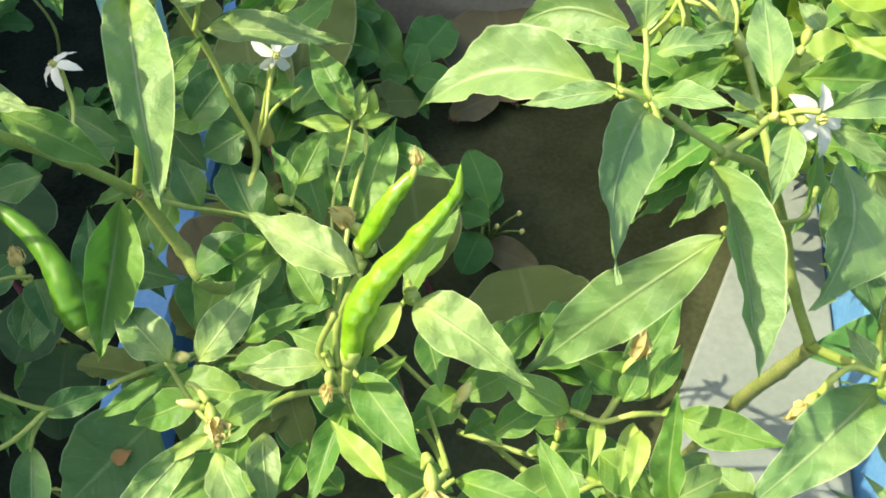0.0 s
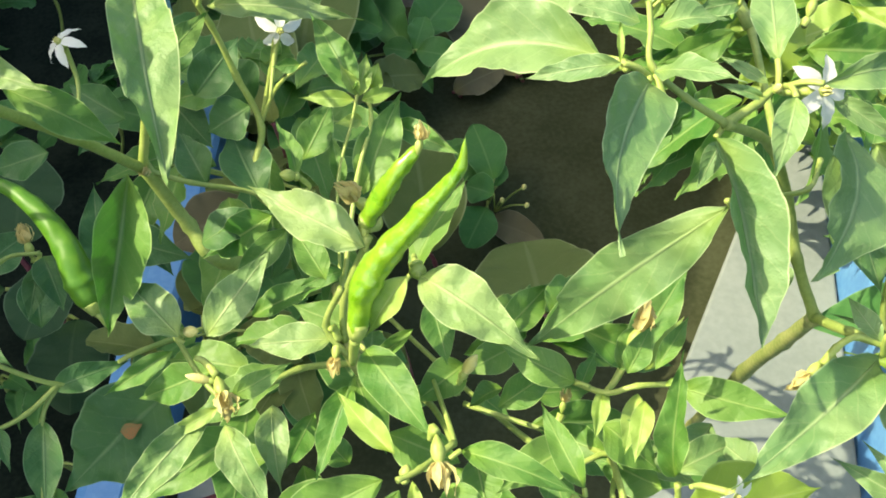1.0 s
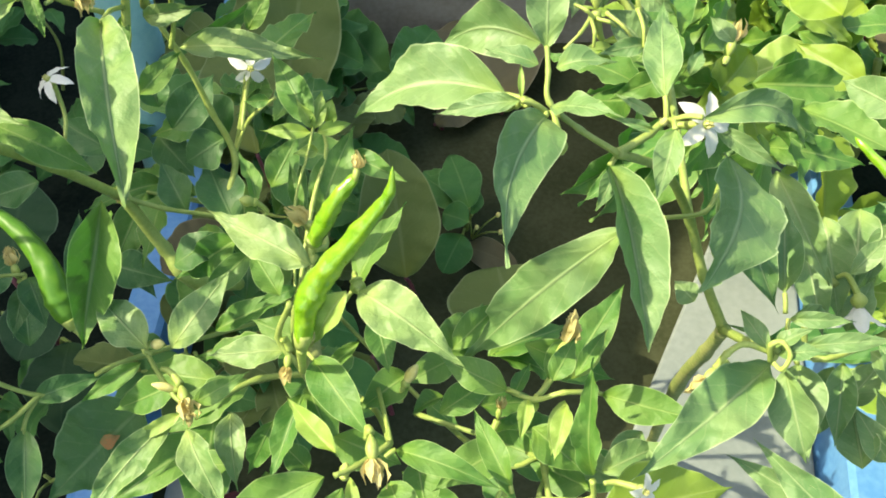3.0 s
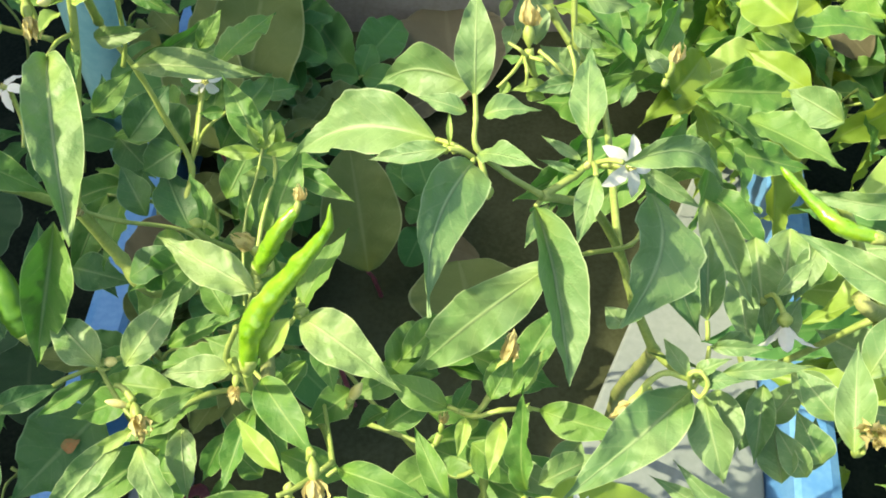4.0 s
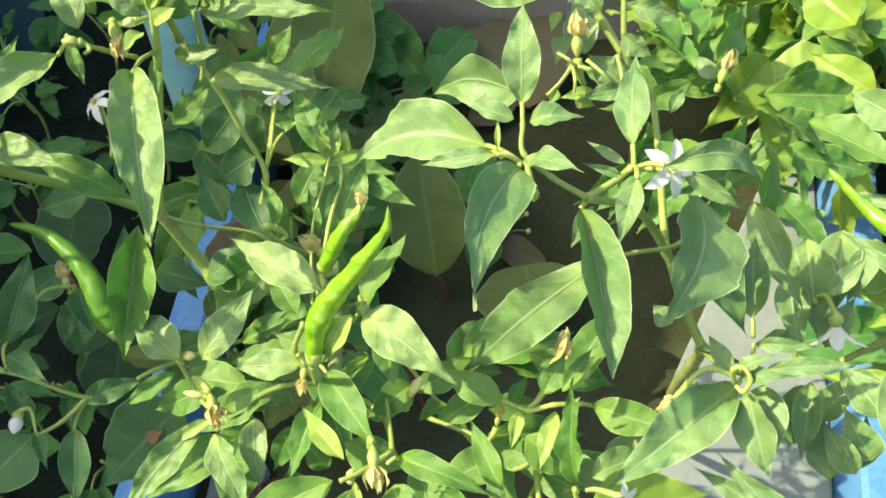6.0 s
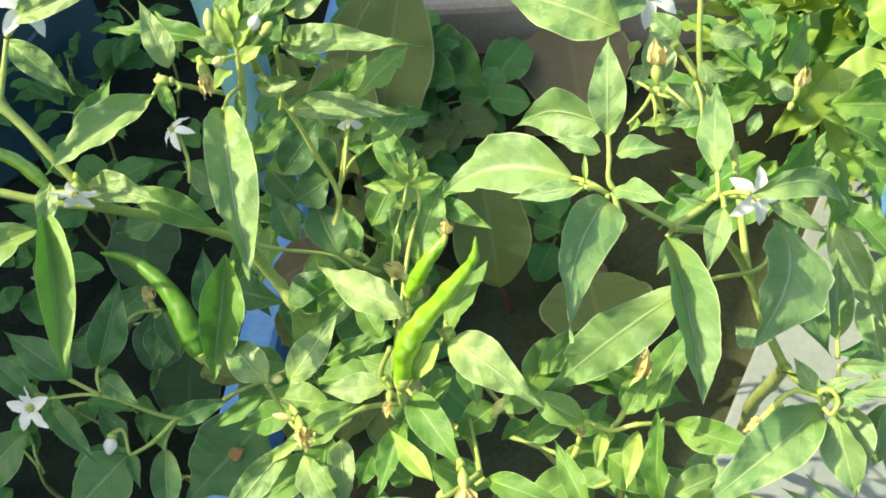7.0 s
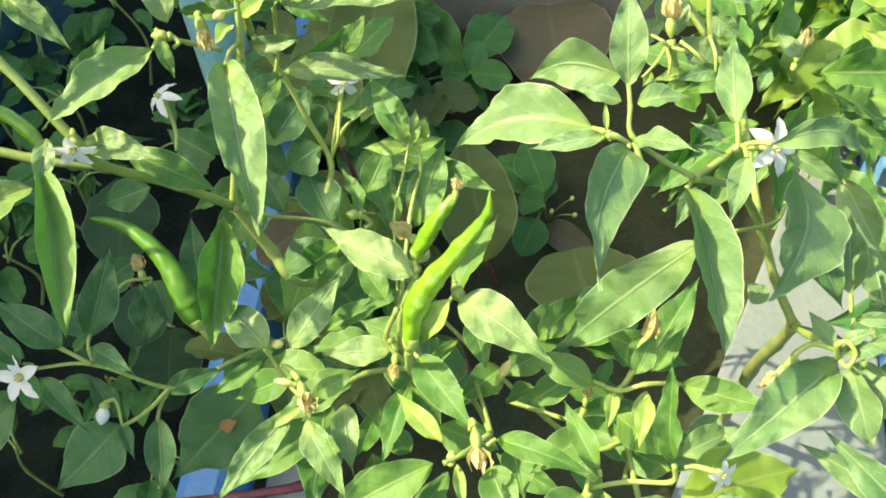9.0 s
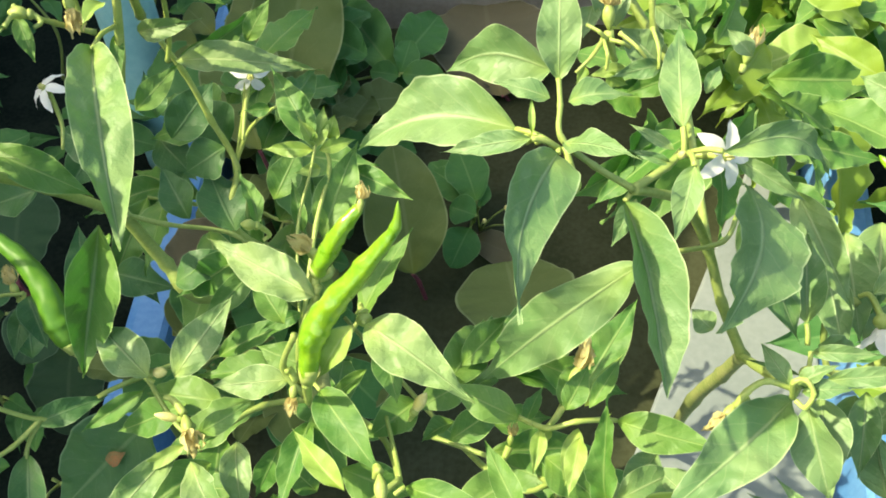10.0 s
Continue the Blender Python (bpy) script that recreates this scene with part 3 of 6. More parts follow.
leaf(mid_plant, (0.0036, 0.1271, 0.3571), (0.0425, 0.1122, 0.3548), 0.0117, (-0.2609, -0.1923, 0.946), 0.14, 0.25, joint=(-0, 0.1249, 0.3558))
leaf(mid_plant, (0.0454, 0.1221, 0.338), (0.032, 0.15, 0.345), 0.0113, (-0.1731, -0.3369, 0.9255), 0.05, 0.35, joint=(0.0458, 0.1198, 0.3363))
leaf(mid_plant, (0.0006, 0.1252, 0.3344), (0.0113, 0.0952, 0.3326), 0.0168, (-0.1521, -0.0201, 0.9882), 0.06, 0.35)
leaf(mid_plant, (0.01, 0.1433, 0.3138), (0.0145, 0.118, 0.3155), 0.0165, (-0.1096, -0.021, 0.9938), 0.06, 0.35)
leaf(mid_plant, (0.0378, 0.1104, 0.3403), (0.0102, 0.0929, 0.3381), 0.0185, (-0.0047, -0.3644, 0.9312), 0.06, 0.2)
leaf(mid_plant, (0.0469, 0.1151, 0.3322), (0.0523, 0.1024, 0.3261), 0.0069, (-0.1526, -0.346, 0.9257), 0.05, 0.4, YOUNG)
leaf(mid_plant, (0.0717, 0.1111, 0.3317), (0.0565, 0.1086, 0.3374), 0.0055, (0.3062, -0.3949, 0.8662), 0.05, 0.3, YOUNG)
leaf(mid_plant, (-0.0592, 0.2376, 0.3641), (-0.0687, 0.2606, 0.3727), 0.0090, (0.4638, -0.2347, 0.8543), 0.1, 0.5)
leaf(mid_plant, (-0.0371, 0.2705, 0.3794), (-0.0567, 0.304, 0.3917), 0.0148, (-0.0515, -0.4264, 0.9031), 0.06, 0.25)
leaf(mid_plant, (-0.0374, 0.2687, 0.3758), (-0.0597, 0.2701, 0.3754), 0.0075, (-0.1221, -0.6477, 0.752), 0.06, 0.3, YOUNG)
leaf(mid_plant, (-0.0355, 0.2704, 0.3763), (-0.0326, 0.2837, 0.3867), 0.0082, (0.0963, -0.6902, 0.7172), 0.06, 0.4, YOUNG)
leaf(mid_plant, (-0.0347, 0.269, 0.3753), (-0.0197, 0.2759, 0.3744), 0.0070, (0.2377, -0.611, 0.7551), 0.06, 0.3, YOUNG)
leaf(mid_plant, (-0.0345, 0.2638, 0.3696), (-0.0446, 0.2588, 0.3726), 0.0065, (0.2854, -0.6003, 0.7471), 0.06, 0.3, YOUNG)
leaf(mid_plant, (-0.0363, 0.2704, 0.3765), (-0.0429, 0.2765, 0.3877), 0.0069, (0.242, -0.8038, 0.5435), 0.06, 0.3, YOUNG)
leaf(mid_plant, (-0.0314, 0.2753, 0.3758), (-0.0277, 0.2786, 0.3865), 0.0087, (-0.0841, -0.9459, 0.3135), 0.08, 0.4, YOUNG)
leaf(mid_plant, (-0.0431, 0.2456, 0.3491), (-0.0478, 0.2629, 0.3645), 0.0083, (0.1347, -0.658, 0.7408), 0.05, 0.5)
leaf(mid_plant, (-0.0342, 0.2406, 0.3506), (-0.0194, 0.2774, 0.3714), 0.0191, (0.0993, -0.5988, 0.7947), 0.05, 0.2)
leaf(mid_plant, (-0.024, 0.2743, 0.3568), (0.0046, 0.2532, 0.3607), 0.0113, (-0.3715, -0.4184, 0.8288), 0.03, 0.2, wave=0.02)
leaf(mid_plant, (-0.045, 0.1943, 0.3572), (-0.0579, 0.2121, 0.3656), 0.0124, (0.0498, -0.4241, 0.9042), 0.06, 0.3)
leaf(mid_plant, (-0.0402, 0.2042, 0.3494), (-0.0567, 0.1991, 0.3454), 0.0073, (0.0801, -0.5545, 0.8283), 0.06, 0.3)
leaf(mid_plant, (-0.0384, 0.1881, 0.3347), (-0.0603, 0.197, 0.3368), 0.0147, (-0.0499, -0.4455, 0.8939), 0.05, 0.2)
leaf(mid_plant, (-0.0124, 0.1831, 0.3781), (0.0066, 0.2128, 0.3932), 0.0140, (-0.3295, -0.352, 0.8761), 0.05, 0.3, joint=(-0.0164, 0.1789, 0.3755))
leaf(mid_plant, (-0.0069, 0.1861, 0.3561), (-0.0006, 0.1641, 0.3477), 0.0132, (-0.0251, -0.2568, 0.9662), 0.06, 0.35)
leaf(mid_plant, (0.0251, 0.1825, 0.3299), (0.0027, 0.1708, 0.3276), 0.0145, (0.0198, -0.4706, 0.8821), 0.06, 0.25)
leaf(mid_plant, (0.0458, 0.1617, 0.339), (0.019, 0.1734, 0.3452), 0.0142, (-0.2427, -0.4034, 0.8822), 0.06, 0.25, joint=(0.0504, 0.1588, 0.3409))
leaf(mid_plant, (0.0757, 0.1244, 0.3419), (0.0718, 0.1451, 0.3898), 0.0127, (-0.60, -0.62, 0.50), 0.05, 0.45)
leaf(mid_plant, (0.0839, 0.163, 0.3337), (0.1198, 0.1468, 0.342), 0.0156, (-0.2238, -0.4566, 0.8611), 0.06, 0.2, joint=(0.0739, 0.161, 0.3388))
leaf(mid_plant, (0.0683, 0.1581, 0.3371), (0.0617, 0.1372, 0.3314), 0.0088, (-0.1648, -0.3547, 0.9203), 0.06, 0.35, YOUNG)
leaf(mid_plant, (0.0568, 0.16, 0.3342), (0.0512, 0.1494, 0.3348), 0.0067, (0.0389, -0.1255, 0.9913), 0.06, 0.45, YOUNG)
leaf(mid_plant, (0.071, 0.1653, 0.3417), (0.0866, 0.1841, 0.3482), 0.0089, (0.1925, -0.5212, 0.8315), 0.06, 0.4, YOUNG)
leaf(mid_plant, (0.076, 0.1973, 0.2865), (0.1056, 0.2381, 0.3057), 0.0190, (-0.0984, -0.364, 0.9262), 0.05, 0.25)
leaf(mid_plant, (0.0623, 0.1674, 0.3378), (0.0746, 0.1868, 0.3433), 0.0118, (-0.0814, -0.3407, 0.9367), 0.06, 0.3)
leaf(mid_plant, (0.0486, 0.164, 0.3287), (0.0571, 0.1834, 0.3241), 0.0074, (0.1607, 0.142, 0.9767), 0.06, 0.3)
leaf(mid_plant, (-0.0029, 0.1931, 0.3525), (-0.0006, 0.1759, 0.3423), 0.0118, (0.0221, -0.3934, 0.9191), 0.06, 0.3)
leaf(mid_plant, (0.0203, 0.1694, 0.3209), (0.0076, 0.1619, 0.319), 0.0107, (-0.2713, -0.0176, 0.9623), 0.1, 0.5)
leaf(mid_plant, (0.0624, 0.1518, 0.2989), (0.0363, 0.1686, 0.2874), 0.0160, (-0.5471, -0.2513, 0.7984), 0.05, 0.2)
leaf(mid_plant, (0.0789, 0.1336, 0.3098), (0.0533, 0.1522, 0.2997), 0.0171, (-0.5202, -0.2301, 0.8225), 0.05, 0.2)
leaf(mid_plant, (-0.0626, 0.1657, 0.2576), (-0.057, 0.1422, 0.2386), 0.0177, (0.1845, -0.5692, 0.8012), 0.05, 0.3)
leaf(mid_plant, (-0.0218, 0.1795, 0.2948), (-0.0029, 0.1851, 0.2863), 0.0107, (0.4522, -0.448, 0.7712), 0.05, 0.3)
leaf(mid_plant, (-0.0541, 0.1727, 0.2949), (-0.0681, 0.1601, 0.2678), 0.0128, (-0.0746, -0.8363, 0.5431), 0.05, 0.3)
leaf(mid_plant, (-0.0426, 0.1662, 0.2578), (-0.0578, 0.1773, 0.2676), 0.0133, (0.1361, -0.4685, 0.8729), 0.05, 0.3)
leaf(mid_plant, (-0.0854, 0.1877, 0.2778), (-0.0995, 0.1417, 0.2246), 0.0265, (0.1584, -0.733, 0.6615), 0.04, 0.25)
leaf(mid_plant, (-0.101, 0.198, 0.2844), (-0.1374, 0.1945, 0.2645), 0.0180, (-0.3064, -0.5387, 0.7848), 0.05, 0.25)
leaf(mid_plant, (0.0122, 0.1959, 0.2691), (0.028, 0.1858, 0.2617), 0.0113, (0.0387, -0.5516, 0.8332), 0.05, 0.3)
leaf(mid_plant, (-0.0746, 0.2489, 0.3272), (-0.1121, 0.2503, 0.2943), 0.0188, (-0.4401, -0.7528, 0.4895), 0.05, 0.25)
leaf(mid_plant, (-0.0688, 0.2445, 0.3227), (-0.0936, 0.2224, 0.309), 0.0130, (0.118, -0.6108, 0.7829), 0.05, 0.25)
leaf(mid_plant, (-0.013, 0.1812, 0.3444), (-0.0307, 0.1784, 0.3243), 0.0078, (-0.3026, -0.7, 0.6469), 0.1, 0.5)
leaf(mid_plant, (-0.0217, 0.1435, 0.3356), (0.004, 0.1368, 0.3251), 0.0186, (0.1974, -0.4604, 0.8655), 0.06, 0.3)
leaf(mid_plant, (0.006, 0.1724, 0.3337), (-0.014, 0.1581, 0.3289), 0.0166, (0.0054, -0.4733, 0.8809), 0.06, 0.3)
leaf(mid_plant, (0.0432, 0.1436, 0.3238), (0.0165, 0.125, 0.3269), 0.0182, (-0.0159, -0.3783, 0.9255), 0.06, 0.3)
leaf(mid_plant, (0.0554, 0.1489, 0.3325), (0.0762, 0.1354, 0.32), 0.0177, (0.1376, -0.5916, 0.7944), 0.06, 0.3)
leaf(mid_plant, (0.0186, 0.1616, 0.3203), (0.0439, 0.1776, 0.3238), 0.0142, (0.0018, -0.4282, 0.9037), 0.06, 0.3)
leaf(mid_plant, (-0.0356, 0.1716, 0.3269), (-0.0238, 0.1497, 0.305), 0.0170, (0.1603, -0.5868, 0.7937), 0.06, 0.3)
pepper(mid_plant, [(-0.0308, 0.1611, 0.3745), (-0.0279, 0.1696, 0.3885), (-0.021, 0.1746, 0.3989), (-0.007, 0.1802, 0.4163), (0.0024, 0.1839, 0.4293), (0.0043, 0.1877, 0.4396)], 0.0052, mat=CHILI, joint=(-0.0344, 0.1656, 0.347), blunt=0.06, bumps=0.20)
pepper(mid_plant, [(-0.0285, 0.1952, 0.3899), (-0.0233, 0.1965, 0.4), (-0.0166, 0.1987, 0.4121), (-0.0098, 0.2033, 0.4189)], 0.0038, mat=CHILI, joint=(-0.0289, 0.188, 0.3829), blunt=0.45, neck=0.7)
dry_flower(mid_plant, (-0.0094, 0.2034, 0.4239), (0.1511, 0.6668, 0.7297), 0.008)
dry_flower(mid_plant, (-0.0337, 0.206, 0.391), (-0.7195, 0.1307, 0.6821), 0.014, (-0.0273, 0.193, 0.3886))
dry_flower(mid_plant, (-0.041, 0.1661, 0.3465), (-0.1232, -0.8546, -0.5045), 0.01, (-0.0422, 0.1732, 0.3572))
dry_flower(mid_plant, (-0.0831, 0.1602, 0.3296), (0.3756, -0.9218, 0.0959), 0.014, (-0.0968, 0.1782, 0.3284))
bud(mid_plant, (-0.0933, 0.169, 0.3289), (-0.8896, -0.0118, 0.4566), 0.011, 0.0017, (-0.0842, 0.1643, 0.3268))
bud(mid_plant, (-0.0982, 0.1855, 0.3356), (0.9599, -0.1173, 0.2546), 0.007, 0.0021, (-0.1011, 0.1836, 0.3309))
bud(mid_plant, (0.0075, 0.1685, 0.3395), (0.5214, 0.519, 0.6774), 0.01, 0.0022, (0.0039, 0.1628, 0.3287))
dry_flower(mid_plant, (-0.0032, 0.1166, 0.3661), (0.115, -0.9285, -0.353), 0.014, (-0.0064, 0.1274, 0.3642))
dry_flower(mid_plant, (0.0706, 0.1813, 0.3474), (0.3246, 0.6167, 0.7172), 0.017, (0.0567, 0.1586, 0.3391))
dry_flower(mid_plant, (0.0437, 0.1642, 0.3222), (0.1634, 0.6457, 0.7459), 0.008, (0.0392, 0.1548, 0.3163))
bud(mid_plant, (-0.0106, 0.1775, 0.3866), (0.2703, -0.8928, -0.3605), 0.006, 0.0028, (-0.0118, 0.1814, 0.3896), mat=PALE_STEM)
flower(mid_plant, (0.0914, 0.1136, 0.3518), (0.5675, -0.6904, 0.4487), 0.016, (0.078, 0.1179, 0.3491), droop=0)
leaf(mid_plant, (0.0526, 0.1507, 0.3511), (0.0485, 0.1341, 0.3491), 0.0075, (-0.0877, -0.3043, 0.9485), 0.08, 0.35, YOUNG)
leaf(mid_plant, (0.0661, 0.1457, 0.3553), (0.0603, 0.1245, 0.3529), 0.0084, (-0.1084, -0.2181, 0.9699), 0.08, 0.35, YOUNG)
leaf(mid_plant, (0.0695, 0.1545, 0.3615), (0.0821, 0.1718, 0.3671), 0.0079, (-0.0461, -0.3468, 0.9368), 0.08, 0.35)
leaf(mid_plant, (0.0625, 0.1598, 0.3495), (0.0724, 0.177, 0.3542), 0.0105, (-0.0447, -0.3384, 0.9399), 0.08, 0.3)
leaf(mid_plant, (0.0728, 0.1497, 0.3587), (0.077, 0.1513, 0.3637), 0.0021, (-0.3786, -0.6126, 0.6938), 0.05, 0.3, YOUNG)
bud(mid_plant, (0.0398, 0.1083, 0.3369), (0.1195, -0.8907, -0.4385), 0.007, 0.0032, (0.0438, 0.1184, 0.3364), mat=PALE_STEM)
bud(mid_plant, (-0.0144, 0.1212, 0.3525), (0.1634, 0.6457, 0.7459), 0.006, 0.002, mat=PALE_STEM)
bud(mid_plant, (-0.0601, 0.2308, 0.3736), (-0.8784, -0.1781, 0.4435), 0.007, 0.0022, (-0.0557, 0.2297, 0.3648), mat=PALE_STEM)
flower(mid_plant, (-0.081, 0.3544, 0.3385), (0.236, -0.9065, 0.35), 0.024, (-0.0867, 0.3331, 0.3145), droop=0.35)

# ---- the chili plant with drooping leaves ----
right_plant = plant("chili_plant", 0.180, 0.310, 0.0, "tall green chili plant with drooping leaves and white flowers")
stem(right_plant, [(0.1798, 0.31, -0.01), (0.163, 0.2765, 0.0692), (0.1324, 0.2046, 0.2694), (0.1299, 0.1859, 0.328), (0.1279, 0.1747, 0.3622)], 0.0036, 0.0026, BARK, name="main_stem")
stem(right_plant, [(0.1279, 0.1747, 0.3622), (0.1174, 0.1841, 0.3837), (0.1085, 0.1906, 0.4079), (0.0944, 0.1881, 0.436), (0.0746, 0.1771, 0.4562)], 0.00204, 0.00144)
stem(right_plant, [(0.0746, 0.1771, 0.4562), (0.0626, 0.1805, 0.4629), (0.053, 0.1853, 0.4697), (0.0528, 0.1929, 0.4754), (0.0526, 0.2, 0.4789)], 0.0011, 0.00076)
stem(right_plant, [(0.0746, 0.1771, 0.4562), (0.0857, 0.1864, 0.4552), (0.0904, 0.191, 0.4564)], 0.00144, 0.0011)
stem(right_plant, [(0.1279, 0.1747, 0.3622), (0.1285, 0.1556, 0.3831), (0.1358, 0.149, 0.3872), (0.1334, 0.1463, 0.3932)], 0.00187, 0.00128)
stem(right_plant, [(0.1085, 0.1906, 0.4079), (0.1096, 0.266, 0.4149), (0.097, 0.2741, 0.4352), (0.0958, 0.2972, 0.4654)], 0.00153, 0.00119)
stem(right_plant, [(0.1096, 0.266, 0.4149), (0.0882, 0.2915, 0.4368), (0.0691, 0.311, 0.454)], 0.00213, 0.00153)
stem(right_plant, [(0.0860, 0.1735, 0.4270), (0.0932, 0.1759, 0.4267), (0.111, 0.1864, 0.4178), (0.1194, 0.2012, 0.4149)], 0.0008, 0.0009, PALE_STEM)
leaf(right_plant, (0.0820, 0.1721, 0.4269), (0.0295, 0.1764, 0.3386), 0.0225, (-0.6542, -0.6764, 0.3385), 0.06, 0.15, PALE, joint=(0.0776, 0.1662, 0.4365))
leaf(right_plant, (0.0404, 0.1905, 0.4681), (-0.0079, 0.2007, 0.4488), 0.0256, (-0.4384, -0.3315, 0.8354), 0.1, 0.38, PALE, joint=(0.052, 0.1814, 0.4694), sway=0.09)
leaf(right_plant, (0.0529, 0.2177, 0.4658), (0.0187, 0.2289, 0.4542), 0.0206, (-0.4294, -0.6357, 0.6415), 0.12, 0.3, PALE, sway=0.14)
leaf(right_plant, (0.0526, 0.1995, 0.4785), (0.0529, 0.2215, 0.5041), 0.0133, (-0.1141, -0.8081, 0.5779), 0.04, 0.2, PALE)
leaf(right_plant, (0.0498, 0.1939, 0.4771), (0.0337, 0.1996, 0.4786), 0.0071, (0.0778, -0.3479, 0.9343), 0.07, 0.4, PALE)
leaf(right_plant, (0.0551, 0.1932, 0.4763), (0.0732, 0.193, 0.4789), 0.0097, (-0.0831, -0.255, 0.9634), 0.14, 0.4, PALE)
leaf(right_plant, (0.0438, 0.18, 0.4752), (0.0182, 0.1816, 0.4682), 0.0073, (0.0209, -0.5125, 0.8584), 0.07, 0.35, PALE, joint=(0.052, 0.1814, 0.4694))
leaf(right_plant, (0.0536, 0.1831, 0.4697), (0.0712, 0.1651, 0.4828), 0.0092, (-0.0062, -0.3086, 0.9512), 0.07, 0.3, PALE)
leaf(right_plant, (0.0444, 0.1848, 0.4713), (0.0445, 0.1938, 0.4782), 0.0024, (-0.0889, -0.5974, 0.797), 0.05, 0.4, YOUNG)
leaf(right_plant, (0.0515, 0.1790, 0.4699), (0.0380, 0.1222, 0.4699), 0.0205, (0.45, -0.35, 0.80), 0.05, 0.14, PALE, shape="tailed", wave=0.03, sway=0.12, joint=(0.052, 0.1814, 0.4694))
leaf(right_plant, (0.0725, 0.1759, 0.452), (0.0822, 0.1249, 0.4251), 0.0260, (0.30, -0.3255, 0.88), 0.05, 0.98, PALE, shape="lance", wave=0.02, joint=(0.0777, 0.1819, 0.453))
leaf(right_plant, (0.0777, 0.1825, 0.4453), (0.0699, 0.1708, 0.4366), 0.0071, (-0.126, -0.4393, 0.8894), 0.05, 0.4, PALE)
leaf(right_plant, (0.0899, 0.1755, 0.4678), (0.0837, 0.1582, 0.4541), 0.0097, (-0.1592, -0.4542, 0.8765), 0.08, 0.35, PALE, joint=(0.0909, 0.1859, 0.4619))
leaf(right_plant, (0.0906, 0.1953, 0.463), (0.0946, 0.2362, 0.4692), 0.0126, (-0.1892, -0.2118, 0.9588), 0.05, 0.25, PALE, joint=(0.0911, 0.1897, 0.4576))
leaf(right_plant, (0.1000, 0.1835, 0.4650), (0.1370, 0.1871, 0.4480), 0.0116, (0.2046, -0.6986, 0.6857), 0.12, 0.4, PALE, joint=(0.0921, 0.1899, 0.4574), sway=-0.2)
leaf(right_plant, (0.1084, 0.1956, 0.4502), (0.1316, 0.1845, 0.4401), 0.0077, (-0.188, -0.6709, 0.7173), 0.1, 0.4, PALE)
leaf(right_plant, (0.088, 0.1902, 0.4587), (0.075, 0.1985, 0.4615), 0.0039, (-0.2851, -0.5868, 0.7579), 0.06, 0.4, PALE)
leaf(right_plant, (0.0869, 0.1871, 0.456), (0.0734, 0.1913, 0.4582), 0.0038, (-0.1492, -0.6518, 0.7435), 0.06, 0.4, PALE)
leaf(right_plant, (0.1154, 0.193, 0.4383), (0.1003, 0.1441, 0.4286), 0.0350, (0.55, -0.42, 0.70), 0.10, 0.25, PALE, sway=-0.1)
leaf(right_plant, (0.1178, 0.1927, 0.4302), (0.1393, 0.1634, 0.3888), 0.0191, (-0.1019, -0.829, 0.5499), 0.06, 0.2, PALE)
leaf(right_plant, (0.1398, 0.1667, 0.3973), (0.1422, 0.1948, 0.4119), 0.0162, (-0.2715, -0.4351, 0.8585), 0.06, 0.35, PALE, joint=(0.1399, 0.1609, 0.3931))
leaf(right_plant, (0.1477, 0.2217, 0.4009), (0.1674, 0.1864, 0.3745), 0.0169, (-0.2457, -0.6655, 0.7048), 0.05, 0.25, PALE)
leaf(right_plant, (0.1839, 0.2019, 0.3613), (0.2, 0.2142, 0.3708), 0.0095, (-0.2041, -0.4167, 0.8858), 0.05, 0.3, PALE)
leaf(right_plant, (0.1327, 0.1438, 0.3874), (0.0803, 0.1022, 0.3852), 0.0225, (-0.0338, -0.2923, 0.9557), 0.06, 0.22, PALE, joint=(0.136, 0.1477, 0.39))
leaf(right_plant, (0.1422, 0.1443, 0.3868), (0.1419, 0.1131, 0.3753), 0.0171, (-0.2851, -0.3193, 0.9038), 0.06, 0.3, PALE, joint=(0.1387, 0.1478, 0.3897))
leaf(right_plant, (0.1645, 0.1569, 0.3647), (0.1617, 0.1412, 0.3402), 0.0169, (-0.4008, -0.7494, 0.5271), 0.06, 0.2, PALE)
leaf(right_plant, (0.1749, 0.1269, 0.342), (0.1748, 0.1519, 0.3485), 0.0164, (-0.3401, -0.2353, 0.9104), 0.06, 0.3, PALE)
leaf(right_plant, (0.1427, 0.1479, 0.392), (0.1763, 0.1482, 0.3958), 0.0075, (-0.1101, -0.4648, 0.8785), 0.08, 0.35, PALE, joint=(0.1382, 0.1469, 0.3916))
leaf(right_plant, (0.1391, 0.1564, 0.3961), (0.1604, 0.1531, 0.3994), 0.0066, (-0.2346, -0.4906, 0.8392), 0.1, 0.4, PALE, joint=(0.1371, 0.1493, 0.3934))
leaf(right_plant, (0.1434, 0.161, 0.393), (0.1608, 0.1648, 0.3831), 0.0091, (0.4942, -0.5231, 0.6944), 0.05, 0.3, PALE)
leaf(right_plant, (0.136, 0.1501, 0.3917), (0.1137, 0.1515, 0.4015), 0.0020, (0.2117, -0.589, 0.7799), 0.05, 0.4, PALE)
leaf(right_plant, (0.0788, 0.1133, 0.327), (0.1322, 0.1291, 0.3215), 0.0335, (0.1865, -0.309, 0.9326), 0.06, 0.2, LIME)
leaf(right_plant, (0.0846, 0.1087, 0.3302), (0.1321, 0.1085, 0.3183), 0.0224, (0.2137, -0.4346, 0.8749), 0.06, 0.2, LIME)
leaf(right_plant, (0.0909, 0.1097, 0.338), (0.1007, 0.1088, 0.3414), 0.0044, (-0.3292, -0.391, 0.8595), 0.06, 0.3, PALE)
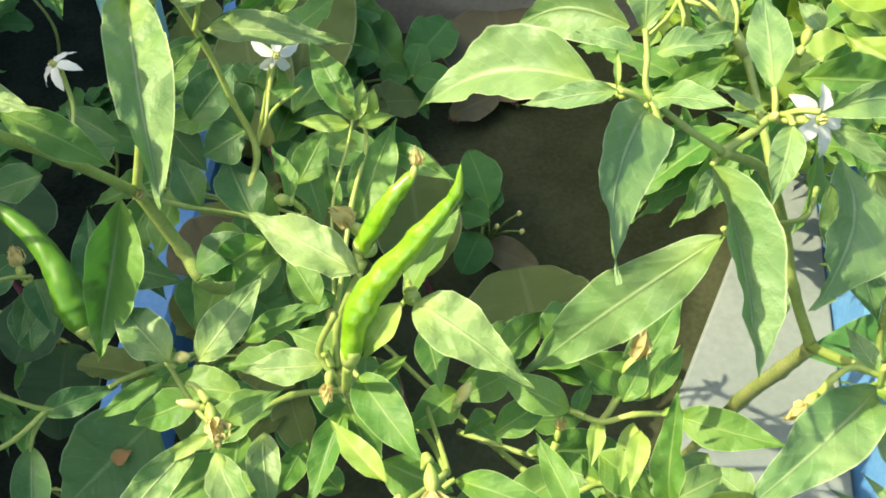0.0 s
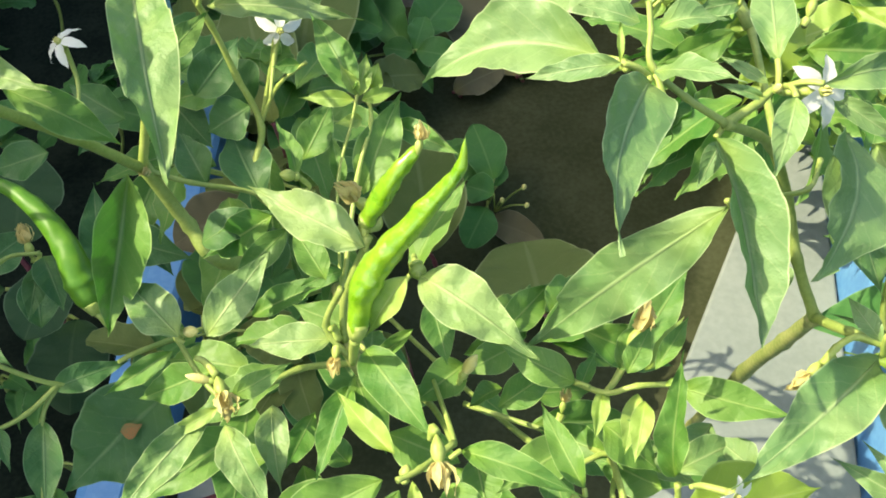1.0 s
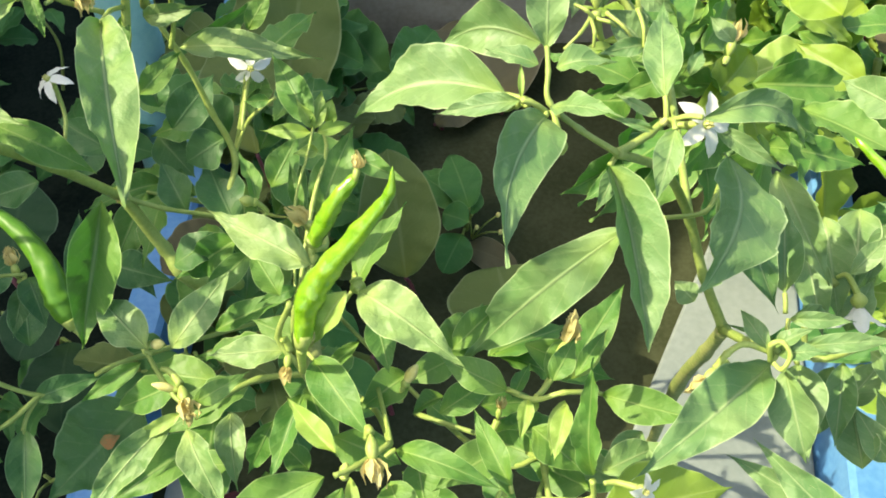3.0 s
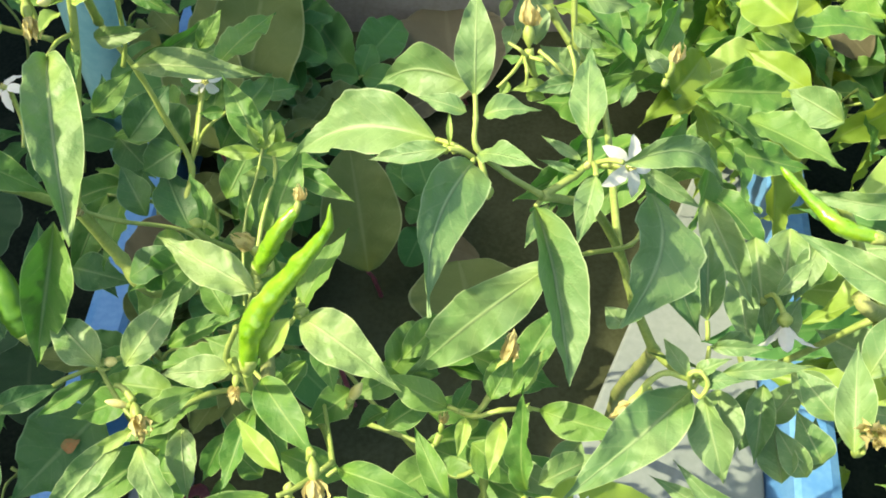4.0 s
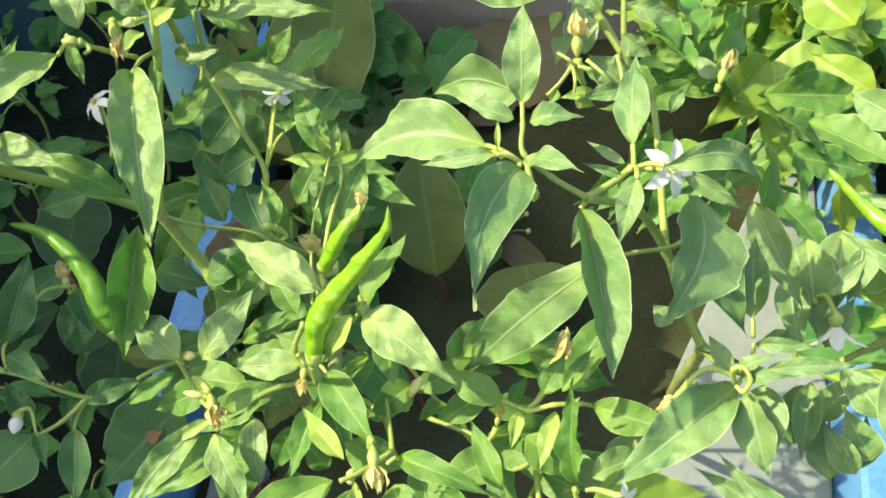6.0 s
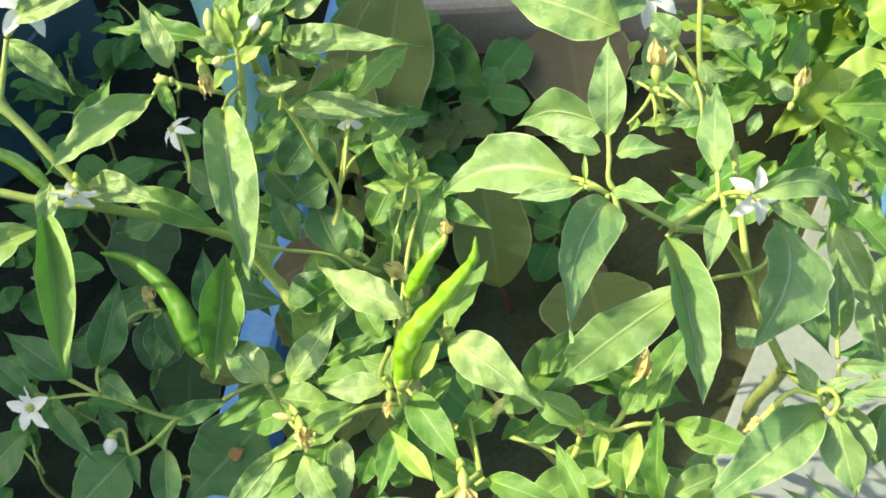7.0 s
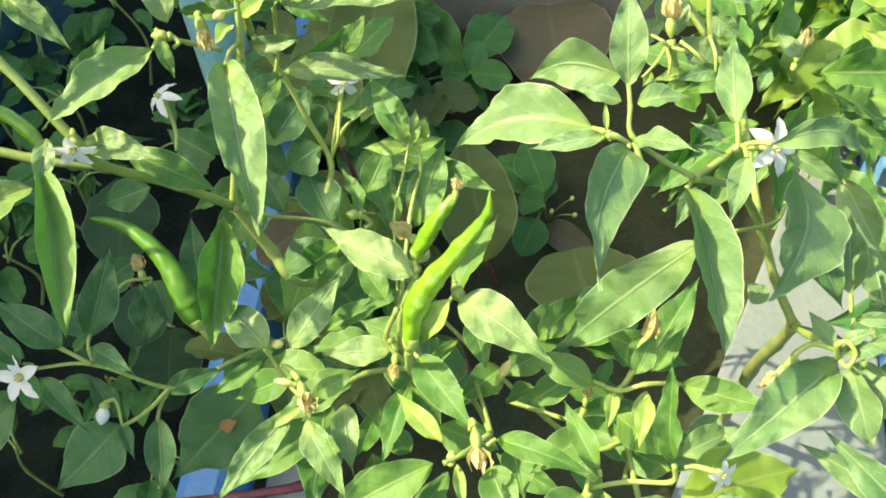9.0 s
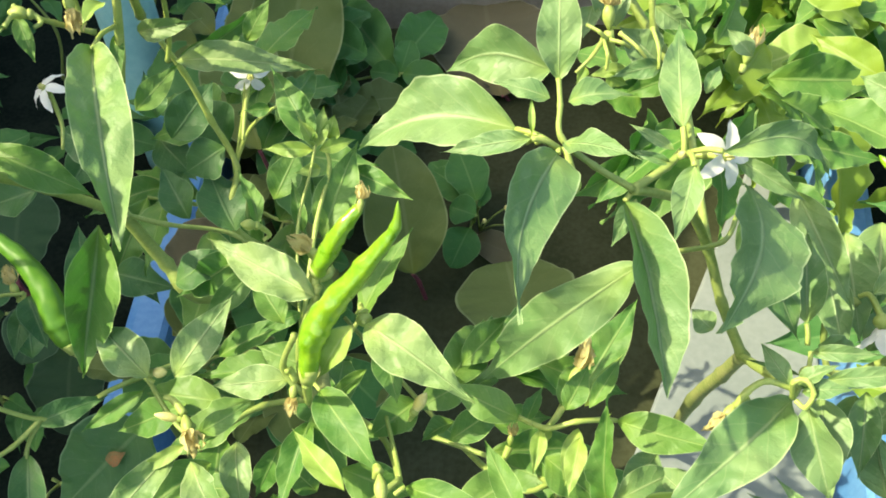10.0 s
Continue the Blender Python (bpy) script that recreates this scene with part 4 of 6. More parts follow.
leaf(right_plant, (0.1525, 0.0987, 0.3617), (0.1162, 0.1178, 0.3723), 0.0140, (-0.1389, -0.5811, 0.8019), 0.07, 0.35, PALE)
leaf(right_plant, (0.1559, 0.0903, 0.3617), (0.1238, 0.12, 0.3796), 0.0152, (-0.0894, -0.5443, 0.8341), 0.07, 0.4, PALE)
leaf(right_plant, (0.1348, 0.1386, 0.3933), (0.1419, 0.1139, 0.3734), 0.0169, (-0.3755, -0.6267, 0.6828), 0.07, 0.35, PALE)
leaf(right_plant, (0.1131, 0.1378, 0.3148), (0.1005, 0.1536, 0.3123), 0.0150, (-0.4253, -0.2853, 0.8589), 0.06, 0.2, PALE)
leaf(right_plant, (0.1125, 0.1734, 0.383), (0.1052, 0.1798, 0.3869), 0.0098, (-0.1431, -0.7157, 0.6836), 0.06, 0.3, PALE)
leaf(right_plant, (0.0927, 0.2377, 0.449), (0.0746, 0.2331, 0.4481), 0.0073, (0.0327, -0.736, 0.6761), 0.06, 0.3, PALE)
leaf(right_plant, (0.0602, 0.2539, 0.4791), (0.0111, 0.2726, 0.4883), 0.0284, (-0.0373, -0.6173, 0.7859), 0.08, 0.3, PUCKERED)
flower(right_plant, (0.0748, 0.29, 0.4653), (0.1384, -0.4265, 0.8938), 0.026, (0.0794, 0.2752, 0.4535), droop=0.15)
leaf(right_plant, (0.0729, 0.2903, 0.4658), (0.0428, 0.268, 0.4675), 0.0125, (0.4016, -0.5084, 0.7617), 0.06, 0.3, PALE)
leaf(right_plant, (0.0701, 0.2565, 0.4592), (0.0662, 0.2456, 0.454), 0.0082, (-0.1429, -0.5286, 0.8367), 0.06, 0.3, PALE)
leaf(right_plant, (0.0779, 0.2508, 0.4546), (0.073, 0.2689, 0.4663), 0.0144, (-0.0221, -0.6256, 0.7798), 0.06, 0.3, PALE)
leaf(right_plant, (0.0925, 0.2422, 0.446), (0.0791, 0.251, 0.4544), 0.0145, (0.0355, -0.6591, 0.7512), 0.06, 0.3, PALE)
leaf(right_plant, (0.0683, 0.2646, 0.4643), (0.0644, 0.2573, 0.4605), 0.0060, (-0.2886, -0.4226, 0.8591), 0.06, 0.3, YOUNG)
leaf(right_plant, (0.0808, 0.2388, 0.4468), (0.0668, 0.2342, 0.4472), 0.0054, (0.0829, -0.5296, 0.8442), 0.06, 0.3, YOUNG)
leaf(right_plant, (0.0738, 0.236, 0.4467), (0.0817, 0.234, 0.4433), 0.0064, (-0.1244, -0.8933, 0.4318), 0.06, 0.3, YOUNG)
leaf(right_plant, (0.0669, 0.2373, 0.449), (0.0633, 0.232, 0.4463), 0.0039, (0.2677, -0.6643, 0.6979), 0.06, 0.3, YOUNG)
leaf(right_plant, (0.0843, 0.2655, 0.4624), (0.0733, 0.2746, 0.4703), 0.0122, (-0.168, -0.7713, 0.6138), 0.06, 0.3, PALE)
leaf(right_plant, (0.0921, 0.2592, 0.4568), (0.1045, 0.2532, 0.4507), 0.0098, (-0.2521, -0.8931, 0.3726), 0.06, 0.3, PALE)
leaf(right_plant, (0.096, 0.2689, 0.4631), (0.1165, 0.2669, 0.4588), 0.0106, (0.0203, -0.8522, 0.5228), 0.06, 0.3, PALE)
stem(right_plant, [(0.0722, 0.2415, 0.4574), (0.068, 0.234, 0.4569), (0.0626, 0.2304, 0.4527)], 0.0008, 0.00055, PALE_STEM)
stem(right_plant, [(0.0722, 0.2415, 0.4574), (0.0731, 0.235, 0.4564), (0.073, 0.2324, 0.4519)], 0.0008, 0.00055, PALE_STEM)
stem(right_plant, [(0.0733, 0.2416, 0.4572), (0.0706, 0.2415, 0.4605), (0.0668, 0.2452, 0.4605)], 0.0008, 0.00055, PALE_STEM)
stem(right_plant, [(0.078, 0.2442, 0.4576), (0.0834, 0.2387, 0.4561), (0.0879, 0.2371, 0.4511)], 0.0008, 0.00055, PALE_STEM)
stem(right_plant, [(0.0745, 0.2416, 0.457), (0.0784, 0.2392, 0.4575), (0.0812, 0.2403, 0.4548)], 0.0008, 0.00055, PALE_STEM)
stem(right_plant, [(0.0895, 0.2476, 0.4567), (0.0909, 0.2398, 0.4547), (0.0913, 0.2356, 0.4492)], 0.0008, 0.00055, PALE_STEM)
dry_flower(right_plant, (0.0739, 0.2503, 0.4669), (-0.0323, 0.5881, 0.8082), 0.013, (0.0774, 0.2404, 0.4487))
dry_flower(right_plant, (0.151, 0.3115, 0.3936), (0.3275, 0.7149, 0.6178), 0.013, (0.1465, 0.3026, 0.3874))
flower(right_plant, (0.1041, 0.1900, 0.4560), (0.42, -0.62, 0.66), 0.0225, (0.0934, 0.1934, 0.4525), droop=0.12, turn=0.55)
leaf(right_plant, (0.1139, 0.2475, 0.4256), (0.1191, 0.2562, 0.4314), 0.0069, (-0.1298, -0.5023, 0.8549), 0.1, 0.5, PALE)
leaf(right_plant, (0.1346, 0.2675, 0.4254), (0.1251, 0.2751, 0.4323), 0.0081, (-0.1747, -0.7744, 0.608), 0.1, 0.4, PALE)
bud(right_plant, (0.0894, 0.1861, 0.4608), (0.0088, -0.4319, 0.9019), 0.0040, 0.0012, mat=ANTHER)
bud(right_plant, (0.0560, 0.1725, 0.4640), (0.12, -0.80, -0.60), 0.0055, 0.0021, (0.0530, 0.1810, 0.4690), mat=PALE_STEM)
bud(right_plant, (0.0404, 0.1858, 0.4682), (-0.9439, -0.3009, 0.1358), 0.007, 0.002, (0.0457, 0.1832, 0.4701), mat=PALE_STEM)
stem(right_plant, [(0.1293, 0.1415, 0.3984), (0.1201, 0.1423, 0.4024), (0.1141, 0.1399, 0.4003), (0.1111, 0.1373, 0.3956)], 0.00085, 0.00128, PALE_STEM)
dry_flower(right_plant, (0.1075, 0.1364, 0.3882), (-0.8194, -0.5448, -0.1783), 0.012, (0.1115, 0.1376, 0.3957))
stem(right_plant, [(0.1297, 0.1404, 0.3953), (0.1274, 0.1404, 0.4047), (0.1306, 0.1402, 0.4066), (0.1331, 0.1368, 0.404), (0.1311, 0.1343, 0.3998), (0.1292, 0.1372, 0.3987)], 0.00094, 0.00076, PALE_STEM)
leaf(right_plant, (0.1302, 0.1419, 0.401), (0.142, 0.144, 0.4093), 0.0066, (-0.5779, -0.2209, 0.7857), 0.1, 0.3, PALE)
leaf(right_plant, (0.1313, 0.1399, 0.3993), (0.1452, 0.1368, 0.4062), 0.0075, (-0.5109, -0.1774, 0.8411), 0.1, 0.3, PALE)
leaf(right_plant, (0.1289, 0.1422, 0.3991), (0.1212, 0.1566, 0.4021), 0.0071, (-0.4797, -0.371, 0.7952), 0.08, 0.35, PALE)
leaf(right_plant, (0.0836, 0.1389, 0.3132), (0.111, 0.1518, 0.3125), 0.0160, (0.187, -0.2779, 0.9422), 0.06, 0.25, PALE)
leaf(right_plant, (0.0751, 0.1521, 0.3042), (0.0942, 0.1377, 0.3016), 0.0136, (-0.1654, -0.4729, 0.8654), 0.06, 0.25, PALE)
leaf(right_plant, (0.1079, 0.1699, 0.2892), (0.0917, 0.1526, 0.2755), 0.0166, (-0.2375, -0.4578, 0.8568), 0.06, 0.25, PALE)
bud(right_plant, (0.1363, 0.1475, 0.3958), (-0.0007, -0.8963, 0.4434), 0.006, 0.0026, mat=PALE_STEM)

# ---- the chili plant beside the blue rim ----
side_plant = plant("chili_plant", 0.400, 0.330, 0.0, "leafy chili plant with a ripening pale pod and a white flower")
stem(side_plant, [(0.4, 0.33, -0.01), (0.37, 0.27, 0.2), (0.2328, 0.2001, 0.348), (0.2185, 0.2022, 0.362)], 0.005, 0.003, BARK, name="main_stem")
stem(side_plant, [(0.2328, 0.2001, 0.348), (0.2088, 0.2221, 0.3895), (0.195, 0.2293, 0.3947)], 0.00255, 0.0017)
stem(side_plant, [(0.2328, 0.2001, 0.348), (0.2011, 0.1467, 0.3699), (0.1859, 0.1193, 0.3866)], 0.00255, 0.0017)
stem(side_plant, [(0.2328, 0.2001, 0.348), (0.1923, 0.2068, 0.2898), (0.1815, 0.2263, 0.3421), (0.1823, 0.2045, 0.3507)], 0.0017, 0.00128)
leaf(side_plant, (0.2302, 0.2126, 0.4076), (0.1853, 0.2275, 0.3995), 0.0124, (-0.3512, -0.7764, 0.5233), 0.12, 0.3, PALE)
leaf(side_plant, (0.2178, 0.1673, 0.4046), (0.1741, 0.1957, 0.413), 0.0158, (-0.2683, -0.629, 0.7296), 0.07, 0.3, PALE)
leaf(side_plant, (0.1805, 0.1151, 0.3959), (0.1884, 0.1524, 0.4055), 0.0157, (-0.3636, -0.1566, 0.9183), 0.06, 0.35, PALE)
leaf(side_plant, (0.1985, 0.1495, 0.3845), (0.2177, 0.1721, 0.4082), 0.0165, (-0.4322, -0.4492, 0.7819), 0.06, 0.2, PALE)
leaf(side_plant, (0.1885, 0.1372, 0.3751), (0.1757, 0.1582, 0.3783), 0.0146, (-0.4053, -0.3751, 0.8337), 0.08, 0.3, PALE)
leaf(side_plant, (0.208, 0.133, 0.3847), (0.1925, 0.1405, 0.3777), 0.0071, (-0.5253, -0.3522, 0.7746), 0.05, 0.3, PALE)
leaf(side_plant, (0.2503, 0.1907, 0.316), (0.2243, 0.2221, 0.3019), 0.0246, (-0.658, -0.2194, 0.7204), 0.05, 0.2, PALE)
leaf(side_plant, (0.1885, 0.1343, 0.3353), (0.1966, 0.1565, 0.3397), 0.0139, (-0.2712, -0.0887, 0.9584), 0.05, 0.3, PALE)
leaf(side_plant, (0.2519, 0.235, 0.3495), (0.2302, 0.2465, 0.3329), 0.0177, (-0.682, -0.4372, 0.5862), 0.05, 0.2, PALE)
pepper(side_plant, [(0.2132, 0.2021, 0.3995), (0.1988, 0.2075, 0.4009), (0.1905, 0.2169, 0.4028), (0.1779, 0.2317, 0.4088)], 0.0037, mat=CHILI, joint=(0.2269, 0.2055, 0.3897), blunt=0.3)
flower(side_plant, (0.1885, 0.1930, 0.351), (0.05, -0.72, -0.69), 0.027, (0.1820, 0.2060, 0.3540), droop=-0.30, turn=0.3)
leaf(side_plant, (0.1816, 0.2334, 0.3601), (0.183, 0.192, 0.3413), 0.0214, (-0.3362, -0.3986, 0.8532), 0.06, 0.3, PALE)
leaf(side_plant, (0.2013, 0.2426, 0.3547), (0.1928, 0.2051, 0.3387), 0.0210, (-0.3087, -0.3121, 0.8985), 0.06, 0.3, PALE)
leaf(side_plant, (0.17, 0.2149, 0.3584), (0.1726, 0.1817, 0.3459), 0.0154, (-0.3277, -0.3566, 0.8749), 0.06, 0.3, PALE)
leaf(side_plant, (0.2099, 0.2307, 0.3584), (0.1986, 0.21, 0.3426), 0.0130, (-0.3279, -0.4532, 0.8289), 0.06, 0.3, PALE)
leaf(side_plant, (0.1803, 0.1638, 0.3638), (0.2014, 0.1478, 0.3582), 0.0158, (-0.2163, -0.5632, 0.7975), 0.06, 0.25, PALE)
leaf(side_plant, (0.166, 0.1554, 0.3698), (0.1606, 0.1288, 0.3558), 0.0134, (-0.3168, -0.3893, 0.8649), 0.06, 0.3, PALE)
leaf(side_plant, (0.1846, 0.1287, 0.3435), (0.1723, 0.1449, 0.3557), 0.0125, (-0.1738, -0.6702, 0.7216), 0.06, 0.3, PALE)
leaf(side_plant, (0.1726, 0.1502, 0.3471), (0.1889, 0.1653, 0.3588), 0.0144, (-0.2879, -0.3708, 0.883), 0.06, 0.3, PALE)
leaf(side_plant, (0.191, 0.133, 0.3469), (0.1802, 0.1502, 0.3597), 0.0160, (-0.2264, -0.671, 0.7061), 0.06, 0.3, PALE)
leaf(side_plant, (0.1862, 0.1892, 0.3392), (0.2029, 0.213, 0.3449), 0.0128, (-0.1147, -0.1533, 0.9815), 0.06, 0.3, PALE)
leaf(side_plant, (0.2842, 0.4223, 0.266), (0.2471, 0.4602, 0.2691), 0.0282, (-0.5043, -0.549, 0.6665), 0.06, 0.2, LIME)
leaf(side_plant, (0.2784, 0.4738, 0.2798), (0.2509, 0.5152, 0.2857), 0.0389, (-0.5633, -0.4713, 0.6787), 0.06, 0.2, LIME)
leaf(side_plant, (0.2825, 0.3718, 0.2904), (0.2567, 0.4018, 0.2877), 0.0259, (-0.595, -0.4525, 0.6643), 0.06, 0.2, PALE)
dry_flower(side_plant, (0.1849, 0.1183, 0.4046), (-0.2948, -0.42, 0.8583), 0.018, (0.1832, 0.1152, 0.396))

# ---- the chili plant that leans over the rim ----
left_plant = plant("chili_plant", -0.060, 0.360, 0.0, "leaning green chili plant with puckered leaves and white flowers")
stem(left_plant, [(-0.06, 0.36, -0.01), (-0.085, 0.35, 0.14), (-0.1116, 0.2733, 0.26), (-0.1239, 0.2765, 0.285), (-0.1374, 0.2812, 0.3217)], 0.0042, 0.003, STEM, name="main_stem")
stem(left_plant, [(-0.1376, 0.2802, 0.3216), (-0.1504, 0.2572, 0.367), (-0.1591, 0.2221, 0.4224), (-0.1621, 0.2197, 0.4398), (-0.1854, 0.2339, 0.4724), (-0.2008, 0.2343, 0.481), (-0.2244, 0.2402, 0.4911), (-0.2451, 0.2432, 0.4969)], 0.00246, 0.0016)
stem(left_plant, [(-0.1591, 0.2221, 0.4224), (-0.1826, 0.2197, 0.4298), (-0.2134, 0.2176, 0.4448), (-0.225, 0.2143, 0.4529)], 0.00237, 0.00168)
stem(left_plant, [(-0.1854, 0.2339, 0.4724), (-0.1821, 0.2419, 0.4818), (-0.1792, 0.2514, 0.4911)], 0.00126, 0.00098)
stem(left_plant, [(-0.1376, 0.2802, 0.3216), (-0.1284, 0.286, 0.3559), (-0.1111, 0.2859, 0.4142), (-0.1031, 0.289, 0.4531), (-0.101, 0.299, 0.4793)], 0.00218, 0.00151, PALE_STEM)
stem(left_plant, [(-0.108, 0.2837, 0.4308), (-0.1056, 0.2658, 0.4424), (-0.1023, 0.2478, 0.4512)], 0.00098, 0.00077, PALE_STEM)
stem(left_plant, [(-0.1376, 0.2802, 0.3216), (-0.1193, 0.2829, 0.309), (-0.0896, 0.2876, 0.2938), (-0.0723, 0.28, 0.2724)], 0.00126, 0.00098)
stem(left_plant, [(-0.06, 0.36, 0.16), (-0.0991, 0.3194, 0.2551), (-0.0958, 0.3385, 0.288), (-0.1051, 0.3474, 0.315), (-0.1132, 0.352, 0.3445), (-0.1241, 0.35, 0.3822)], 0.00209, 0.00134, PALE_STEM)
stem(left_plant, [(-0.0957, 0.3413, 0.2901), (-0.0886, 0.3508, 0.3153), (-0.0842, 0.3546, 0.3352)], 0.00126, 0.00091, PALE_STEM)
stem(left_plant, [(-0.0957, 0.3413, 0.2901), (-0.0848, 0.3454, 0.3108), (-0.0693, 0.3486, 0.3237)], 0.00112, 0.00084, PALE_STEM)
stem(left_plant, [(-0.1241, 0.35, 0.3822), (-0.1091, 0.3105, 0.4386), (-0.1045, 0.3032, 0.4577)], 0.00218, 0.00151, PALE_STEM)
stem(left_plant, [(-0.1151, 0.2814, 0.43), (-0.1262, 0.2757, 0.4397), (-0.1317, 0.2701, 0.4488), (-0.1366, 0.272, 0.4508)], 0.00112, 0.00091)
stem(left_plant, [(-0.0968, 0.3155, 0.4282), (-0.1024, 0.321, 0.3953), (-0.1061, 0.3187, 0.3815)], 0.00112, 0.00112, PALE_STEM)
stem(left_plant, [(-0.06, 0.36, 0.12), (-0.1264, 0.2203, 0.272), (-0.1491, 0.2047, 0.2756), (-0.1676, 0.1925, 0.2812), (-0.2002, 0.1934, 0.3052), (-0.2274, 0.1882, 0.311)], 0.00133, 0.00091)
stem(left_plant, [(-0.1676, 0.1925, 0.2812), (-0.1783, 0.1796, 0.2793), (-0.1886, 0.171, 0.2805)], 0.00126, 0.00098)
stem(left_plant, [(-0.1676, 0.1925, 0.2812), (-0.1742, 0.1795, 0.2725), (-0.1703, 0.1464, 0.2596)], 0.00112, 0.00084)
stem(left_plant, [(-0.2002, 0.1934, 0.3052), (-0.2124, 0.1964, 0.3153), (-0.2182, 0.1986, 0.3177)], 0.00112, 0.00091)
stem(left_plant, [(-0.1872, 0.2541, 0.2931), (-0.1996, 0.2445, 0.2997), (-0.2033, 0.2077, 0.3101), (-0.2002, 0.1934, 0.3052)], 0.00098, 0.00091)
leaf(left_plant, (-0.1023, 0.2474, 0.4509), (-0.0784, 0.1678, 0.4429), 0.0235, (0.26, -0.1948, 0.94), 0.05, 0.52, PUCKERED, shape="lance")
leaf(left_plant, (-0.1295, 0.249, 0.4603), (-0.1694, 0.2145, 0.4519), 0.0192, (0.2083, -0.451, 0.8679), 0.08, 0.5, PUCKERED, joint=(-0.1325, 0.2691, 0.4481))
leaf(left_plant, (-0.1729, 0.2436, 0.434), (-0.1612, 0.278, 0.446), 0.0139, (0.5037, -0.4296, 0.7495), 0.06, 0.3)
leaf(left_plant, (-0.1642, 0.2271, 0.4306), (-0.1253, 0.2133, 0.4331), 0.0149, (-0.1455, -0.3866, 0.9107), 0.08, 0.4, PUCKERED)
leaf(left_plant, (-0.164, 0.2505, 0.4003), (-0.1273, 0.2488, 0.3713), 0.0160, (0.4954, -0.6228, 0.6055), 0.08, 0.3)
leaf(left_plant, (-0.19, 0.2647, 0.4799), (-0.1638, 0.2504, 0.4607), 0.0139, (0.2404, -0.5917, 0.7695), 0.06, 0.45, PUCKERED)
leaf(left_plant, (-0.1315, 0.2745, 0.4521), (-0.1428, 0.2948, 0.4752), 0.0133, (0.2902, -0.6432, 0.7086), 0.05, 0.4, PUCKERED)
leaf(left_plant, (-0.1183, 0.2992, 0.4438), (-0.1767, 0.3089, 0.4461), 0.0130, (-0.028, -0.378, 0.9254), 0.08, 0.5)
leaf(left_plant, (-0.1354, 0.27, 0.4492), (-0.129, 0.2561, 0.4379), 0.0072, (0.2611, -0.534, 0.8042), 0.06, 0.35)
leaf(left_plant, (-0.1375, 0.3031, 0.4367), (-0.1539, 0.3257, 0.4432), 0.0120, (-0.0393, -0.3046, 0.9517), 0.06, 0.3)
leaf(left_plant, (-0.1784, 0.2021, 0.432), (-0.2231, 0.1453, 0.4196), 0.0275, (0.20, -0.25, 0.95), 0.08, 0.42, PUCKERED, shape="lance", sway=0.07, wave=0.02)
leaf(left_plant, (-0.1683, 0.2131, 0.4487), (-0.1694, 0.1899, 0.4377), 0.0092, (0.4255, -0.4023, 0.8106), 0.06, 0.3, PUCKERED)
leaf(left_plant, (-0.1707, 0.2012, 0.4426), (-0.1547, 0.142, 0.4157), 0.0225, (0.55, -0.3367, 0.76), 0.06, 0.78, MATURE, shape="lance", wave=0.025)
leaf(left_plant, (-0.2166, 0.2198, 0.4619), (-0.2077, 0.252, 0.4908), 0.0159, (0.0277, -0.6732, 0.739), 0.05, 0.35, PUCKERED)
leaf(left_plant, (-0.2013, 0.248, 0.4867), (-0.225, 0.2418, 0.5051), 0.0135, (0.6305, -0.3214, 0.7065), 0.08, 0.35, PUCKERED, joint=(-0.1878, 0.2348, 0.4746))
leaf(left_plant, (-0.2271, 0.2391, 0.4971), (-0.2101, 0.2025, 0.4856), 0.0121, (-0.0364, -0.3138, 0.9488), 0.06, 0.35, PUCKERED)
leaf(left_plant, (-0.2297, 0.237, 0.5023), (-0.2072, 0.2476, 0.5127), 0.0109, (0.0088, -0.712, 0.7021), 0.08, 0.35, PUCKERED)
leaf(left_plant, (-0.1876, 0.2612, 0.5007), (-0.2046, 0.2689, 0.5157), 0.0106, (0.3122, -0.6533, 0.6897), 0.06, 0.3)
leaf(left_plant, (-0.1867, 0.2572, 0.4975), (-0.2057, 0.2543, 0.4985), 0.0041, (0.1517, -0.7772, 0.6107), 0.06, 0.3)
leaf(left_plant, (-0.1811, 0.2518, 0.4925), (-0.199, 0.2494, 0.4937), 0.0041, (0.1464, -0.763, 0.6296), 0.06, 0.3)
leaf(left_plant, (-0.1769, 0.2573, 0.4959), (-0.1259, 0.2594, 0.5141), 0.0114, (-0.1305, -0.8748, 0.4665), 0.06, 0.35, PUCKERED)
leaf(left_plant, (-0.2124, 0.2194, 0.4609), (-0.2061, 0.2271, 0.4655), 0.0038, (0.4154, -0.698, 0.5834), 0.05, 0.3, YOUNG)
leaf(left_plant, (-0.2116, 0.2099, 0.4536), (-0.2041, 0.2189, 0.4591), 0.0042, (0.4017, -0.6965, 0.5945), 0.05, 0.3, YOUNG)
leaf(left_plant, (-0.2176, 0.2076, 0.4529), (-0.2379, 0.1955, 0.4598), 0.0096, (0.544, -0.5409, 0.6415), 0.08, 0.3)
leaf(left_plant, (-0.2161, 0.2026, 0.4552), (-0.2126, 0.1779, 0.4487), 0.0123, (0.4951, -0.1545, 0.855), 0.08, 0.3, PUCKERED)
leaf(left_plant, (-0.122, 0.2337, 0.3709), (-0.1308, 0.1859, 0.331), 0.0345, (0.50, -0.3619, 0.78), 0.06, 0.95)
leaf(left_plant, (-0.1252, 0.2431, 0.3537), (-0.1217, 0.2092, 0.3377), 0.0119, (-0.275, -0.1951, 0.9415), 0.06, 0.4)
leaf(left_plant, (-0.0917, 0.3079, 0.4344), (-0.0218, 0.2905, 0.4441), 0.0151, (-0.2409, -0.5266, 0.8153), 0.1, 0.35, PUCKERED)
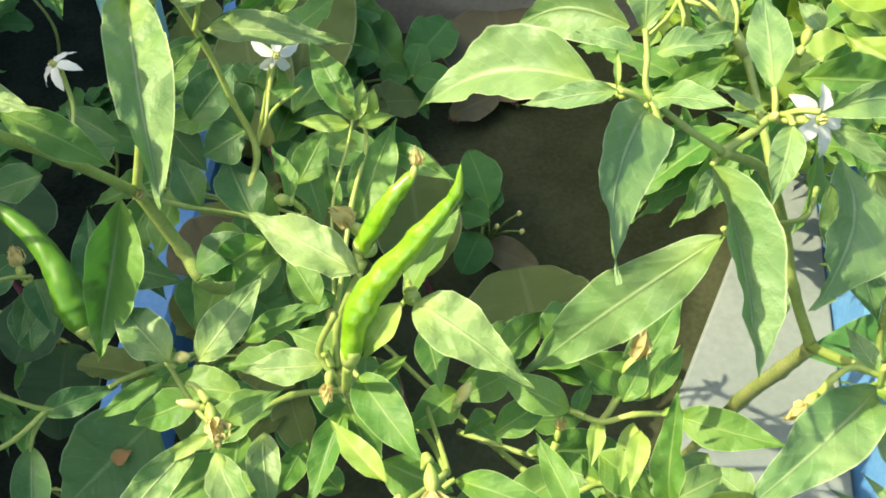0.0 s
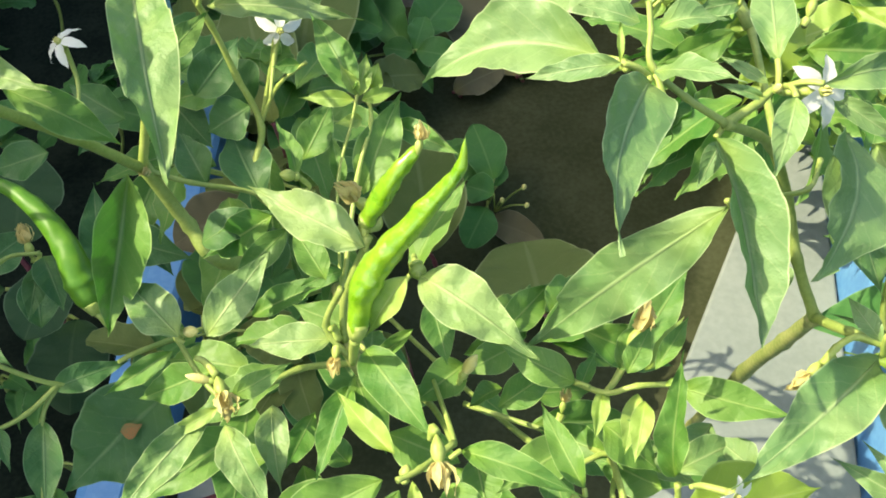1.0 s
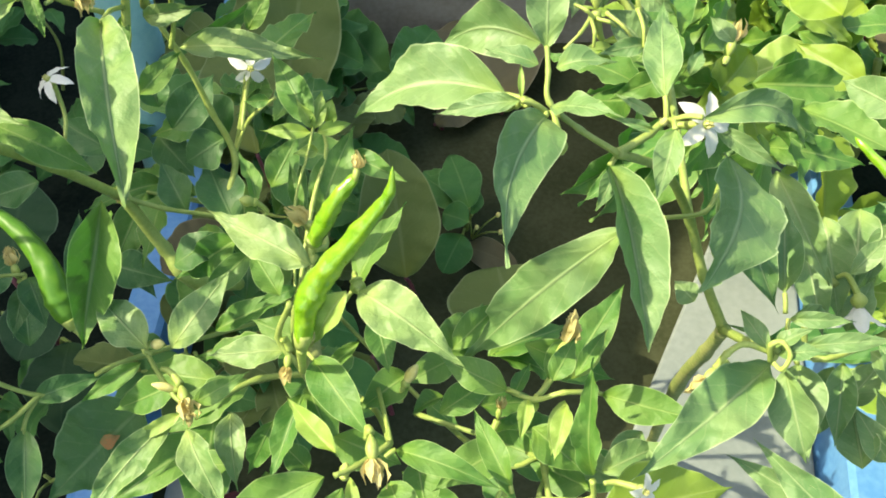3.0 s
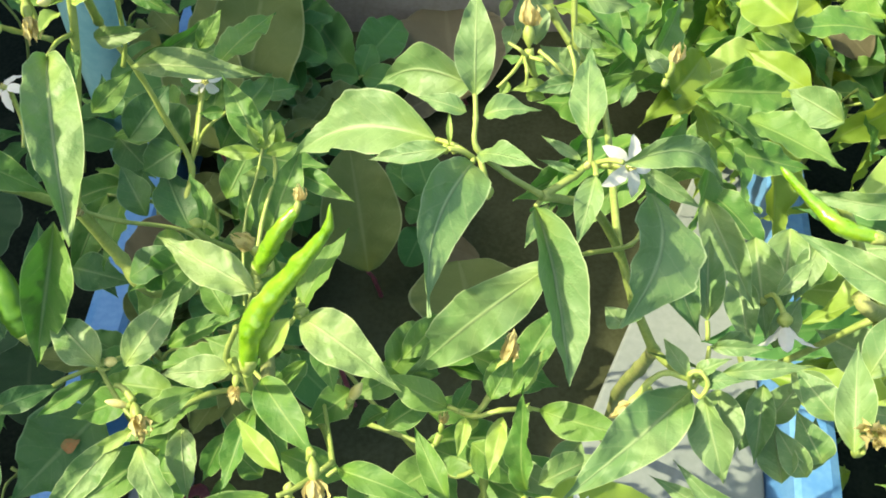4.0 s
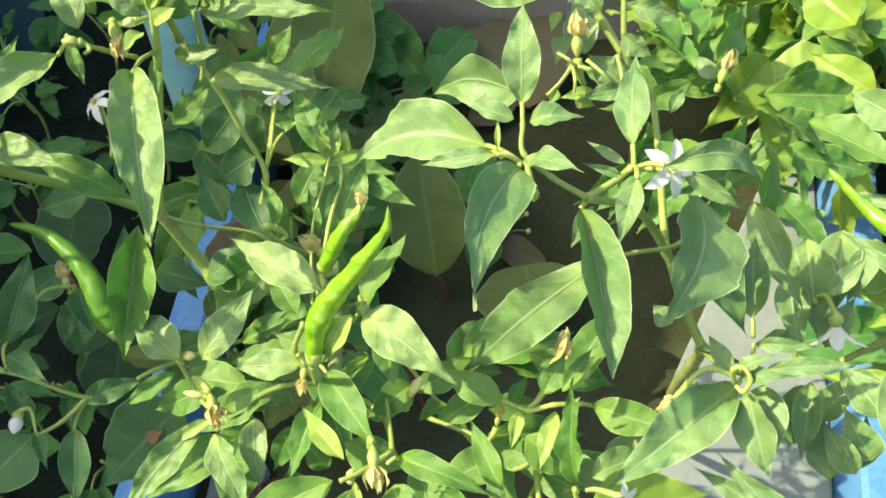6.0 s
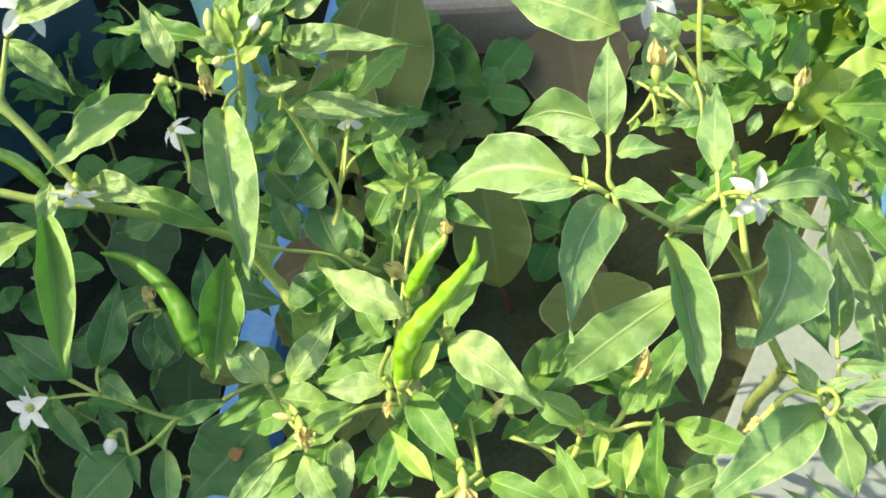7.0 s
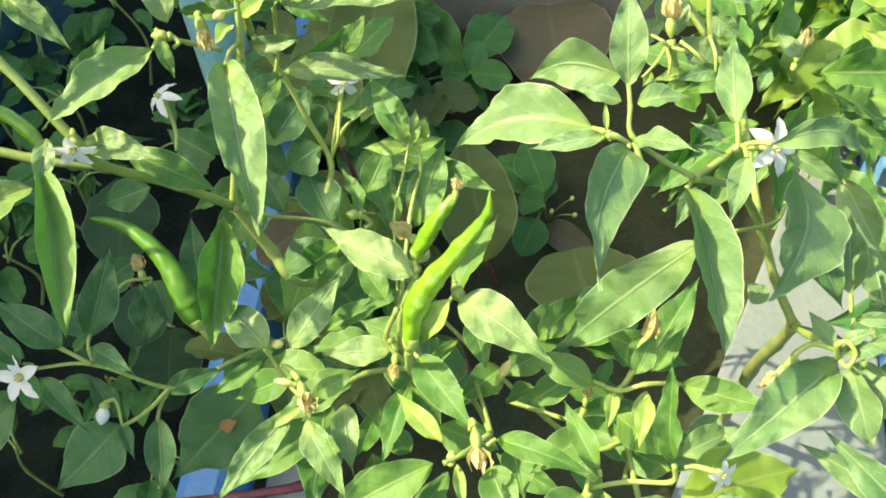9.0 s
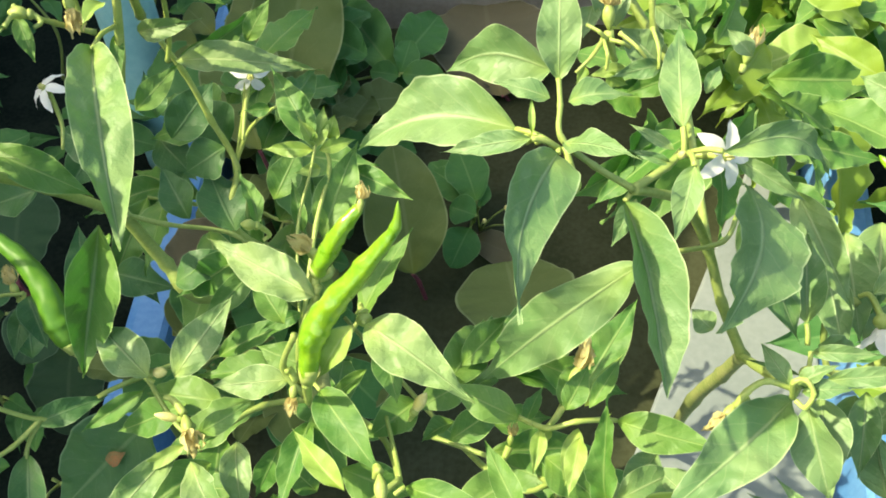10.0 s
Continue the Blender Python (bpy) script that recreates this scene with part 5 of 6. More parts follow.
leaf(left_plant, (-0.0927, 0.3167, 0.4286), (-0.0697, 0.3086, 0.4196), 0.0083, (0.036, -0.6976, 0.7155), 0.06, 0.3)
leaf(left_plant, (-0.1031, 0.3193, 0.3815), (-0.0361, 0.3198, 0.3734), 0.0166, (0.1032, -0.5766, 0.8105), 0.1, 0.3, PUCKERED)
leaf(left_plant, (-0.1039, 0.3272, 0.375), (-0.0619, 0.343, 0.3941), 0.0118, (0.1979, -0.9247, 0.3253), 0.1, 0.4)
leaf(left_plant, (-0.0714, 0.3283, 0.3842), (-0.0589, 0.3361, 0.4011), 0.0099, (-0.0299, -0.8984, 0.4381), 0.06, 0.3)
leaf(left_plant, (-0.1201, 0.2997, 0.3698), (-0.1039, 0.326, 0.3741), 0.0123, (0.447, -0.4292, 0.7848), 0.06, 0.3)
leaf(left_plant, (-0.1295, 0.3393, 0.3252), (-0.1329, 0.3512, 0.3466), 0.0176, (0.298, -0.8244, 0.4813), 0.06, 0.3, SHADED_LEAF)
leaf(left_plant, (-0.1282, 0.345, 0.3037), (-0.1064, 0.371, 0.3202), 0.0245, (0.2344, -0.6602, 0.7135), 0.06, 0.3, SHADED_LEAF)
leaf(left_plant, (-0.1027, 0.3595, 0.2859), (-0.1251, 0.3789, 0.3034), 0.0281, (0.1107, -0.5922, 0.7981), 0.05, 0.25, SHADED_LEAF)
leaf(left_plant, (-0.1007, 0.3433, 0.2986), (-0.1242, 0.3377, 0.2851), 0.0243, (-0.1549, -0.7971, 0.5836), 0.05, 0.25, SHADED_LEAF)
leaf(left_plant, (-0.0954, 0.3073, 0.2709), (-0.1158, 0.3476, 0.2785), 0.0276, (-0.0282, -0.2024, 0.9789), 0.05, 0.25, SHADED_LEAF)
leaf(left_plant, (-0.0727, 0.3471, 0.3231), (-0.0861, 0.3453, 0.3234), 0.0083, (0.1113, -0.6896, 0.7156), 0.06, 0.3)
leaf(left_plant, (-0.1094, 0.2496, 0.3064), (-0.0734, 0.2581, 0.3198), 0.0191, (-0.2506, -0.3967, 0.8831), 0.06, 0.3, SHADED_LEAF)
leaf(left_plant, (-0.0695, 0.3033, 0.3022), (-0.0553, 0.3276, 0.3187), 0.0174, (0.1535, -0.6155, 0.7731), 0.05, 0.3)
leaf(left_plant, (-0.1051, 0.2898, 0.4477), (-0.0976, 0.3055, 0.4711), 0.0135, (0.2235, -0.8421, 0.4908), 0.06, 0.3)
leaf(left_plant, (-0.1077, 0.2897, 0.4479), (-0.1144, 0.3111, 0.465), 0.0118, (0.2181, -0.5643, 0.7963), 0.06, 0.4)
leaf(left_plant, (-0.1106, 0.2942, 0.4391), (-0.1376, 0.302, 0.4359), 0.0099, (-0.2575, -0.5596, 0.7878), 0.06, 0.4)
leaf(left_plant, (-0.1027, 0.2965, 0.4399), (-0.0863, 0.3119, 0.4493), 0.0163, (0.2865, -0.7067, 0.6469), 0.06, 0.3)
leaf(left_plant, (-0.0778, 0.3248, 0.458), (-0.0996, 0.2982, 0.4533), 0.0092, (0.4916, -0.5254, 0.6944), 0.06, 0.3)
leaf(left_plant, (-0.0863, 0.3119, 0.4493), (-0.0649, 0.321, 0.4535), 0.0139, (0.2112, -0.7689, 0.6035), 0.06, 0.3, PUCKERED, wave=0.07)
leaf(left_plant, (-0.1113, 0.2889, 0.4226), (-0.1092, 0.2734, 0.4114), 0.0062, (0.2534, -0.5695, 0.782), 0.06, 0.3)
leaf(left_plant, (-0.107, 0.2936, 0.4508), (-0.1117, 0.3014, 0.4636), 0.0077, (0.2846, -0.7692, 0.5722), 0.06, 0.3, YOUNG)
leaf(left_plant, (-0.1024, 0.2946, 0.451), (-0.0888, 0.3034, 0.4621), 0.0081, (0.1254, -0.8491, 0.5131), 0.06, 0.3, YOUNG)
leaf(left_plant, (-0.1048, 0.296, 0.446), (-0.0921, 0.2958, 0.4505), 0.0059, (-0.197, -0.8284, 0.5244), 0.08, 0.3, YOUNG)
leaf(left_plant, (-0.109, 0.295, 0.4458), (-0.1208, 0.2944, 0.4532), 0.0068, (0.3831, -0.7383, 0.5551), 0.08, 0.3, YOUNG)
leaf(left_plant, (-0.1124, 0.3133, 0.4033), (-0.0829, 0.3118, 0.411), 0.0114, (-0.1474, -0.9098, 0.3881), 0.08, 0.3, PUCKERED)
leaf(left_plant, (-0.2043, 0.2064, 0.3093), (-0.1941, 0.2483, 0.3335), 0.0205, (0.3962, -0.5269, 0.7519), 0.06, 0.3, SHADED_LEAF)
leaf(left_plant, (-0.2124, 0.1971, 0.3159), (-0.2475, 0.2150, 0.3350), 0.0195, (0.3052, -0.3699, 0.8775), 0.08, 0.35, SHADED_LEAF)
leaf(left_plant, (-0.2316, 0.1885, 0.3143), (-0.2593, 0.2061, 0.3349), 0.0133, (0.3842, -0.3802, 0.8413), 0.06, 0.4, SHADED_LEAF)
leaf(left_plant, (-0.224, 0.185, 0.3082), (-0.1969, 0.1604, 0.2962), 0.0125, (0.2216, -0.2178, 0.9505), 0.06, 0.35, SHADED_LEAF)
leaf(left_plant, (-0.2018, 0.2019, 0.3081), (-0.1775, 0.1881, 0.3032), 0.0120, (0.009, -0.2504, 0.9681), 0.05, 0.3, SHADED_LEAF)
leaf(left_plant, (-0.2387, 0.1774, 0.298), (-0.2762, 0.1403, 0.2811), 0.0248, (0.2814, -0.6189, 0.7333), 0.06, 0.2, SHADED_LEAF)
leaf(left_plant, (-0.1891, 0.1717, 0.2811), (-0.2225, 0.1435, 0.2641), 0.0309, (0.1494, -0.6346, 0.7583), 0.05, 0.2, SHADED_LEAF)
leaf(left_plant, (-0.1885, 0.1722, 0.2814), (-0.1806, 0.1556, 0.2742), 0.0079, (0.3136, -0.2513, 0.9157), 0.05, 0.3, SHADED_LEAF)
leaf(left_plant, (-0.1736, 0.1795, 0.2724), (-0.1689, 0.1441, 0.2577), 0.0176, (0.3381, -0.3229, 0.884), 0.05, 0.3, SHADED_LEAF)
leaf(left_plant, (-0.1925, 0.1767, 0.279), (-0.2093, 0.1966, 0.2899), 0.0134, (0.2761, -0.2724, 0.9217), 0.05, 0.3, SHADED_LEAF)
leaf(left_plant, (-0.1857, 0.2528, 0.292), (-0.1728, 0.2284, 0.2841), 0.0176, (0.1929, -0.1977, 0.9611), 0.05, 0.4, SHADED_LEAF)
leaf(left_plant, (-0.1874, 0.249, 0.2891), (-0.1879, 0.2234, 0.2822), 0.0117, (0.3784, -0.2415, 0.8936), 0.05, 0.4, SHADED_LEAF)
leaf(left_plant, (-0.1707, 0.1907, 0.2803), (-0.1396, 0.2076, 0.2765), 0.0136, (0.3385, -0.4329, 0.8355), 0.06, 0.3, SHADED_LEAF)
leaf(left_plant, (-0.1409, 0.2216, 0.2182), (-0.1965, 0.1835, 0.1800), 0.0520, (-0.0789, -0.6766, 0.7322), 0.05, 0.15, SHADED_LEAF, label="large chili leaf with an orange blotch")
leaf(left_plant, (-0.1794, 0.2822, 0.2373), (-0.1849, 0.3194, 0.2661), 0.0219, (0.3174, -0.5504, 0.7722), 0.05, 0.25, SHADED_LEAF)
leaf(left_plant, (-0.1912, 0.3371, 0.1927), (-0.1509, 0.3286, 0.1861), 0.0262, (0.0269, -0.5329, 0.8457), 0.05, 0.25, SHADED_LEAF)
leaf(left_plant, (-0.1935, 0.3615, 0.1864), (-0.1685, 0.3321, 0.1635), 0.0217, (0.2174, -0.4789, 0.8505), 0.05, 0.25, SHADED_LEAF)
leaf(left_plant, (-0.1743, 0.4307, 0.2151), (-0.1484, 0.408, 0.1973), 0.0262, (0.0952, -0.5431, 0.8343), 0.05, 0.25, SHADED_LEAF)
leaf(left_plant, (-0.1563, 0.4122, 0.2007), (-0.1714, 0.3825, 0.1901), 0.0229, (0.3663, -0.4707, 0.8027), 0.05, 0.25, SHADED_LEAF)
leaf(left_plant, (-0.2018, 0.2089, 0.3108), (-0.2223, 0.2166, 0.3193), 0.0130, (0.2139, -0.4042, 0.8893), 0.05, 0.25, SHADED_LEAF)
leaf(left_plant, (-0.2524, 0.2907, 0.2279), (-0.2285, 0.3154, 0.2309), 0.0225, (0.4157, -0.4945, 0.7633), 0.05, 0.2, SHADED_LEAF)
leaf(left_plant, (-0.2277, 0.2779, 0.1899), (-0.2366, 0.3118, 0.204), 0.0232, (0.3187, -0.2925, 0.9016), 0.05, 0.2, SHADED_LEAF)
leaf(left_plant, (-0.2316, 0.3701, 0.2348), (-0.2715, 0.3647, 0.2232), 0.0239, (-0.0925, -0.7412, 0.6648), 0.05, 0.2, SHADED_LEAF)
leaf(left_plant, (-0.1785, 0.368, 0.2642), (-0.2123, 0.388, 0.271), 0.0229, (-0.0904, -0.4551, 0.8859), 0.05, 0.2, SHADED_LEAF)
leaf(left_plant, (-0.1393, 0.3544, 0.2237), (-0.1592, 0.3859, 0.2375), 0.0236, (0.0723, -0.3595, 0.9303), 0.05, 0.2, SHADED_LEAF)
leaf(left_plant, (-0.0971, 0.2958, 0.2119), (-0.0976, 0.3299, 0.2251), 0.0225, (0.1779, -0.3533, 0.9184), 0.05, 0.2, SHADED_LEAF)
leaf(left_plant, (-0.0834, 0.3501, 0.226), (-0.0654, 0.3825, 0.2355), 0.0232, (0.2765, -0.4099, 0.8692), 0.05, 0.2)
leaf(left_plant, (-0.1951, 0.3967, 0.2502), (-0.2184, 0.3762, 0.2251), 0.0239, (0.1436, -0.8276, 0.5427), 0.05, 0.2, SHADED_LEAF)
pepper(left_plant, [(-0.1475, 0.2125, 0.3120), (-0.1512, 0.2175, 0.3180), (-0.1561, 0.2273, 0.3270), (-0.1661, 0.2397, 0.3350), (-0.1837, 0.252, 0.3416), (-0.204, 0.2582, 0.3421)], 0.0067, mat=CHILI_SHADED, joint=(-0.1435, 0.2090, 0.3030), blunt=0.20, bumps=0.14)
pepper(left_plant, [(-0.1788, 0.2228, 0.4317), (-0.1858, 0.227, 0.4421), (-0.1963, 0.2285, 0.4508), (-0.2166, 0.2271, 0.4523)], 0.0032, mat=CHILI, joint=(-0.1667, 0.2212, 0.4289), blunt=0.6, bumps=0.1)
flower(left_plant, (-0.1585, 0.2105, 0.445), (0.1146, -0.9824, -0.1474), 0.021, (-0.1644, 0.2215, 0.4415), droop=-0.08)
flower(left_plant, (-0.2013, 0.3755, 0.3131), (-0.4012, -0.2146, 0.8905), 0.025, (-0.1925, 0.3508, 0.2908), droop=0.3, turn=0.3)
flower(left_plant, (-0.2334, 0.1847, 0.3092), (-0.20, -0.70, 0.60), 0.029, (-0.2317, 0.1899, 0.3129), droop=-0.05, turn=0.3)
flower(left_plant, (-0.1719, 0.2599, 0.4991), (0.625, -0.1326, 0.7693), 0.026, (-0.1792, 0.2523, 0.4918), droop=0.15, turn=0.1)
flower(left_plant, (-0.2189, 0.2056, 0.4516), (0.0688, -0.972, -0.2246), 0.029, (-0.2194, 0.2104, 0.4553), droop=-0.5)
dry_flower(left_plant, (-0.2182, 0.2086, 0.46), (0.1385, -0.3398, 0.9302), 0.011)
bud(left_plant, (-0.1958, 0.1733, 0.2895), (-0.1115, -0.9008, -0.4198), 0.01, 0.0032, (-0.1885, 0.1722, 0.2814), mat=PETAL)
dry_flower(left_plant, (-0.1934, 0.2591, 0.2976), (-0.2285, 0.6304, 0.7419), 0.013, (-0.1872, 0.2541, 0.2931))
dry_flower(left_plant, (-0.1197, 0.2784, 0.4409), (0.296, -0.8559, -0.424), 0.014, (-0.119, 0.2834, 0.432))
bud(left_plant, (-0.1155, 0.2952, 0.4593), (-0.043, 0.6604, 0.7497), 0.012, 0.0024, (-0.1116, 0.2885, 0.4475), mat=YOUNG)
bud(left_plant, (-0.0962, 0.2964, 0.4578), (0.9003, -0.4345, -0.0257), 0.008, 0.0026, (-0.1023, 0.295, 0.4513), mat=PETAL)
bud(left_plant, (-0.1342, 0.27, 0.449), (-0.9231, -0.2037, 0.326), 0.008, 0.0024, (-0.1293, 0.2662, 0.4455), mat=PALE_STEM)
dry_flower(left_plant, (-0.1356, 0.2786, 0.3233), (0.0469, -0.9893, 0.1378), 0.008)

# buds and small leaves at its crown
leaf(left_plant, (-0.1022, 0.2810, 0.4585), (-0.1081, 0.2895, 0.4737), 0.0085, (-0.20, -0.50, 0.80), 0.08, 0.40, YOUNG)
leaf(left_plant, (-0.1005, 0.2835, 0.4627), (-0.0962, 0.2938, 0.4775), 0.0080, (-0.20, -0.50, 0.80), 0.08, 0.40, YOUNG)
leaf(left_plant, (-0.1002, 0.2801, 0.4574), (-0.0891, 0.2889, 0.4699), 0.0075, (-0.20, -0.50, 0.80), 0.08, 0.40, YOUNG)
leaf(left_plant, (-0.1049, 0.2794, 0.4551), (-0.1184, 0.2794, 0.4652), 0.0090, (-0.20, -0.50, 0.80), 0.08, 0.40, PUCKERED)
leaf(left_plant, (-0.0993, 0.2759, 0.4527), (-0.0880, 0.2775, 0.4596), 0.0080, (-0.20, -0.50, 0.80), 0.08, 0.40, YOUNG)
leaf(left_plant, (-0.1029, 0.2704, 0.4529), (-0.1077, 0.2583, 0.4521), 0.0085, (-0.20, -0.50, 0.80), 0.08, 0.40, YOUNG)
leaf(left_plant, (-0.1014, 0.2887, 0.4617), (-0.1051, 0.2976, 0.4769), 0.0085, (-0.20, -0.50, 0.80), 0.08, 0.40, PALE)
leaf(left_plant, (-0.0986, 0.2874, 0.4576), (-0.0802, 0.2996, 0.4716), 0.0110, (-0.20, -0.50, 0.80), 0.08, 0.40, PALE)
bud(left_plant, (-0.0921, 0.2854, 0.4652), (0.6136, 0.2953, 0.7323), 0.0085, 0.0026, (-0.0998, 0.2817, 0.4560), mat=PETAL)
bud(left_plant, (-0.1032, 0.2868, 0.4682), (-0.1062, 0.3972, 0.9116), 0.0080, 0.0022, (-0.1018, 0.2816, 0.4563), mat=PALE_STEM)
bud(left_plant, (-0.0864, 0.2843, 0.4633), (0.7343, 0.3349, 0.5904), 0.0075, 0.0021, (-0.0987, 0.2787, 0.4535), mat=PALE_STEM)
bud(left_plant, (-0.1071, 0.2717, 0.4572), (-0.5279, -0.7711, 0.3560), 0.0065, 0.0020, (-0.1024, 0.2785, 0.4540), mat=BUD)

# ---- weeds in the shaded bed ----
weed_a = plant("weed", -0.033, 0.717, 0.000, "broad-leaved green weed growing from shaded soil", "weed")
leaf(weed_a, (-0.0342, 0.6698, 0.05), (-0.0934, 0.781, 0.05), 0.0493, (-0.3492, -0.1859, 1.3184), 0.06, 0.15, WEED, shape="oval")
stem(weed_a, [(-0.0327, 0.713, 0), (-0.0334, 0.6914, 0.029), (-0.0342, 0.6698, 0.05)], 0.0016, 0.00112, STEM)
leaf(weed_a, (-0.0295, 0.682, 0.05), (0.0079, 0.7506, 0.05), 0.0500, (0.4326, -0.2361, 1.2701), 0.06, 0.15, WEED, shape="oval")
stem(weed_a, [(-0.0327, 0.713, 0), (-0.0311, 0.6975, 0.029), (-0.0295, 0.682, 0.05)], 0.0016, 0.00112, STEM)
leaf(weed_a, (-0.0635, 0.7213, 0.04), (-0.1062, 0.683, 0.04), 0.0480, (0.4463, -0.4982, 1.1433), 0.06, 0.15, WEED, shape="oval")
stem(weed_a, [(-0.0327, 0.713, 0), (-0.0481, 0.7171, 0.024), (-0.0635, 0.7213, 0.04)], 0.0016, 0.00112, STEM)
leaf(weed_a, (-0.0277, 0.6565, 0.06), (-0.0179, 0.6914, 0.07), 0.0252, (0.1888, -0.3187, 1.3288), 0.06, 0.15, WEED, shape="oval")
stem(weed_a, [(-0.0327, 0.713, 0), (-0.0302, 0.6847, 0.034), (-0.0277, 0.6565, 0.06)], 0.0016, 0.00112, STEM)
leaf(weed_a, (-0.0255, 0.6563, 0.06), (0.0151, 0.6469, 0.06), 0.0317, (-0.1601, -0.69, 1.1059), 0.06, 0.15, WEED, shape="oval")
stem(weed_a, [(-0.0327, 0.713, 0), (-0.0291, 0.6847, 0.034), (-0.0255, 0.6563, 0.06)], 0.0016, 0.00112, STEM)
leaf(weed_a, (-0.0289, 0.6533, 0.06), (-0.0564, 0.6602, 0.06), 0.0251, (-0.1714, -0.6833, 1.1098), 0.06, 0.15, WEED, shape="oval")
stem(weed_a, [(-0.0327, 0.713, 0), (-0.0308, 0.6832, 0.034), (-0.0289, 0.6533, 0.06)], 0.0016, 0.00112, STEM)
leaf(weed_a, (-0.0713, 0.6704, 0.04), (-0.0926, 0.6433, 0.04), 0.0303, (0.4659, -0.3665, 1.2054), 0.06, 0.15, WEED, shape="oval")
stem(weed_a, [(-0.0327, 0.713, 0), (-0.052, 0.6917, 0.024), (-0.0713, 0.6704, 0.04)], 0.0016, 0.00112, STEM)
leaf(weed_a, (-0.0489, 0.7047, 0.03), (-0.0106, 0.6315, 0.03), 0.0235, (-0.3408, -0.1787, 1.323), 0.06, 0.15, WEED, shape="oval")
stem(weed_a, [(-0.0327, 0.713, 0), (-0.0408, 0.7088, 0.019), (-0.0489, 0.7047, 0.03)], 0.0016, 0.00112, STEM)
weed_b = plant("weed", 0.036, 0.519, 0.000, "broad-leaved weed with tiny pale buds", "weed")
leaf(weed_b, (0.0404, 0.5088, 0.05), (0.0242, 0.562, 0.06), 0.0371, (-0.1818, -0.2347, 1.3549), 0.06, 0.15, WEED, shape="oval")
stem(weed_b, [(0.0389, 0.5255, 0), (0.0396, 0.5172, 0.029), (0.0404, 0.5088, 0.05)], 0.0016, 0.00112, STEM)
leaf(weed_b, (0.0408, 0.517, 0.04), (0.0027, 0.5528, 0.04), 0.0335, (-0.3632, -0.3873, 1.2474), 0.06, 0.15, WEED, shape="oval")
stem(weed_b, [(0.0389, 0.5255, 0), (0.0398, 0.5213, 0.024), (0.0408, 0.517, 0.04)], 0.0016, 0.00112, STEM)
leaf(weed_b, (0.0397, 0.4926, 0.05), (0.0174, 0.5032, 0.05), 0.0293, (-0.2538, -0.5353, 1.2056), 0.06, 0.15, WEED, shape="oval")
stem(weed_b, [(0.0389, 0.5255, 0), (0.0393, 0.5091, 0.029), (0.0397, 0.4926, 0.05)], 0.0016, 0.00112, STEM)
leaf(weed_b, (0.0346, 0.4878, 0.04), (0.0175, 0.4539, 0.03), 0.0332, (0.1283, -0.3389, 1.332), 0.06, 0.15, WEED, shape="oval")
stem(weed_b, [(0.0389, 0.5255, 0), (0.0367, 0.5067, 0.024), (0.0346, 0.4878, 0.04)], 0.0016, 0.00112, STEM)
leaf(weed_b, (0.0335, 0.5289, 0.03), (0, 0.5723, 0.03), 0.0267, (-0.3701, -0.2859, 1.2839), 0.06, 0.15, WEED, shape="oval")
stem(weed_b, [(0.0389, 0.5255, 0), (0.0362, 0.5272, 0.019), (0.0335, 0.5289, 0.03)], 0.0016, 0.00112, STEM)
leaf(weed_b, (0.0431, 0.5103, 0.04), (0.0454, 0.5319, 0.05), 0.0185, (-0.013, -0.4179, 1.3084), 0.06, 0.15, WEED, shape="oval")
stem(weed_b, [(0.0389, 0.5255, 0), (0.041, 0.5179, 0.024), (0.0431, 0.5103, 0.04)], 0.0016, 0.00112, STEM)
stem(weed_b, [(0.0438, 0.5152, 0), (0.0413, 0.517, 0.029), (0.0387, 0.5188, 0.05)], 0.0009, 0.00063, STEM)
bud(weed_b, (0.0387, 0.5188, 0.05), (0.1, -0.3, 1), 0.007, 0.0019, mat=BUD)
stem(weed_b, [(0.0438, 0.5152, 0), (0.0451, 0.5012, 0.029), (0.0465, 0.4872, 0.05)], 0.0009, 0.00063, STEM)
bud(weed_b, (0.0465, 0.4872, 0.05), (0.1, -0.3, 1), 0.007, 0.0019, mat=BUD)
stem(weed_b, [(0.0438, 0.5152, 0), (0.0545, 0.5082, 0.029), (0.0652, 0.5013, 0.05)], 0.0009, 0.00063, STEM)
bud(weed_b, (0.0652, 0.5013, 0.05), (0.1, -0.3, 1), 0.007, 0.0019, mat=BUD)
stem(weed_b, [(0.0438, 0.5152, 0), (0.0552, 0.4986, 0.029), (0.0665, 0.482, 0.05)], 0.0009, 0.00063, STEM)
bud(weed_b, (0.0665, 0.482, 0.05), (0.1, -0.3, 1), 0.007, 0.0019, mat=BUD)
# unseen branch, added outside the view to shade the left pod and low leaves
stem(left_plant, [(-0.2100, 0.2300, 0.4630), (-0.2600, 0.2360, 0.4560), (-0.3150, 0.2340, 0.4640), (-0.3750, 0.2260, 0.4720)], 0.0017, 0.0010)
leaf(left_plant, (-0.2950, 0.2330, 0.4610), (-0.2880, 0.1760, 0.4380), 0.0270, (-0.10, -0.35, 0.93), 0.07, 0.35)
leaf(left_plant, (-0.3020, 0.2360, 0.4620), (-0.2960, 0.2860, 0.4520), 0.0250, (-0.15, -0.20, 0.95), 0.07, 0.35)
leaf(left_plant, (-0.3250, 0.2330, 0.4650), (-0.3320, 0.1820, 0.4480), 0.0280, (-0.12, -0.30, 0.94), 0.06, 0.30)
leaf(left_plant, (-0.3400, 0.2330, 0.4670), (-0.3380, 0.2830, 0.4600), 0.0260, (-0.18, -0.22, 0.95), 0.06, 0.30)
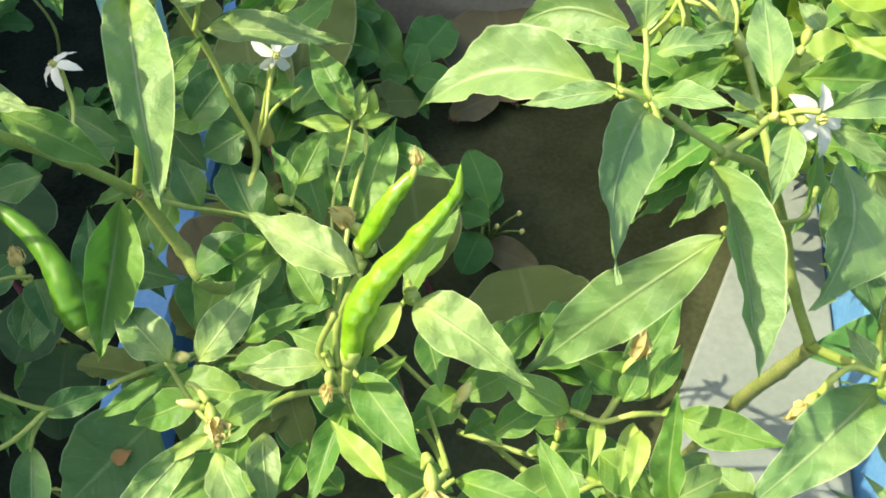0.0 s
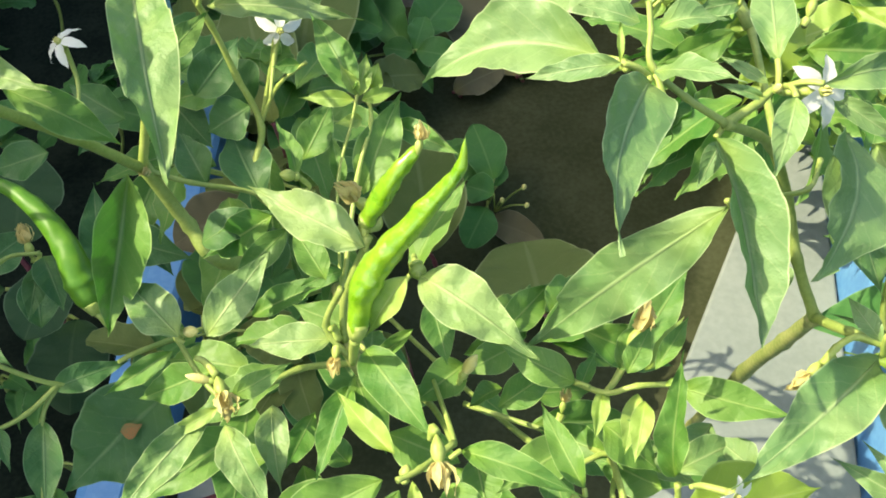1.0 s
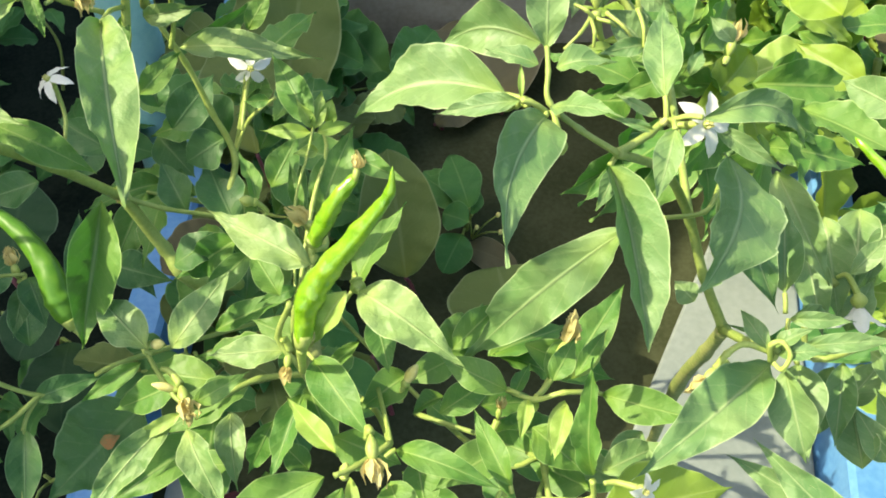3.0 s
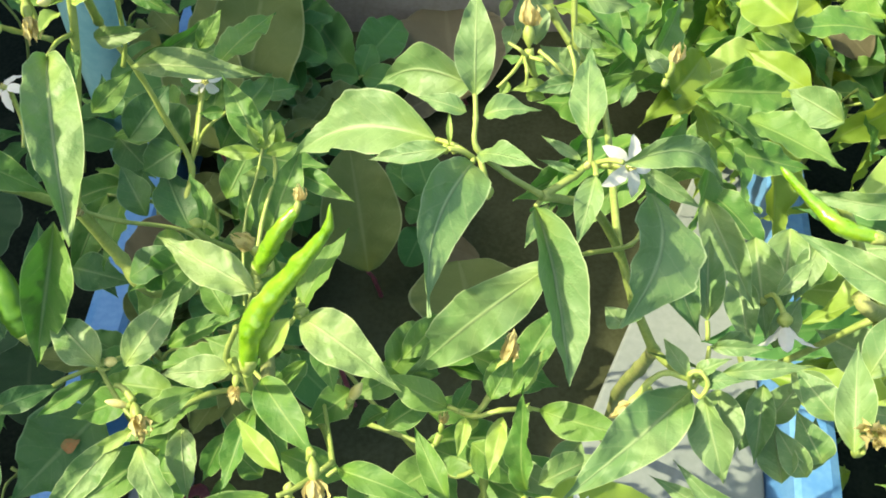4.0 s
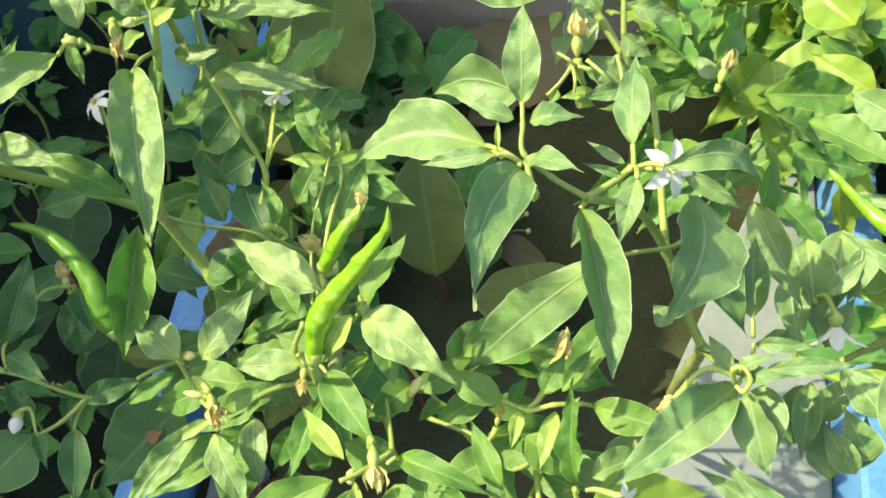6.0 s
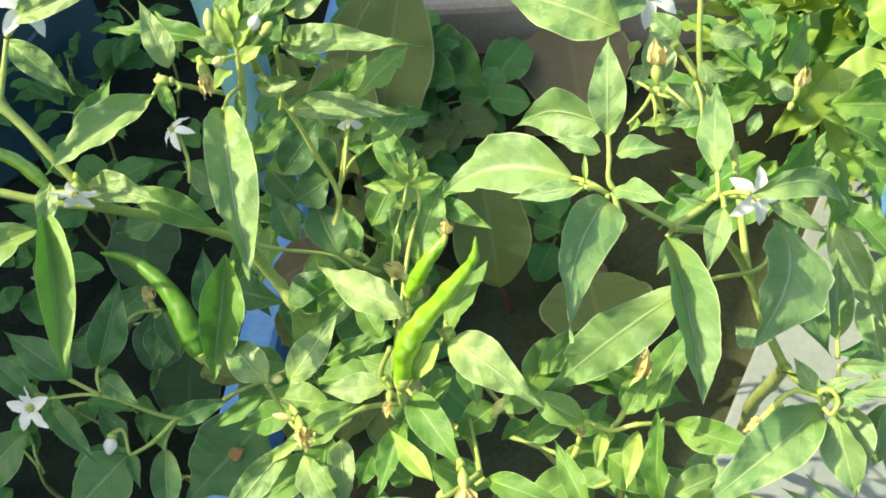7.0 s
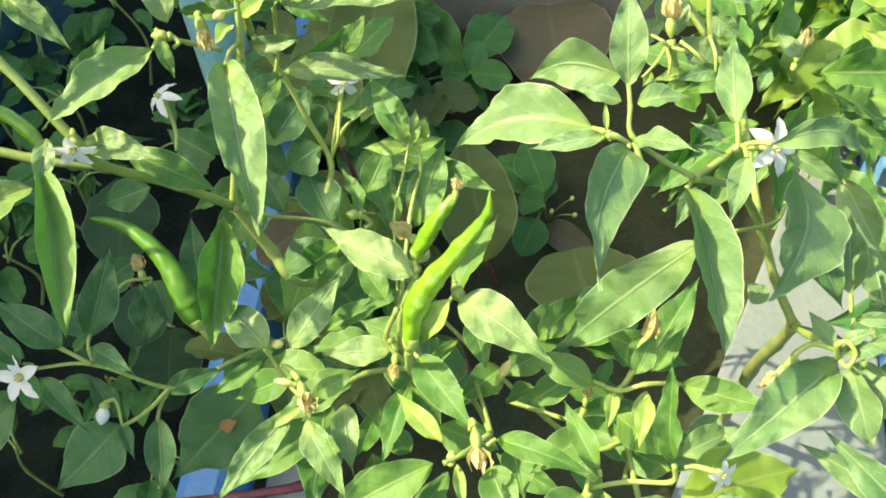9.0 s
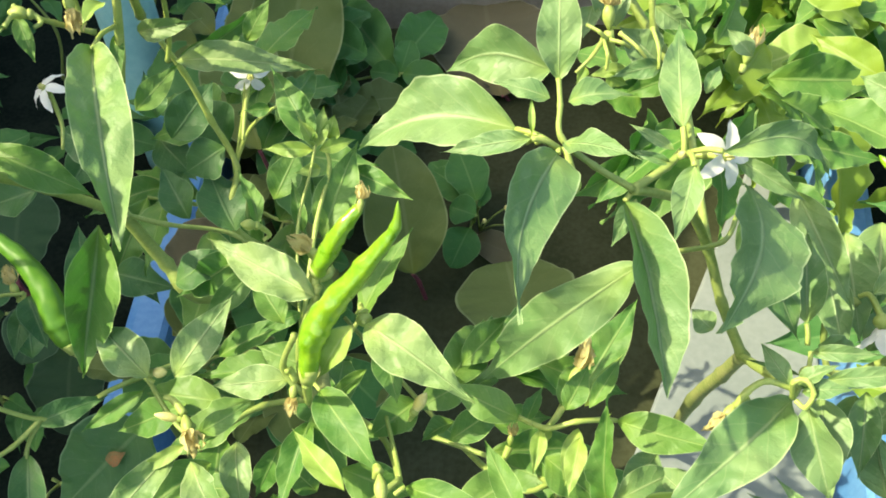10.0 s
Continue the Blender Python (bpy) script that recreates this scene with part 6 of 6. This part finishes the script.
leaf(left_plant, (-0.3700, 0.2270, 0.4720), (-0.3760, 0.1690, 0.4560), 0.0290, (-0.10, -0.30, 0.95), 0.07, 0.30)
leaf(left_plant, (-0.3750, 0.2260, 0.4720), (-0.4250, 0.2220, 0.4640), 0.0280, (-0.20, -0.25, 0.95), 0.07, 0.30)
shade_weed = plant("broad_leaved_weed", -0.325, 0.430, -0.085, "tall weed beside the planter, its large dull-green leaves coloured darker for deep shade", "weed")
leaf(shade_weed, (-0.2900, 0.4030, 0.0700), (-0.3020, 0.3480, 0.0600), 0.0480, (0.10, -0.55, 0.83), 0.06, 0.15, SHADED_WEED, shape="oval")
leaf(shade_weed, (-0.3000, 0.4100, -0.0100), (-0.2900, 0.3300, -0.0200), 0.0620, (0.05, -0.50, 0.86), 0.06, 0.15, SHADED_WEED, shape="oval")
leaf(shade_weed, (-0.3350, 0.4350, 0.0500), (-0.3380, 0.5150, 0.0800), 0.0680, (0.10, -0.60, 0.79), 0.06, 0.15, SHADED_WEED, shape="oval")
leaf(shade_weed, (-0.3500, 0.4200, 0.0200), (-0.4050, 0.3850, 0.0100), 0.0440, (-0.10, -0.50, 0.86), 0.06, 0.15, SHADED_WEED, shape="oval")
stem(shade_weed, [(-0.3250, 0.4300, -0.0950), (-0.3230, 0.4280, -0.0200), (-0.3350, 0.4350, 0.0500)], 0.0035, 0.0022, MAROON, "main_stem")
stem(shade_weed, [(-0.3230, 0.4280, -0.0200), (-0.3050, 0.4180, 0.0400), (-0.2900, 0.4030, 0.0700)], 0.0022, 0.0014)
stem(shade_weed, [(-0.3240, 0.4290, -0.0500), (-0.3120, 0.4200, -0.0200), (-0.3000, 0.4100, -0.0100)], 0.0022, 0.0014)
stem(shade_weed, [(-0.3230, 0.4280, -0.0200), (-0.3400, 0.4250, 0.0100), (-0.3500, 0.4200, 0.0200)], 0.0022, 0.0014)
leaf_a = plant("olive_plant", -0.113, 0.568, 0.000, "large upright olive leaf with a reddish edge", "olive plant")
leaf(leaf_a, (-0.1231, 0.558, 0.08), (-0.0954, 0.684, 0.2), 0.0786, (0.1472, -0.6987, 1.1001), 0.05, 0.15, OLIVE, shape="oval")
stem(leaf_a, [(-0.1131, 0.568, -0.01), (-0.1191, 0.564, 0.048), (-0.1231, 0.558, 0.08)], 0.0022, 0.0015, MAROON)
leaf(leaf_a, (-0.1422, 0.5756, 0.07), (-0.1434, 0.7078, 0.16), 0.0655, (0.1713, -0.5531, 1.2153), 0.06, 0.15, OLIVE, shape="oval")
leaf_b = plant("olive_plant", -0.002, 0.443, 0.000, "large rounded olive leaf standing in the bed", "olive plant")
leaf(leaf_b, (-0.0123, 0.4334, 0.05), (-0.0261, 0.5011, 0.13), 0.0688, (0.1044, -0.7503, 1.0528), 0.05, 0.15, OLIVE, shape="oval")
stem(leaf_b, [(-0.0023, 0.4434, -0.01), (-0.0083, 0.4394, 0.03), (-0.0123, 0.4334, 0.05)], 0.0022, 0.0015, MAROON)
leaf_c = plant("olive_plant", 0.085, 0.396, 0.000, "round dull olive leaf low over the soil", "olive plant")
leaf(leaf_c, (0.0755, 0.3862, 0.035), (0.063, 0.4484, 0.045), 0.0942, (-0.1889, -0.1924, 1.363), 0.05, 0.15, OLIVE, shape="round")
stem(leaf_c, [(0.0855, 0.3962, -0.01), (0.0795, 0.3922, 0.021), (0.0755, 0.3862, 0.035)], 0.0022, 0.0015, MAROON)
leaf_d = plant("withered_leaf", 0.080, 0.683, 0.000, "large withered brown leaf lying on the soil", "withered leaf")
leaf(leaf_d, (0.0698, 0.6729, 0.012), (0.0558, 0.7974, 0.03), 0.1253, (-0.1619, -0.159, 1.3739), 0.05, 0.15, DEAD, shape="round")
stem(leaf_d, [(0.0798, 0.6829, -0.01), (0.0738, 0.6789, 0.0072), (0.0698, 0.6729, 0.012)], 0.0022, 0.0015, MAROON)
leaf_e = plant("withered_leaf", 0.019, 0.662, 0.000, "withered brown leaf on the shaded soil", "withered leaf")
leaf(leaf_e, (0.0086, 0.6517, 0.012), (0.0576, 0.6783, 0.02), 0.0324, (0.2146, -0.6218, 1.1532), 0.05, 0.15, DEAD, shape="oval")
stem(leaf_e, [(0.0186, 0.6617, -0.01), (0.0126, 0.6577, 0.0072), (0.0086, 0.6517, 0.012)], 0.0022, 0.0015, MAROON)
leaf_f = plant("withered_leaf", 0.047, 0.507, 0.000, "withered brown leaf on the shaded soil", "withered leaf")
leaf(leaf_f, (0.0365, 0.4974, 0.012), (0.0826, 0.471, 0.015), 0.0285, (-0.3324, -0.4903, 1.2057), 0.05, 0.15, DEAD, shape="oval")
stem(leaf_f, [(0.0465, 0.5074, -0.01), (0.0405, 0.5034, 0.0072), (0.0365, 0.4974, 0.012)], 0.0022, 0.0015, MAROON)
leaf_g = plant("withered_leaf", -0.136, 0.454, 0.000, "pale withered leaf beside the stems", "withered leaf")
leaf(leaf_g, (-0.1465, 0.4438, 0.1), (-0.2021, 0.4188, 0.08), 0.0435, (0.0426, -0.6799, 1.1321), 0.05, 0.15, DEAD, shape="oval")
stem(leaf_g, [(-0.1365, 0.4538, -0.01), (-0.1425, 0.4498, 0.06), (-0.1465, 0.4438, 0.1)], 0.0022, 0.0015, STEM)
leaf_k = plant("withered_leaf", 0.385, 0.623, 0.000, "curled brown withered leaf among the sunlit bushes", "withered leaf")
leaf(leaf_k, (0.3751, 0.6132, 0.17), (0.4108, 0.5841, 0.15), 0.0380, (-0.316, -0.7696, 0.9548), 0.05, 0.15, DEAD, shape="oval")
stem(leaf_k, [(0.3851, 0.6232, -0.01), (0.3791, 0.6192, 0.102), (0.3751, 0.6132, 0.17)], 0.0022, 0.0015, MAROON)
leaf_h = plant("olive_plant", -0.022, 0.337, 0.000, "rounded olive leaf under the chili stems", "olive plant")
leaf(leaf_h, (-0.0316, 0.3269, 0.1), (-0.0543, 0.304, 0.08), 0.0452, (-0.0512, -0.6275, 1.177), 0.05, 0.15, OLIVE, shape="oval")
stem(leaf_h, [(-0.0216, 0.3369, -0.01), (-0.0276, 0.3329, 0.06), (-0.0316, 0.3269, 0.1)], 0.0022, 0.0015, MAROON)
leaf_i = plant("olive_plant", -0.122, 0.516, 0.000, "broad olive leaf behind the chili stems", "olive plant")
leaf(leaf_i, (-0.1316, 0.5057, 0.12), (-0.1603, 0.6112, 0.16), 0.0664, (0.0817, -0.3337, 1.3391), 0.05, 0.15, OLIVE, shape="oval")
stem(leaf_i, [(-0.1216, 0.5157, -0.01), (-0.1276, 0.5117, 0.072), (-0.1316, 0.5057, 0.12)], 0.0022, 0.0015, MAROON)
leaf_j = plant("olive_plant", -0.149, 0.360, 0.000, "dull olive leaf under the chili stems", "olive plant")
leaf(leaf_j, (-0.159, 0.3496, 0.12), (-0.1182, 0.387, 0.12), 0.0420, (0.3883, -0.4237, 1.2183), 0.05, 0.15, OLIVE, shape="oval")
stem(leaf_j, [(-0.149, 0.3596, -0.01), (-0.155, 0.3556, 0.072), (-0.159, 0.3496, 0.12)], 0.0022, 0.0015, MAROON)
stalk = plant("weed", -0.132, 0.257, 0.000, "maroon weed stalk lying across the planter rim", "weed")
stem(stalk, [(-0.2414, 0.2152, 0.0631), (-0.1911, 0.2185, 0.0669), (-0.1469, 0.228, 0.0626), (-0.1318, 0.2569, 0.0221), (-0.1318, 0.2569, -0.005)], 0.0032, 0.0042, MAROON, name="stalk")
BLOTCH = ((-0.1623, 0.2039, 0.2113), (-0.1513, 0.2066, 0.2145), (0, -0.4295, 0.9031))


# ---- leafy filling and surroundings ----
def leafy(parent, centre, spread, count, sizes, mats, seed, drop=0.25, shape="chili", root=None, twigs=True, tilt=0.5):
    """Leaves set round a plant's middle, each pointing outwards, on twigs that run back to the root."""
    rnd = random.Random(seed)
    c = Vector(centre)
    root = Vector(root) if root is not None else c - Vector((0, 0, spread[2]))
    for k in range(count):
        a, e = rnd.uniform(0, math.tau), rnd.uniform(-0.5, 1.0)
        r = rnd.uniform(0.35, 1.0)
        d = Vector((math.cos(a) * r, math.sin(a) * r, e * 0.8))
        base = c + Vector((d.x * spread[0], d.y * spread[1], d.z * spread[2]))
        size = rnd.uniform(*sizes)
        a += rnd.uniform(-0.9, 0.9)
        way = Vector((math.cos(a), math.sin(a), rnd.uniform(-0.6, 0.35) - drop)).normalized()
        up = Vector((rnd.uniform(-tilt, tilt), rnd.uniform(-0.7, 0.2), 1.0 if tilt < 0.6 else 0.75))
        if tilt > 0.6 and k % 5 > 0:
            up = Vector((rnd.uniform(0.2, 1.3), rnd.uniform(-1.0, 0.1), 0.65))
        leaf(parent, base, base + way * size, size * rnd.uniform(0.36, 0.5) * (1.5 if shape == "oval" else 1.0), up, rnd.uniform(0.02, 0.12), rnd.uniform(0.1, 0.45), rnd.choice(mats), shape)
        if twigs and k % 6 == 0:
            stem(parent, [base, base.lerp(root, 0.5) + Vector((0, 0, 0.01)), root.lerp(c, 0.4)], 0.0009, 0.0014)


leafy(mid_plant, (-0.005, 0.185, 0.27), (0.090, 0.060, 0.03), 26, (0.035, 0.055), [MATURE], 11, twigs=False)
leafy(left_plant, (-0.11, 0.40, 0.21), (0.07, 0.09, 0.06), 30, (0.045, 0.07), [MATURE], 253)
leafy(right_plant, (0.19, 0.42, 0.25), (0.06, 0.07, 0.05), 28, (0.05, 0.08), [MATURE], 13, twigs=False, tilt=1.1)

leafy(right_plant, (0.235, 0.54, 0.19), (0.06, 0.08, 0.06), 30, (0.055, 0.09), [MATURE, MATURE, MATURE, LIME], 14, twigs=False, tilt=1.1)

BACK = [(0.365, 0.56, 0.17), (0.37, 0.66, 0.15), (0.385, 0.80, 0.14), (0.45, 0.50, 0.16), (0.36, 0.72, 0.14), (0.52, 0.76, 0.16), (0.30, 0.70, 0.12), (0.62, 0.56, 0.14), (0.40, 0.92, 0.12), (0.62, 0.95, 0.14), (0.44, 0.36, 0.13), (0.45, 0.22, 0.12), (0.50, 0.63, 0.09), (0.44, 0.30, 0.05)]
for k, (x, y, z) in enumerate(BACK):
    p = plant("chili_plant", x, y, -0.08 if x > 0.3 else 0.0, "sunlit yellow-green chili bush beyond the planter", "chili plant", "bushes beyond the planter")
    stem(p, [(x, y, -0.09 if x > 0.3 else -0.01), (x + 0.01, y - 0.01, z * 0.5), (x, y, z)], 0.005, 0.003, BARK, "main_stem")
    # WEED leaves are mixed in as a darker colour for bluish shaded foliage
    leafy(p, (x, y, z), (0.12, 0.12, 0.08), 34, (0.045, 0.115), [MATURE, LIME, MATURE, LIME, WEED, MATURE, YOUNG], 40 + k, root=(x, y, z * 0.4), tilt=1.1)

BED = random.Random(21)
for k in range(26):
    x, y = BED.uniform(-0.19, -0.02), BED.uniform(0.30, 0.72)
    if x > -0.09:
        x -= 0.08
    if x < -0.13 and 0.33 < y < 0.42:
        continue
    h = BED.uniform(0.03, 0.12)
    p = plant("weed", x, y, 0.0, "low broad-leaved weed on shaded soil", "weed", "weeds in the bed")
    stem(p, [(x, y, -0.01), (x + BED.uniform(-0.01, 0.01), y, h * 0.6), (x, y, h)], 0.0022, 0.0014)
    leafy(p, (x, y, h), (0.03, 0.03, 0.02), 7, (0.04, 0.065), [WEED, WEED, OLIVE], 100 + k, 0.0, "oval")

OUTSIDE = random.Random(31)
for k in range(32):
    x, y = OUTSIDE.uniform(-0.72, -0.28), OUTSIDE.uniform(0.12, 0.95)
    h = OUTSIDE.uniform(-0.04, 0.05)
    p = plant("weed", x, y, -0.085, "small weed on the dark shaded ground", "weed", "weeds outside the planter")
    stem(p, [(x, y, -0.095), (x + OUTSIDE.uniform(-0.02, 0.02), y, h * 0.5 - 0.04), (x, y, h)], 0.002, 0.0012)
    leafy(p, (x, y, h), (0.035, 0.035, 0.02), 8, (0.03, 0.055), [WEED], 200 + k, 0.0, "oval" if k % 2 else "chili")

# dark drum and pale blue pipe beyond the rim
def vessel(name, place, radius, height, taper, mat, label, category):
    t = thing(name, place, label, category)
    ORIGINS[t.name] = Vector(place)
    x, y, z = place
    prof = [(0.0, 0.0), (radius * taper, 0.0), (radius * taper * 1.01, 0.01), (radius * 0.985, height - 0.03), (radius, height - 0.028), (radius * 1.045, height - 0.02), (radius * 1.045, height - 0.004), (radius * 1.02, height), (radius * 0.97, height), (radius * 0.95, height - 0.02), (radius * taper * 0.95, 0.02), (0.0, 0.02)]
    bm = bmesh.new()
    rings = [[bm.verts.new((x + r * math.cos(math.tau * k / 48), y + r * math.sin(math.tau * k / 48), z + h)) for k in range(48)] for r, h in prof]
    for a, b in zip(rings, rings[1:]):
        for k in range(48):
            bm.faces.new((a[k], a[(k + 1) % 48], b[(k + 1) % 48], b[k]))
    bmesh.ops.remove_doubles(bm, verts=bm.verts, dist=1e-5)
    part("body", bm, mat, t)
    bm = bmesh.new()
    for hh in (0.30, 0.62):
        r = radius * (taper + (0.985 - taper) * hh) + 0.001
        path = [Vector((x + r * math.cos(math.tau * k / 40), y + r * math.sin(math.tau * k / 40), z + height * hh)) for k in range(41)]
        tube(bm, path, [0.004] * 41, 6)
        part("hoop", bm, mat, t)
        bm = bmesh.new()
    bm.free()
    return t


pipe = thing("pipe", (-0.283, 0.690, -0.085), "faded pale blue plastic pipe standing on the ground", "pipe")
ORIGINS[pipe.name] = Vector((-0.283, 0.690, -0.085))
bm = bmesh.new()
foot, crown = Vector((-0.283, 0.690, -0.090)), Vector((-0.272, 0.690, 0.34))
tube(bm, [foot.lerp(crown, k / 12) for k in range(13)], [0.027] * 13, 32)
part("tube", bm, PALE_BLUE, pipe)
bm = bmesh.new()
tube(bm, [crown - Vector((0, 0, 0.03)), crown - Vector((0, 0, 0.028)), crown, crown + Vector((0, 0, 0.002))], [0.0275, 0.0305, 0.0305, 0.028], 32)
part("collar", bm, PALE_BLUE, pipe)
vessel("water_drum", (-0.80, 0.86, -0.085), 0.26, 0.46, 0.96, NAVY, "dark teal plastic water drum in the shade", "drum")

# orange blotch on the large shaded leaf
bm = bmesh.new()
blade(bm, BLOTCH[0], BLOTCH[1], 0.008, BLOTCH[2], 0.02, 0.1, "chili", 0.10, 0.1, 10, 4)
part("blotch", bm, ORANGE, left_plant, "orange blotch on a leaf")
